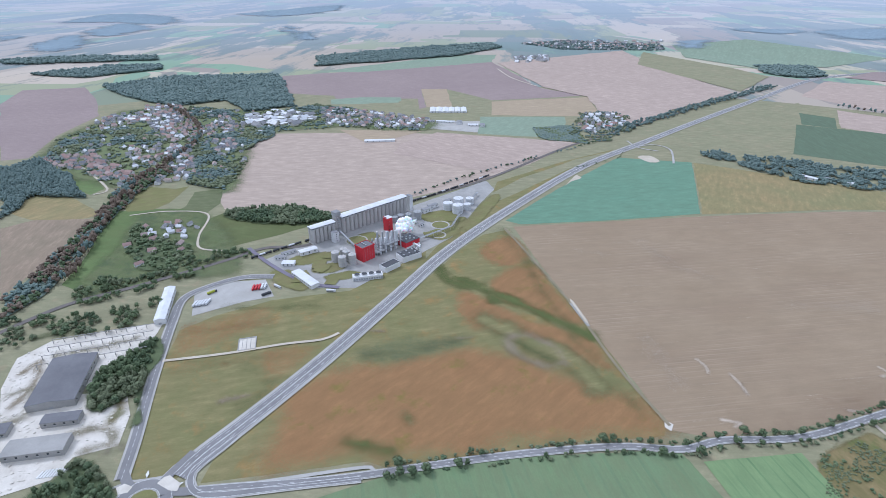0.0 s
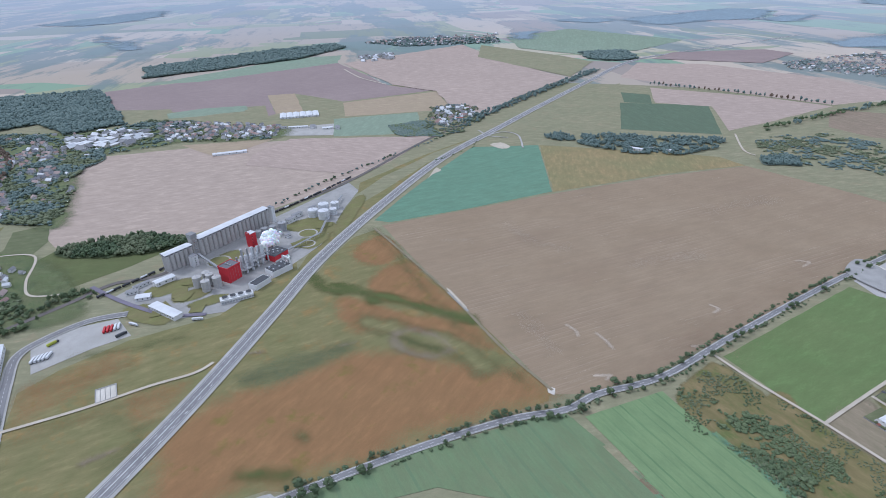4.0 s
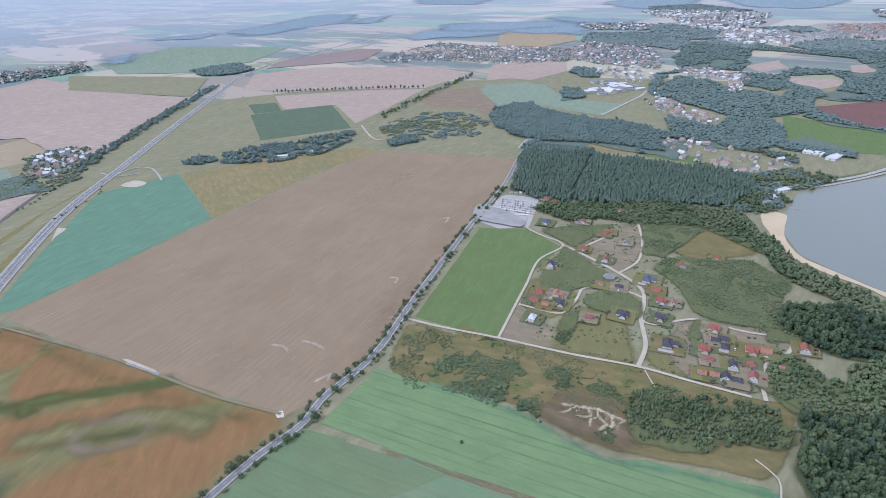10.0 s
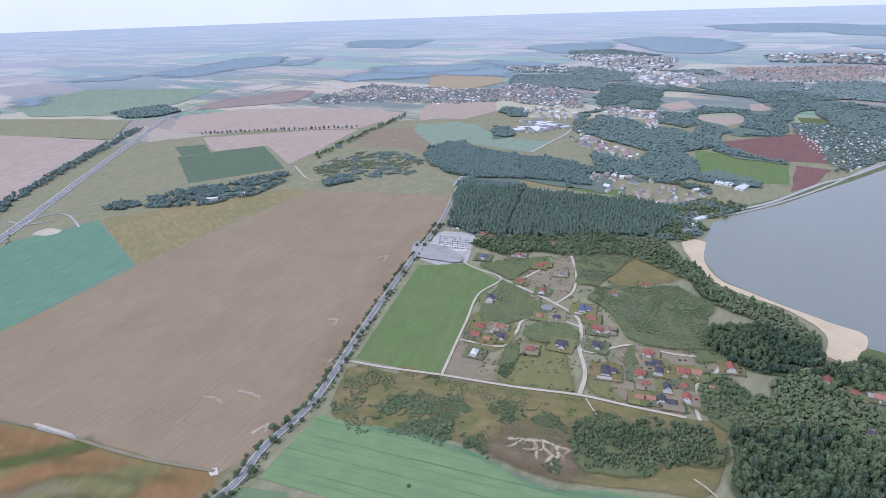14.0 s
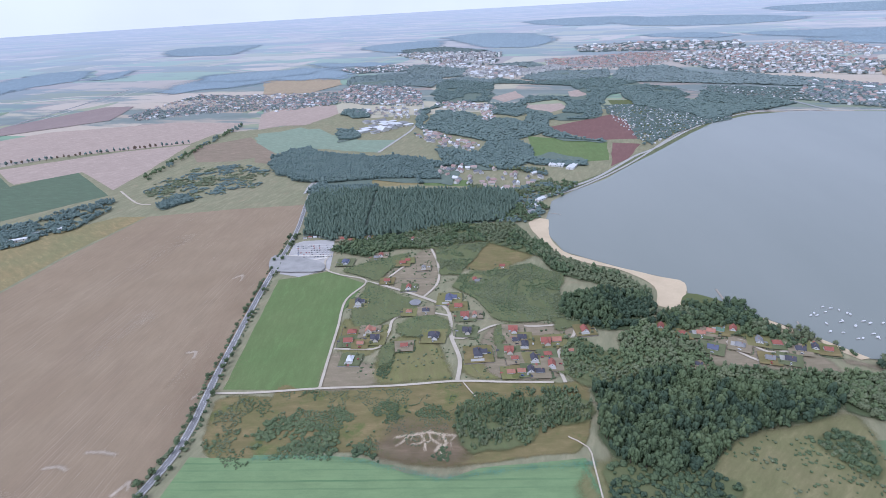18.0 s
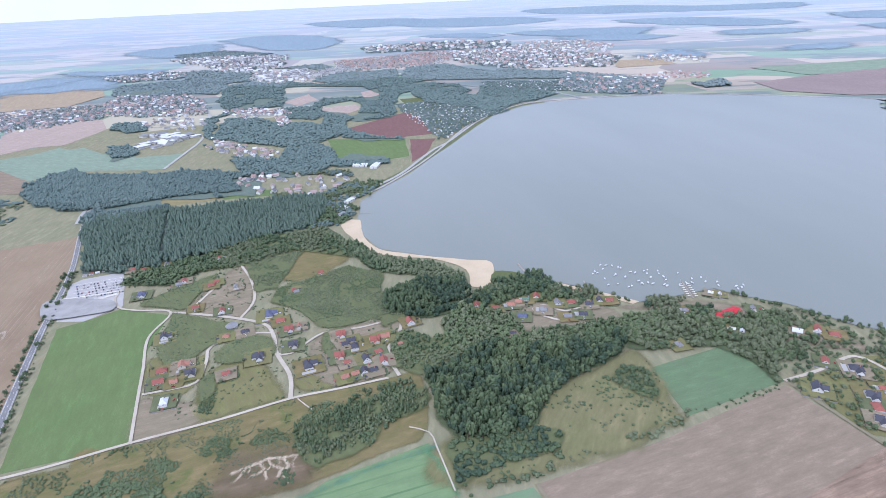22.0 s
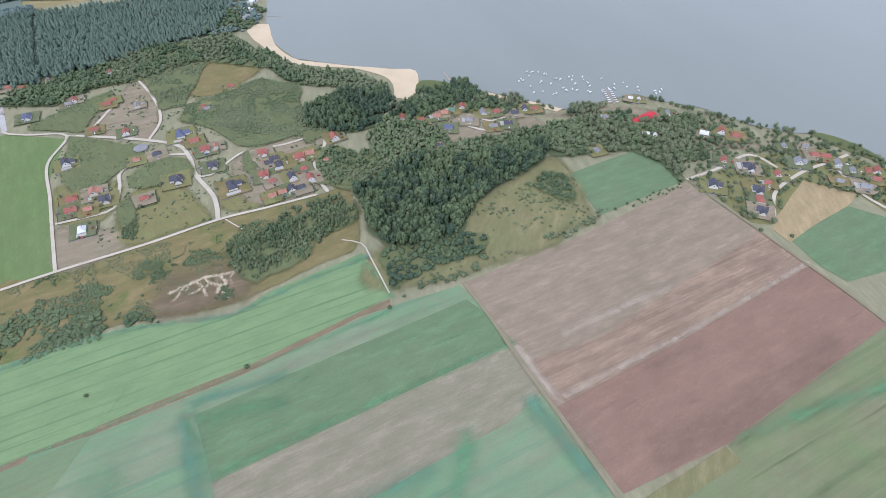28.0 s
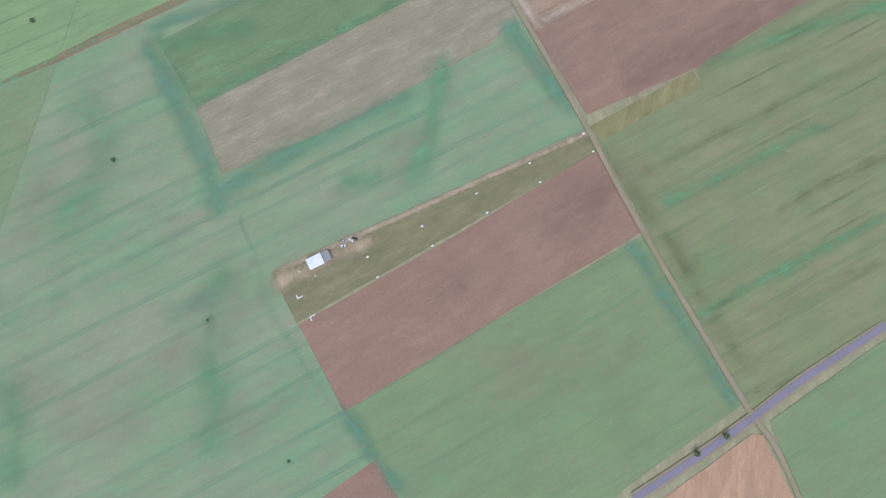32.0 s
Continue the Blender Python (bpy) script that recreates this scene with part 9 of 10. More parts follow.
BAY = [(600, 560), (655, 555), (712, 462), (768, 385), (740, 372), (690, 425), (640, 440), (585, 500)]
for x, y in scatter(BAY, 15.5, 0.72):
    moor(x, y, 60 + rnd.uniform(-40, 40), rnd.uniform(0.95, 1.35))


def jetty(x, y, heading, l, w, label, finger=0):
    ob = root_at("jetty", x, y, heading, label, "jetty")
    boxes("deck", PLANK, ob, (-w / 2, w / 2, 0, l, 0.9, 1.1))
    for i in range(int(l / 4) + 1):
        for s in (-1, 1):
            bm = bmesh.new()
            tube(bm, 0.12, -0.5, 1.3, s * w / 2, i * 4.0, 6)
            part("pile", bm, PLANK, ob)
    for i in range(finger):
        boxes("finger", PLANK, ob, (w / 2, w / 2 + 7, 4 + i * 6.0, 4.8 + i * 6.0, 0.9, 1.05), (-w / 2 - 7, -w / 2, 4 + i * 6.0, 4.8 + i * 6.0, 0.9, 1.05))
    return ob


jetty(663, 399, 35, 50, 2.4, "wooden marina jetty with finger piers", 7)
for i in range(7):
    for s in (-1, 1):
        a = radians(35)
        u, v = 6.5 + i * 6.0, s * 5.4
        moor(663 + u * math.sin(a) + v * math.cos(a), 399 + u * math.cos(a) - v * math.sin(a), 125, 1.0)
jetty(518, 608, 17, 33, 3.5, "concrete landing stage on the shore")
jetty(408, 1026, 130, 26, 2.5, "wooden bathing pier off the beach")
jetty(562, 512, 30, 22, 2.0, "short wooden jetty at the shore")
retire(BOAT)
ob = root_at("sailing_boat", 681, 436, 40, "white sailing boat with a raised sail", "sailing boat")
bm = bmesh.new()
box(bm, -1.2, 1.2, -4, 4, 0.4, 1.3)
bmesh.ops.bevel(bm, geom=bm.edges[:], offset=0.5, segments=2, affect="EDGES")
part("hull", bm, WHITE_CLAD, ob)
bm = bmesh.new()
tube(bm, 0.08, 1.2, 11, 0, 0.6, 6, 0.04)
part("mast", bm, STEEL, ob)
bm = bmesh.new()
for s in (0.0, 0.03):
    f = [bm.verts.new(p) for p in ((s, 0.5, 1.8), (s, -3.6, 1.9), (s, 0.5, 10.6))]
    bm.faces.new(f if s else f[::-1])
part("sail", bm, TILE_WHITE, ob)
ob = hall("boat_hall", 659, 345, 95, 14, 44, 4.5, PLASTER_WHITE, RED_CLAD, "long red-roofed boat hall near the marina", "hall", 2.5, 6)

# a long covered heap on the edge of the tilled field
(ax, ay), (bx, by) = HEAP_LINE
hl = math.hypot(bx - ax, by - ay)
bm = bmesh.new()
rows_ = []
for i in range(21):
    t = i / 20
    end = min(1.0, 8 * min(t, 1 - t) + 0.25)
    rows_.append([bm.verts.new(((t - 0.5) * hl, q * 2.6 * end + 0.4 * noise.noise((i * 0.6, q, 1.0)), (1.9 * end * (1 - q * q) + 0.15 * noise.noise((i * 0.9, q * 3, 2.0))) if abs(q) < 1 else -0.2)) for q in (-1, -0.6, 0, 0.6, 1)])
for r0, r1 in zip(rows_, rows_[1:]):
    for q in range(4):
        bm.faces.new((r0[q], r1[q], r1[q + 1], r0[q + 1]))
heap = part("covered_heap", bm, DIRT)
heap.matrix_world = Matrix.Translation(((ax + bx) / 2, (ay + by) / 2, 0.6)) @ Matrix.Rotation(math.atan2(by - ay, bx - ax), 4, "Z")
tagged(heap, "long pale heap at a field's edge", "heap")

# ---- distillery plant ----
SILO = plain_material("ribbed_grey_silo_concrete", (0.47, 0.455, 0.43), (0.38, 0.365, 0.345), 6, 0.85)


def silo_block(ax, ay, bx, by, cols, h, label):
    """Two ranks of grain silos under one roof gallery, from a to b."""
    heading = math.degrees(math.atan2(bx - ax, by - ay))
    L = math.hypot(bx - ax, by - ay)
    ob = root_at("silo_block", ax, ay, heading, label, "silo", "grain silos")
    d = L / cols
    bm = bmesh.new()
    tube(bm, d * 0.5, 0, h, 0, 0, 16, dome=0.5)
    me = bpy.data.meshes.new("silo")
    bm.to_mesh(me)
    bm.free()
    me.materials.append(SILO)
    for i in range(cols):
        for r in range(2):
            s = new("silo", me)
            s.parent = ob
            s.location = (-d * (0.5 + r), d * (i + 0.5), 0)
    boxes("plinth", CONCRETE, ob, (-2 * d - 0.5, 0.5, -0.5, L + 0.5, -0.2, 1.2))
    bm = roof_mesh(2 * d - 1.0, L, h + 3.2, 1.0, 0, 0.5, 0.3)
    bmesh.ops.translate(bm, verts=bm.verts[:], vec=(-d, L / 2, 0))
    part("gallery_roof", bm, TILE_WHITE, ob, "pale sheet roof over the conveyor gallery")
    boxes("gallery_wall", GREY_CLAD, ob, (-2 * d + 0.6, -0.6, 0.3, L - 0.3, h + 0.1, h + 3.2))
    for i in range(cols):
        boxes("gallery_window", GLASS, ob, (-0.62, -0.55, d * (i + 0.3), d * (i + 0.7), h + 1.2, h + 2.3))
    return ob, heading, L


silo_block(-854, 139, -866, 184, 6, 27, "short block of grey concrete grain silos")
silo_block(-876, 198, -922, 340, 17, 29, "long row of grey concrete grain silos with a roof gallery")
ob = root_at("elevator_tower", -883, 190, -18, "tall grey grain elevator tower between silos", "tower")
boxes("shaft", SILO, ob, (-5.5, 5.5, -5, 5, 0, 40))
boxes("head_house", GREY_CLAD, ob, (-6.2, 6.2, -5.6, 5.6, 36, 42.5))
boxes("roof", TILE_GREY, ob, (-6.6, 6.6, -6, 6, 42.5, 43))
for i in range(8):
    boxes("landing", STEEL, ob, (5.5, 7.3, -2.5, 2.5, 4 + 4.2 * i, 4.2 + 4.2 * i))
for s in (-2.4, 2.4):
    boxes("stair_post", STEEL, ob, (7.1, 7.3, s - 0.1, s + 0.1, 0, 38))
ob = root_at("loading_house", -852, 178, -18, "white loading house at the foot of the silos", "building")
boxes("wall", WHITE_CLAD, ob, (-5, 5, -5, 5, 0, 19))
boxes("roof", TILE_GREY, ob, (-5.3, 5.3, -5.3, 5.3, 19, 19.4))
for i in range(4):
    window_at(ob, 5.03, 0, 3 + 4 * i, math.pi / 2, 1.4)
ob = root_at("end_tower", -927, 348, -18, "pale stair tower at the end of the silos", "tower")
boxes("shaft", WHITE_CLAD, ob, (-9, 3, -3.5, 3.5, 0, 31))
boxes("roof", TILE_GREY, ob, (-9.3, 3.3, -3.8, 3.8, 31, 31.4))

ob = root_at("boiler_house", -770, 207, -21, "tall bright red boiler house with a grey roof", "building")
boxes("wall", RED_CLAD, ob, (-10, 10, -12, 12, 0, 25))
boxes("roof", ROOF_FELT, ob, (-10, 10, -12, 12, 25.02, 25.5), label="grey felt roof")
boxes("parapet", RED_CLAD, ob, (-10.6, -10, -12.6, 12.6, 24, 26.2), (10, 10.6, -12.6, 12.6, 24, 26.2), (-10, 10, -12.6, -12, 24, 26.2), (-10, 10, 12, 12.6, 24, 26.2))
for i in range(3):
    boxes("roof_vent", STEEL, ob, (-6 + 5 * i, -4.5 + 5 * i, -3, 0, 25.5, 27.5))
for i in range(4):
    boxes("cladding_seam", GREY_CLAD, ob, (10.0, 10.06, -12 + 4.8 * (i + 1) - 0.1, -12 + 4.8 * (i + 1) + 0.1, 0, 24))
ob = root_at("red_tower", -857, 277, -18, "square bright red dryer tower", "tower")
boxes("wall", RED_CLAD, ob, (-6, 6, -6, 6, 0, 26))
boxes("roof", TILE_WHITE, ob, (-6.3, 6.3, -6.3, 6.3, 26, 26.6), label="pale roof with a red sign frame")
boxes("sign_frame", RED_CLAD, ob, (-5, 5, -6.2, -5.9, 26.6, 28.5))
for i in range(4):
    window_at(ob, 6.03, -2, 4 + 5.5 * i, math.pi / 2, 1.3)


def tank(x, y, r, h, mat, label, group, dome=1.5, legs=False):
    ob = tagged(new("storage_tank"), label, "tank", group)
    ob.location = site(x, y, 0)
    bm = bmesh.new()
    tube(bm, r, 0, h, 0, 0, 28, dome=dome)
    part("shell", bm, mat, ob)
    for z in (h * 0.33, h * 0.66, h - 0.2):
        bm = bmesh.new()
        tube(bm, r + 0.12, z, z + 0.25, 0, 0, 28)
        part("hoop", bm, GREY_CLAD, ob)
    bm = bmesh.new()
    tube(bm, r + 1.0, -0.1, 0.5, 0, 0, 28)
    part("footing", bm, CONCRETE, ob)
    bm = bmesh.new()
    tube(bm, 0.35, h, h + dome + 1.2, 0, 0, 8)
    part("vent", bm, STEEL, ob)
    boxes("ladder", STEEL, ob, (r, r + 0.25, -0.3, 0.3, 0, h + 1))
    boxes("catwalk", STEEL, ob, (-r, r, -0.5, 0.5, h + dome * 0.55, h + dome * 0.55 + 0.2))
    return ob


for x, y, r, h in ((-780, 160, 6.5, 17), (-760, 166, 6.5, 17), (-761, 183, 6.5, 17), (-788, 176, 6, 16), (-774, 177, 6, 18)):
    tank(x, y, r, h, SILO, "grey concrete fermentation tank with a lidded top", "fermentation tanks", 1.6)
for x, y, r, h in ((-901, 417, 10, 14), (-905, 442, 10.5, 18), (-877, 427, 10.5, 17), (-907, 468, 8.5, 13), (-884, 451, 7.5, 12)):
    tank(x, y, r, h, TILE_WHITE, "white round alcohol storage tank", "white storage tanks", 1.0)
for x, y, r, h in ((-883, 345, 7.5, 15), (-887, 328, 6, 12), (-889, 313, 6, 12), (-886, 300, 6, 11)):
    tank(x, y, r, h, GREY_CLAD, "grey steel process tank", "grey process tanks", 1.2)
# round walled basins
for x, y, r in ((-840, 212, 17), (-838, 372, 15), (-800, 352, 11)):
    bm = bmesh.new()
    tube(bm, r, 0, 0.45, 0, 0, 32)
    ob = tagged(part("grass_roundel", bm, GRASS_LOT), "round grass island with a pale kerb in the plant yard", "island")
    ob.location = (x, y, 0.25)
    bm = bmesh.new()
    bmesh.ops.create_circle(bm, segments=32, radius=r + 3.0)
    outer = bm.edges[:]
    ret = bmesh.ops.extrude_edge_only(bm, edges=outer)
    for v in ret["geom"]:
        if isinstance(v, bmesh.types.BMVert):
            v.co *= r / (r + 3.0)
    part("kerb", bm, SHOULDER, ob).location = (0, 0, 0.4)

# distillation columns and steel frames
ob = root_at("distillation_unit", -786, 250, -20, "steel distillation columns in an open frame", "columns")
for i in range(15):
    bm = bmesh.new()
    cx, cy, r, h = -8 + (i % 3) * 8, -24 + (i // 3) * 11 + (i % 3) * 2, 1.5 + 0.4 * (i % 2), 25 + 3 * ((i * 5) % 4)
    tube(bm, r, 0, h, cx, cy, 14, dome=1.2)
    part("column", bm, TILE_WHITE if i % 3 else STEEL, ob)
    for z in (6, 12, 18):
        bm = bmesh.new()
        tube(bm, r + 0.9, z, z + 0.25, cx, cy, 10)
        part("platform", bm, GREY_CLAD, ob)
for z, y0 in ((7, -29), (14, -11)):
    boxes("frame_deck", GREY_CLAD, ob, (-4, 11, y0, y0 + 30, z, z + 0.35))
for x in (-11, -4, 4, 11):
    for y in (-29, -11, 7, 25):
        boxes("frame_post", STEEL, ob, (x - 0.25, x + 0.25, y - 0.25, y + 0.25, 0, 22))
ob = root_at("process_hall", -790, 290, -20, "low process hall with a dark roof and red band", "building")
boxes("wall", RED_CLAD, ob, (-13, 13, -15, 15, 0, 11))
boxes("roof", DARK_ROOF, ob, (-13.3, 13.3, -15.3, 15.3, 11, 11.5))
boxes("white_band", WHITE_CLAD, ob, (13.0, 13.08, -15, 15, 0, 3))
for i in range(6):
    boxes("roof_unit", STEEL, ob, (-9 + 3.4 * i, -7 + 3.4 * i, -8 + (i % 3) * 6, -5 + (i % 3) * 6, 11.5, 13.5))
ob = root_at("cooling_tower", -706, 192, 12, "white cooling tower block with four round fans", "cooling tower")
boxes("basin", WHITE_CLAD, ob, (-6, 6, -24, 22, 0, 6.5))
for i in range(12):
    boxes("louvre", GREY_CLAD, ob, (6.0, 6.15, -23 + 3.8 * i, -20 + 3.8 * i, 1, 4))
for i in range(4):
    bm = bmesh.new()
    tube(bm, 4.4, 6.5, 9.0, 0, -17 + 11 * i, 20, 3.9, dome=-1.4)
    part("fan_stack", bm, DARK_ROOF, ob)
    bm = bmesh.new()
    tube(bm, 4.6, 6.5, 8.6, 0, -17 + 11 * i, 20, 4.15, dome=-2.0)
    part("fan_ring", bm, WHITE_CLAD, ob)
ob = root_at("pump_house", -722, 233, -22, "low white pump house with a black flat roof", "building")
boxes("wall", WHITE_CLAD, ob, (-8, 8, -15, 15, 0, 8))
boxes("roof", DARK_ROOF, ob, (-7.6, 7.6, -14.6, 14.6, 8.02, 8.25))
boxes("parapet", WHITE_CLAD, ob, (-8.2, -7.6, -15.2, 15.2, 8, 8.9), (7.6, 8.2, -15.2, 15.2, 8, 8.9), (-7.6, 7.6, -15.2, -14.6, 8, 8.9), (-7.6, 7.6, 14.6, 15.2, 8, 8.9))
ob = root_at("filter_hall", -742, 272, -12, "white hall with a black roof and roof fans", "building")
boxes("wall", WHITE_CLAD, ob, (-11, 11, -17, 17, 0, 10))
boxes("roof", DARK_ROOF, ob, (-10.4, 10.4, -16.4, 16.4, 10.02, 10.3))
for i in range(6):
    bm = bmesh.new()
    tube(bm, 1.5, 10.3, 12.2, -5 + 10 * (i % 2), -12 + 11 * (i // 2), 12)
    part("roof_fan", bm, STEEL, ob)
boxes("gantry", WHITE_CLAD, ob, (9, 11.5, 16.5, 18.5, 0, 19), (-11.5, -9, 16.5, 18.5, 0, 19), (-11.5, 11.5, 16.5, 18.5, 17.5, 19))
hall("office_building", -738, 102, 71, 14, 58, 6.5, PLASTER_WHITE, TILE_WHITE, "white flat-roofed office building of the plant", "office", 0.4, 10)
hall("loading_shed", -828, 125, -10, 12, 30, 7, PLASTER_WHITE, TILE_WHITE, "white loading shed beside the silos", "shed", 1.0, 3)
hall("gatehouse", -827, 79, 20, 9, 16, 4.5, PLASTER_WHITE, TILE_GREY, "small white gatehouse by the plant", "building", 0.5, 3)
hall("weigh_office", -840, 95, -14, 7, 24, 4.5, PLASTER_WHITE, TILE_GREY, "low white weighbridge office", "building", 0.5, 4)
hall("workshop", -800, 88, 25, 12, 20, 5, PLASTER_WHITE, TILE_WHITE, "white workshop by the plant gate", "building", 0.6, 3)
for x, y, w, l, h in ((-905, 372, 10, 18, 8), (-920, 392, 9, 22, 7), (-868, 330, 8, 12, 9), (-848, 338, 7, 10, 6), (-935, 432, 8, 16, 5)):
    hall("process_building", x, y, -18, w, l, h, WHITE_CLAD, TILE_GREY, "small pale process building in the plant", "building", 0.5, 2)
# conveyor bridge from the silos
ob = root_at("conveyor_bridge", -858, 188, 72, "sloping grey conveyor bridge from the silos", "conveyor")
bm = bmesh.new()
box(bm, -1.6, 1.6, 0, 48, 0, 2.6)
bmesh.ops.rotate(bm, verts=bm.verts[:], cent=(0, 0, 0), matrix=Matrix.Rotation(-0.25, 3, "X"))
bmesh.ops.translate(bm, verts=bm.verts[:], vec=(0, 0, 14))
part("tunnel", bm, GREY_CLAD, ob)
for q in (10, 24, 38):
    boxes("trestle", STEEL, ob, (-1.5, -1.2, q - 0.2, q + 0.2, 0, 14 - q * 0.25), (1.2, 1.5, q - 0.2, q + 0.2, 0, 14 - q * 0.25))
# pipe racks
PIPES = [(-788, 302), (-814, 385), (-880, 440), (-945, 506)]
for (ax, ay), (bx, by) in zip(PIPES, PIPES[1:]):
    L = math.hypot(bx - ax, by - ay)
    ob = root_at("pipe_rack", ax, ay, math.degrees(math.atan2(bx - ax, by - ay)), "grey steel pipe rack across the yard", "pipes", "pipe racks")
    for i in range(5):
        boxes("pipe", STEEL if i % 2 else GREY_CLAD, ob, (-2 + 0.9 * i, -1.5 + 0.9 * i, 0, L, 6.0, 6.5))
    for i in range(int(L / 10) + 1):
        boxes("trestle", STEEL, ob, (-2.4, -2.1, i * 10, i * 10 + 0.3, 0, 6), (2.1, 2.4, i * 10, i * 10 + 0.3, 0, 6), (-2.4, 2.4, i * 10, i * 10 + 0.3, 5.7, 6))
# steam
n = Nodes("white_steam", 1.0, spec=0.0)
n.b.inputs["Subsurface Weight"].default_value = 0.3
puff = n.noise(n.place(), 0.25, 5, 0.65)
STEAM = n.done(n.mix(n.spread(puff, 0.3, 0.7), (0.93, 0.93, 0.93), (0.85, 0.86, 0.87)), puff, 0.6, 1.0)
for name_, cx, cy, base, size, num in (("steam_cloud", -826, 300, 10, 11.0, 70), ("steam_plume", -742, 291, 14, 3.2, 8)):
    vs, fs = np.zeros((0, 3)), np.zeros((0, 3), int)
    for i in range(num):
        v, f = BALLS[2]
        s = size * rnd.uniform(0.22, 0.62)
        t = i / num
        v = v * (1 + 0.22 * np.sin(v[:, :1] * 7 + i) * np.cos(v[:, 1:2] * 8 - i) + rng.uniform(-0.06, 0.06, (len(v), 1))) * s
        v = v + np.array([rnd.gauss(0, 0.36) * size - 4 * t, rnd.gauss(0, 0.46) * size + size * 0.9 * (t - 0.4), base + size * 1.7 * t * rnd.uniform(0.5, 1.0) + rnd.uniform(0, 2)])
        fs = np.concatenate([fs, f + len(vs)])
        vs = np.concatenate([vs, v])
    me = quick_mesh(name_, vs, fs, STEAM)
    me.polygons.foreach_set("use_smooth", [True] * len(me.polygons))
    ob = tagged(part(name_, me, None), "billowing white steam over the distillery", "steam")
    ob.location = (cx, cy, 0)
    bm = bmesh.new()
    tube(bm, size * 0.35, 0, base, 0, -size * 0.3, 14)
    ob = root_at("steam_stack", cx, cy, 0, "squat grey steam outlet below a white cloud", "stack")
    part("stack", bm, GREY_CLAD, ob)
# wagons on the siding
for i, (x, y) in enumerate(along([(-962, 345), (-1000, 470), (-1040, 580)], 13.5, 0.2, 0.95, 3.0) + along([(-846, 40), (-868, 120), (-882, 175)], 13.5, 0.2, 0.8, -1.0)):
    ob = root_at("rail_wagon", x, y, -17, "%s on the siding" % ("white tank wagon" if i % 4 == 0 else "dark tank wagon"), "wagon", "tank wagons")
    ob.location.z = 0.8
    bm = bmesh.new()
    bmesh.ops.create_cone(bm, segments=14, radius1=1.4, radius2=1.4, depth=11, cap_ends=True, matrix=Matrix.Translation((0, 0, 2.5)) @ Matrix.Rotation(math.pi / 2, 4, "X"))
    part("tank", bm, TILE_WHITE if i % 4 == 0 else DARK_ROOF, ob)
    boxes("underframe", RUBBER, ob, (-1.2, 1.2, -6, 6, 0.6, 1.1))
    for q in (-4, 4):
        boxes("bogie", RUBBER, ob, (-1.0, 1.0, q - 1.2, q + 1.2, 0, 0.6))
# lorries in the lorry park
for i in range(5):
    lorry(-747 + 0.6 * i, 27 + 4.2 * i, -70, RED_CLAD if i < 3 else TILE_WHITE, RED_CLAD if i < 3 else TILE_WHITE, "%s lorry in the lorry park" % ("red" if i < 3 else "white"))
for i in range(5):
    lorry(-735 + 0.4 * i, -54 + 4.2 * i, -60, TILE_WHITE, TILE_WHITE, "white lorry in the lorry park")
lorry(-759, -30, -20, CAR_PAINTS[2], plain_material("yellow_green_tarp", (0.42, 0.45, 0.06), None, 3, 0.6), "lorry with a yellow-green trailer")
lorry(-721, 42, -15, CAR_PAINTS[2], DARK_ROOF, "dark lorry parked at the kerb")
lorry(-735, 60, 60, TILE_WHITE, TILE_WHITE, "white lorry in the lorry park")
lorry(-690, 130, 30, TILE_WHITE, TILE_WHITE, "white lorry beside the plant office")

# ---- abandoned works ----
hall("works_hall", -619, -197, -80, 48, 84, 9, CONCRETE, ROOF_FELT, "large abandoned hall with a grey felt roof", "hall", 2.0, 8)
hall("long_white_hall", -746, -92, -81, 14, 88, 8, WHITE_CLAD, TILE_WHITE, "long hall with a bright white roof", "hall", 1.5, 8)
hall("works_building", -516, -206, 14, 22, 56, 8, CONCRETE, CONCRETE, "weathered concrete works building", "hall", 1.0, 6)
hall("works_building", -551, -190, 14, 14, 36, 7, CONCRETE, ROOF_FELT, "ruined concrete works building", "hall", 0.8, 4)
hall("works_building", -560, -252, 10, 16, 30, 6, CONCRETE, ROOF_FELT, "low concrete works building", "hall", 0.6, 4)
for r in range(4):
    ob = root_at("ruined_hall", -713 + 17 * r, -222 - 3 * r, 7, "row of bare concrete columns and beams of a ruin", "ruin", "ruined hall frames")
    for i in range(10):
        boxes("column", CONCRETE, ob, (-0.35, 0.35, 12.0 * i - 0.35, 12.0 * i + 0.35, 0, 7))
        boxes("beam", CONCRETE, ob, (-0.3, 0.3, 12.0 * i + 0.35, 12.0 * i + 11.65, 6.4, 7.0))
for i in range(13):
    lorry_x, lorry_y = -481 + 0.7 * i, -199 + 2.7 * i
    ob = root_at("precast_block", lorry_x, lorry_y, -60, "white precast concrete block lying in a row", "concrete block", "row of panels")
    boxes("slab", PAINT, ob, (-0.9, 0.9, -5, 5, 0.3, 1.0), bevel=0.05)
    boxes("bearer", PLANK, ob, (-1.0, 1.0, -3.6, -3.3, 0.1, 0.3), (-1.0, 1.0, 3.3, 3.6, 0.1, 0.3))
YARD = [(-468, -228), (-639, -263), (-697, -258), (-720, -226), (-715, -156), (-708, -95), (-661, -111), (-630, -150), (-579, -132), (-533, -127), (-490, -135), (-492, -174)]
bm = bmesh.new()
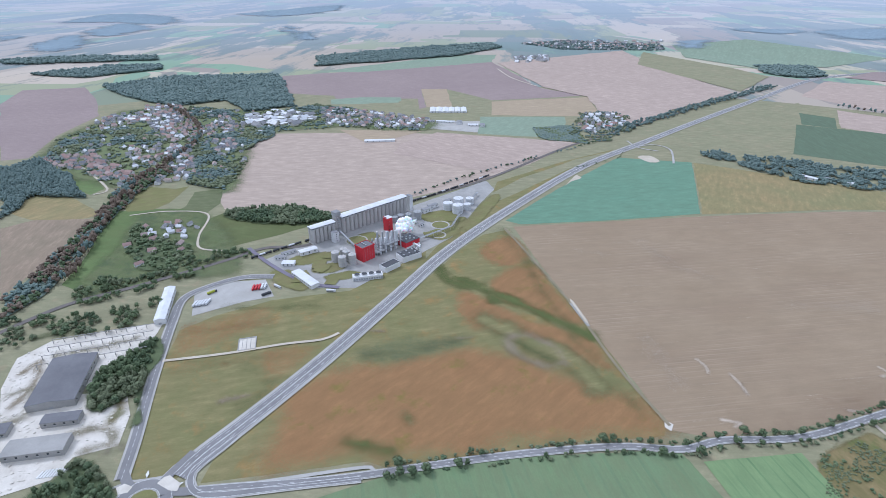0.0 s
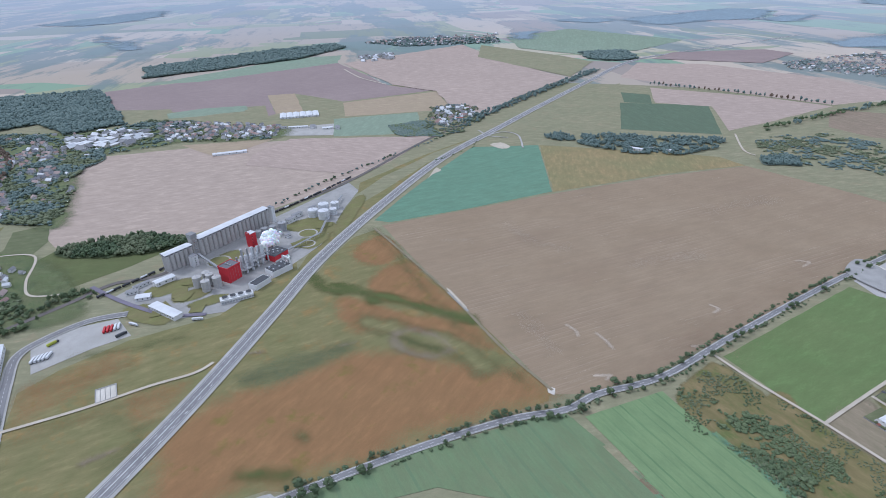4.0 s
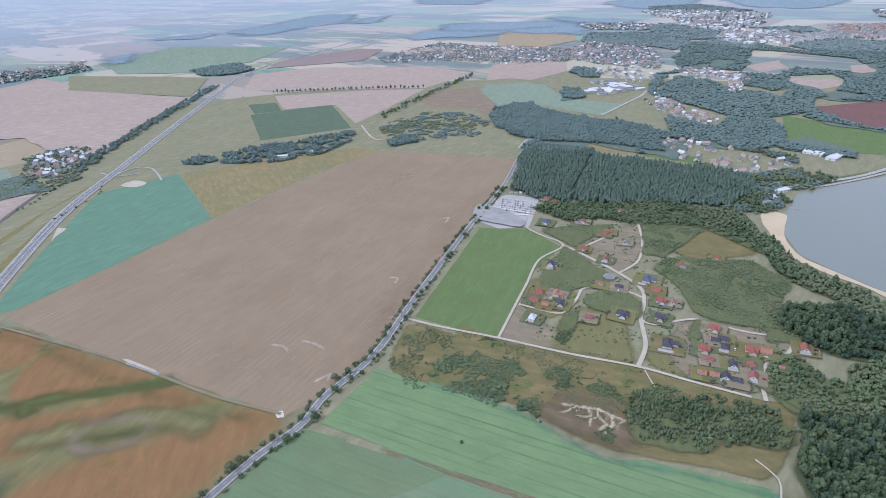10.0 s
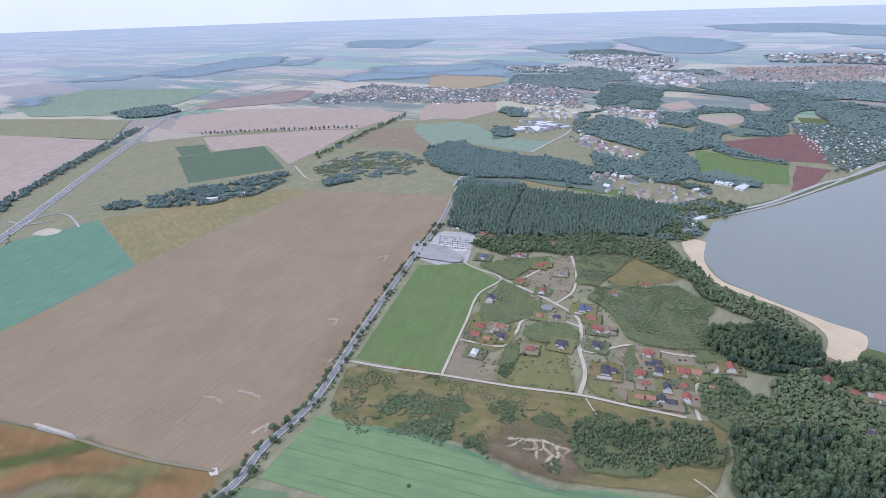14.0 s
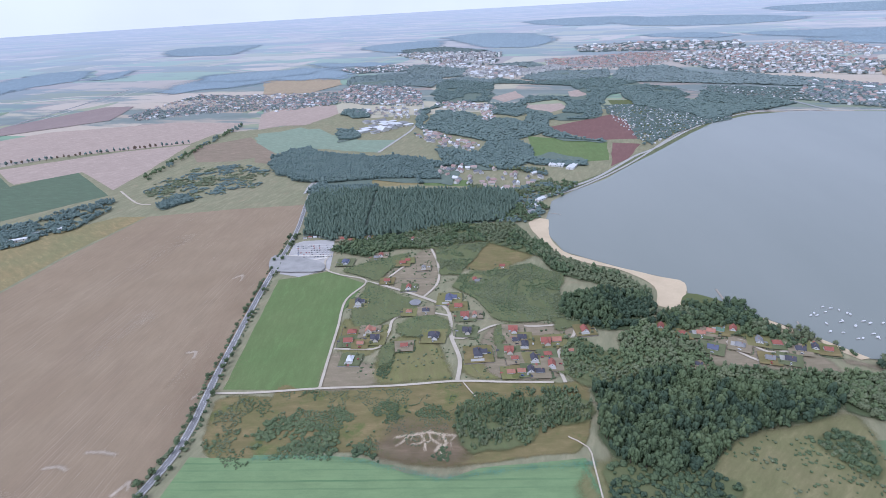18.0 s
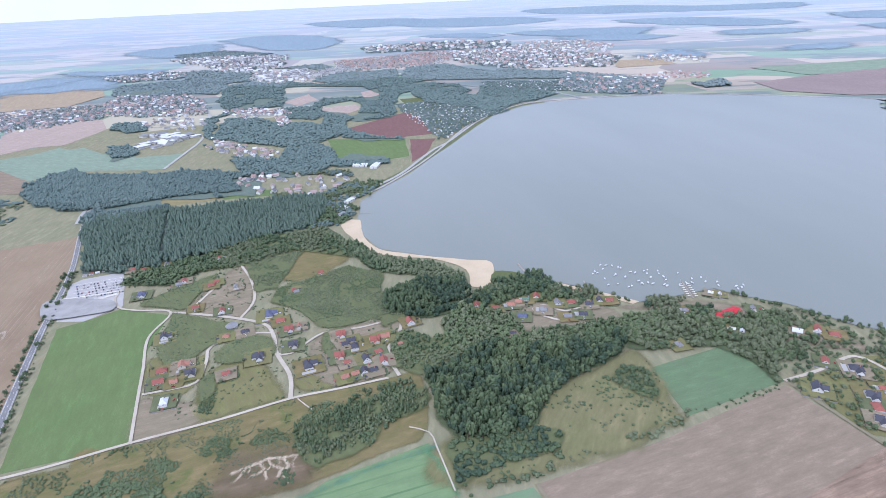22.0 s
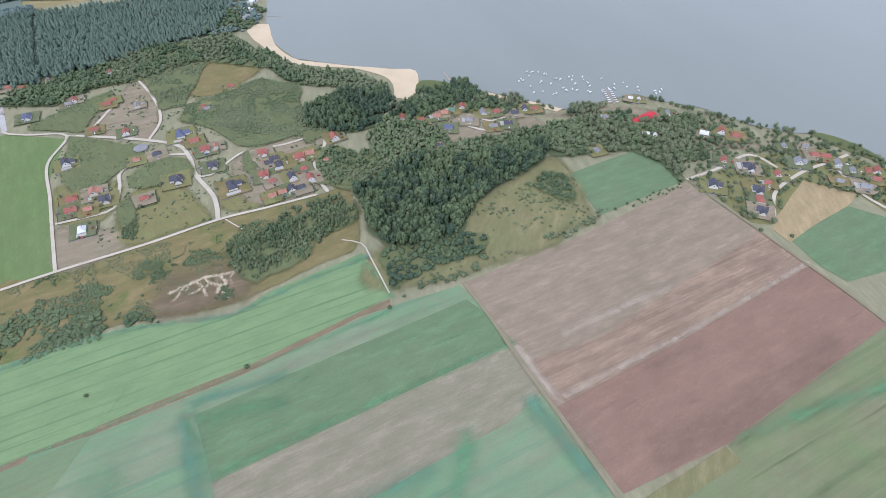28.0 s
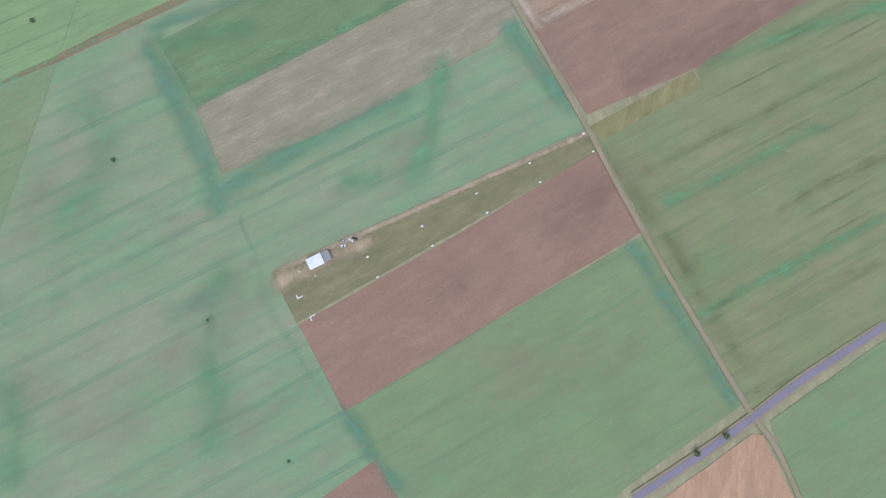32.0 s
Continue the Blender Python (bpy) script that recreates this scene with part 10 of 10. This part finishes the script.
for x, y in scatter(YARD, 5.0, 0.5):
    s, h, a = rnd.uniform(0.3, 1.7), rnd.uniform(0.2, 1.0), rnd.uniform(0, 3)
    k = len(bm.verts)
    box(bm, -s, s, -s * 0.6, s * 0.6, 0, h)
    bm.verts.ensure_lookup_table()
    for v in bm.verts[k:]:
        q = Matrix.Rotation(a, 3, "Z") @ v.co
        v.co = (q.x + x, q.y + y, q.z + 0.2)
tagged(part("rubble", bm, RUBBLE), "broken concrete blocks and debris in the yard", "rubble", "", "stuff")
ob = root_at("settling_pit", -610, 2, 10, "square concrete-walled pit in the meadow", "pit")
boxes("wall", CONCRETE, ob, (-13, 13, -11, -10, 0, 1.2), (-13, 13, 10, 11, 0, 1.2), (-13, -12, -10, 10, 0, 1.2), (12, 13, -10, 10, 0, 1.2))
boxes("floor", RUBBLE, ob, (-12, 12, -10, 10, 0.3, 0.45))
for i in range(3):
    boxes("divider", CONCRETE, ob, (-12, 12, -6 + 5 * i, -5.6 + 5 * i, 0.45, 0.9))
# stack of pipes along the field border
ob = root_at("concrete_slabs", -516, 431, 102, "row of pale concrete slabs along a field track", "slabs")
for i in range(11):
    boxes("slab", CONCRETE, ob, (-2.2, 2.2, i * 5.2, i * 5.2 + 4.4, 0.3, 1.1), bevel=0.08)

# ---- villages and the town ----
# far roof colours, washed out to carry the haze over distant houses
TILE_FAR = plain_material("hazed_terracotta_roofs", (0.36, 0.245, 0.215), (0.30, 0.21, 0.19), 6, 0.9)
TILE_FAR2 = plain_material("hazed_pink_roofs", (0.41, 0.32, 0.29), (0.34, 0.27, 0.25), 6, 0.9)
SLATE_FAR = plain_material("hazed_slate_roofs", (0.20, 0.205, 0.22), (0.16, 0.165, 0.18), 6, 0.9)
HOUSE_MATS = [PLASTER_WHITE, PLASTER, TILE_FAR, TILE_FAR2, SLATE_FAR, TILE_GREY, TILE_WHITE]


def settlement(name, poly, gap, size, tall, label, keep=1.0, roofs=(2, 3, 4, 4, 5, 3, 6), heading=None, flat=0.0):
    """Many far houses in one mesh: walls and pitched roofs."""
    vs, fs, ms = [], [], []
    for x, y in scatter(poly, gap, keep):
        s = shrink(x, y)
        w, l, h = size * rnd.uniform(0.7, 1.15) * s, size * rnd.uniform(1.0, 1.7) * s, tall * rnd.uniform(0.8, 1.3) * s
        rise = 0.0 if rnd.random() < flat else w * 0.38
        a = radians((heading if heading is not None else noise.noise((x * 0.004, y * 0.004, 1.0)) * 180) + rnd.choice((0, 90)))
        c, q = math.cos(a), math.sin(a)
        o = site(x, y)
        k = len(vs)
        W, L, e = w / 2, l / 2, 0.12 * w
        pts = [(-W, -L, -2), (W, -L, -2), (W, L, -2), (-W, L, -2), (-W, -L, h), (W, -L, h), (W, L, h), (-W, L, h), (0, -L, h + rise), (0, L, h + rise),
               (-W - e, -L - e, h - rise * 0.2), (W + e, -L - e, h - rise * 0.2), (W + e, L + e, h - rise * 0.2), (-W - e, L + e, h - rise * 0.2), (0, -L - e, h + rise + 0.3), (0, L + e, h + rise + 0.3)]
        for px, py, pz in pts:
            vs.append((px * c - py * q + o.x, px * q + py * c + o.y, pz + o.z))
        wall, roof = rnd.choice((0, 0, 1)), (rnd.choice((5, 6)) if rise == 0 else rnd.choice(roofs))
        for f, m in (((0, 1, 5, 4), wall), ((1, 2, 6, 5), wall), ((2, 3, 7, 6), wall), ((3, 0, 4, 7), wall), ((4, 5, 8), wall), ((6, 7, 9), wall),
                     ((10, 14, 15, 13), roof), ((11, 12, 15, 14), roof)):
            fs.append(tuple(k + i for i in f))
            ms.append(m)
    if not vs:
        return
    me = mesh_of(name, vs, fs, HOUSE_MATS)
    me.polygons.foreach_set("material_index", ms)
    return tagged(part(name, me, None), label, "houses", "", "stuff")


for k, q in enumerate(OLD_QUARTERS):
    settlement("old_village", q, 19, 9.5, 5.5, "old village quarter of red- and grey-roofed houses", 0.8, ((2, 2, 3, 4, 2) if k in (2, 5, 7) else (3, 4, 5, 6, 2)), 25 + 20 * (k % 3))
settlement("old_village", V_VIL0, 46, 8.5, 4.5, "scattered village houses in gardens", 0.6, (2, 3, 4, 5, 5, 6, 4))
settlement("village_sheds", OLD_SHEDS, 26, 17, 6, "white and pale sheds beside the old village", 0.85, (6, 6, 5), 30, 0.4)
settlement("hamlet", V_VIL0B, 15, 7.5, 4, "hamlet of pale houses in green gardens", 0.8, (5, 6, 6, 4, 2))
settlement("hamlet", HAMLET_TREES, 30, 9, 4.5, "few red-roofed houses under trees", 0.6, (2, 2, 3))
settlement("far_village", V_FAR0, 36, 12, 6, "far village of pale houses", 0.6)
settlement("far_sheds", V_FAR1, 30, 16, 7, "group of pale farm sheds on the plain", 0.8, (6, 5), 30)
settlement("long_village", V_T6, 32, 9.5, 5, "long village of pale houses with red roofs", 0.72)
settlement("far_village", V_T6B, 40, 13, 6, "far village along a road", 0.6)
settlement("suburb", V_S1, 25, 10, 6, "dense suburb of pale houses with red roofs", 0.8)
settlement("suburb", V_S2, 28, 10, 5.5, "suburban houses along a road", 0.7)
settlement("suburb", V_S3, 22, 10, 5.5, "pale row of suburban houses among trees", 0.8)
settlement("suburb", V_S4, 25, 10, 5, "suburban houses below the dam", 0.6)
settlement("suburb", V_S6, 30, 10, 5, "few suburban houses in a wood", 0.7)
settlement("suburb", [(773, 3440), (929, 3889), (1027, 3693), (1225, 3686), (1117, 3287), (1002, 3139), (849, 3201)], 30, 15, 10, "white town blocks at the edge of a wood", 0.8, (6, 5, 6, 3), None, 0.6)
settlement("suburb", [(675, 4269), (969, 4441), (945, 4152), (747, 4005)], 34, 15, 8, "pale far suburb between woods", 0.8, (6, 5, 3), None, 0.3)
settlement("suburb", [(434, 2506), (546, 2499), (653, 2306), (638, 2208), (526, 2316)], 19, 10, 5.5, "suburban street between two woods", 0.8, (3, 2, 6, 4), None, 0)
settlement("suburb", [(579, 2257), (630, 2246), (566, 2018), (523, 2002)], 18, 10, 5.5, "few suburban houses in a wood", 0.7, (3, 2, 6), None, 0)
settlement("suburb", [(2342, 1930), (2610, 1869), (2671, 1690), (2477, 1661), (2338, 1804)], 34, 13, 6, "far lakeside houses with haze-paled red roofs", 0.75, (3, 2, 3, 6), None, 0)
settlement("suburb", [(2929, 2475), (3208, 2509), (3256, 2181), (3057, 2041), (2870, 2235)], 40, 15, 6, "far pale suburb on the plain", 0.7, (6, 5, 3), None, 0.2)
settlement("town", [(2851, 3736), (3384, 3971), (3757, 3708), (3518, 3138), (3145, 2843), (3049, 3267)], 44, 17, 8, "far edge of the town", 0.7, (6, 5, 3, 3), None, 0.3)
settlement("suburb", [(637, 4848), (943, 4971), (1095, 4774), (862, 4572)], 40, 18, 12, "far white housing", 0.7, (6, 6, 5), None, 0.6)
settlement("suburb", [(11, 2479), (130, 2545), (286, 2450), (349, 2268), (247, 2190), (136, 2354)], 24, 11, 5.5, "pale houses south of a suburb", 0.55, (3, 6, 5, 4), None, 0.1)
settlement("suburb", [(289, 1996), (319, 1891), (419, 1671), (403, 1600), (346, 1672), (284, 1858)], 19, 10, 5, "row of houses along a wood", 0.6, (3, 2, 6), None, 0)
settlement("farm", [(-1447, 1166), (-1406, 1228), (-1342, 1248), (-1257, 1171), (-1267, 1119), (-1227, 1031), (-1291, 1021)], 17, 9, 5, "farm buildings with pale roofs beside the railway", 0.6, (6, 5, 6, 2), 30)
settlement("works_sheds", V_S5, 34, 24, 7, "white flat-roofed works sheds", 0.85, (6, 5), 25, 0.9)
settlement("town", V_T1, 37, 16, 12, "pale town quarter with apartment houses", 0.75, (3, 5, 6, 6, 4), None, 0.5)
settlement("town", V_T2, 31, 14, 10, "dense old town with haze-paled orange roofs", 0.85, (3, 2, 3, 5))
settlement("town", V_T3, 36, 14, 9, "wide town of pale houses with haze-paled roofs", 0.75, (3, 2, 5, 6, 6), None, 0.3)
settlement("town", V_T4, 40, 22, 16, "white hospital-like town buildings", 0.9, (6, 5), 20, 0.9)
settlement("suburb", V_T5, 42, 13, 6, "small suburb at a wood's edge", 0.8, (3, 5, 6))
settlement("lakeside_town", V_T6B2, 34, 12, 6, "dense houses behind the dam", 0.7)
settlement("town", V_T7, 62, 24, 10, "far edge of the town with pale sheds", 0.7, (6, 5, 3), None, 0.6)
wood("town_trees", V_T3, 30, [LEAF_HAZED_DISTANT], 6, 17, "broad", 2, "dark trees between town houses", 0.6, "trees")
wood("town_trees", V_T1, 34, [LEAF_HAZED_DISTANT], 6, 18, "broad", 2, "dark trees between town houses", 0.6, "trees")
wood("town_trees", V_T2, 34, [LEAF_HAZED_DISTANT], 6, 16, "broad", 2, "dark trees between town houses", 0.35, "trees")
settlement("allotment_huts", W_GARD2, 24, 5, 3, "many small white allotment huts", 0.5, (6, 5, 6, 4))
settlement("allotment_huts", W_GARD, 15, 4, 2.6, "many small white allotment huts", 0.55, (6, 5, 6, 4))
for q, gap, wide in ((W_IN4, 24, 28),):
    wood("far_wood", q, gap, [LEAF_HAZED_DISTANT], 14, wide, "broad", 2, "dark woodland near the town")
for q, gap, wide in ((V_T5, 30, 18), (V_T7, 50, 26), (V_T6B2, 24, 18)):
    wood("town_trees", q, gap, [LEAF_HAZED_DISTANT], 7, wide, "broad", 2, "trees between the houses of a suburb", 0.6, "trees")
wood("island_trees", W_LAKE, 14, [LEAF_HAZED], 6, 16, "broad", 2, "low green islet trees at the far shore", 0.75, "trees")
grove("tree_row", along([(878, 1472), (1100, 1601), (1400, 1750)], 9, 6, 0.8), [LEAF_HAZED], 9, 10, "broad", 1, "hedge of trees below the dam", "trees")


def block(x, y, heading, l, h, label):
    """A slab of flats with window bands."""
    s = shrink(x, y)
    ob = root_at("apartment_block", x, y, heading, label, "apartment block", "blocks of flats")
    boxes("wall", PLASTER_WHITE, ob, (-6 * s, 6 * s, -l / 2 * s, l / 2 * s, -3, h * s))
    boxes("roof", TILE_GREY, ob, (-6.3 * s, 6.3 * s, -(l / 2 + .3) * s, (l / 2 + .3) * s, h * s, (h + 1) * s))
    for i in range(int(h / 5)):
        z = (2 + 5 * i) * s
        boxes("window_band", GLASS, ob, (-6.15 * s, 6.15 * s, -(l / 2 - 2) * s, (l / 2 - 2) * s, z, z + 1.6 * s))


for i in range(12):
    block(1100 + (i % 6) * 55 + 15 * (i // 6), 3330 + (i % 6) * 26 - 90 * (i // 6), 118 + 10 * (i % 3), 60, 26, "pale slab block of flats in the town")
for i in range(9):
    block(980 + (i % 5) * 90, 4420 + (i % 5) * 30 + 160 * (i // 5), 40 + 60 * (i % 2), 55, 34, "tall white tower of flats in the town")

# sheds and farms on the plain
for i in range(6):
    a = (i - 2.5) * 21
    hall("greenhouse", -1677 + a * 0.42, 777 + a * 0.9, -65, 19, 66, 4, WHITE_CLAD, TILE_WHITE, "white-roofed greenhouse in a long row", "greenhouse", 2.2)["group"] = "greenhouse row"
hall("barn", -1418, 448, 20, 15, 84, 4.5, WHITE_CLAD, TILE_WHITE, "long white-roofed barn on a field", "barn", 1.5, 5)
for x, y, w, l, hd, c in ((-1540, 690, 12, 32, 28, TILE_WHITE), (-1525, 712, 12, 30, 28, TILE_WHITE), (-1505, 735, 16, 34, 118, TILE_GREY), (-1460, 760, 14, 30, 28, TILE_WHITE), (-1445, 785, 14, 30, 118, TILE_GREY), (-1560, 665, 12, 22, 28, TILE_GREY),
                        (-1270, 1120, 10, 22, 40, TILE_RED), (-1245, 1095, 10, 16, 130, TILE_GREY), (-1305, 1160, 9, 16, 20, TILE_WHITE), (-1980, -180, 26, 90, 28, TILE_WHITE), (-1955, -150, 20, 70, 28, TILE_WHITE), (-2010, -210, 16, 50, 28, TILE_GREY), (-1905, 250, 22, 50, 60, TILE_WHITE), (-1860, 300, 20, 45, 60, TILE_WHITE),
                        (-720, 1230, 12, 40, 75, TILE_WHITE), (-690, 1262, 10, 26, 75, TILE_GREY), (-660, 1275, 10, 22, 75, TILE_WHITE), (590, 1330, 20, 46, 40, TILE_WHITE), (560, 1360, 26, 40, 130, TILE_WHITE), (420, 1110, 12, 26, 60, TILE_WHITE), (395, 1075, 10, 18, 140, TILE_WHITE), (372, 1040, 10, 20, 60, TILE_GREY)):
    hall("farm_shed", x, y, hd, w, l, 5, PLASTER_WHITE, c, "pale farm or works shed with a low roof", "shed", None, 3)
for m_ in CARS:
    retire(m_)
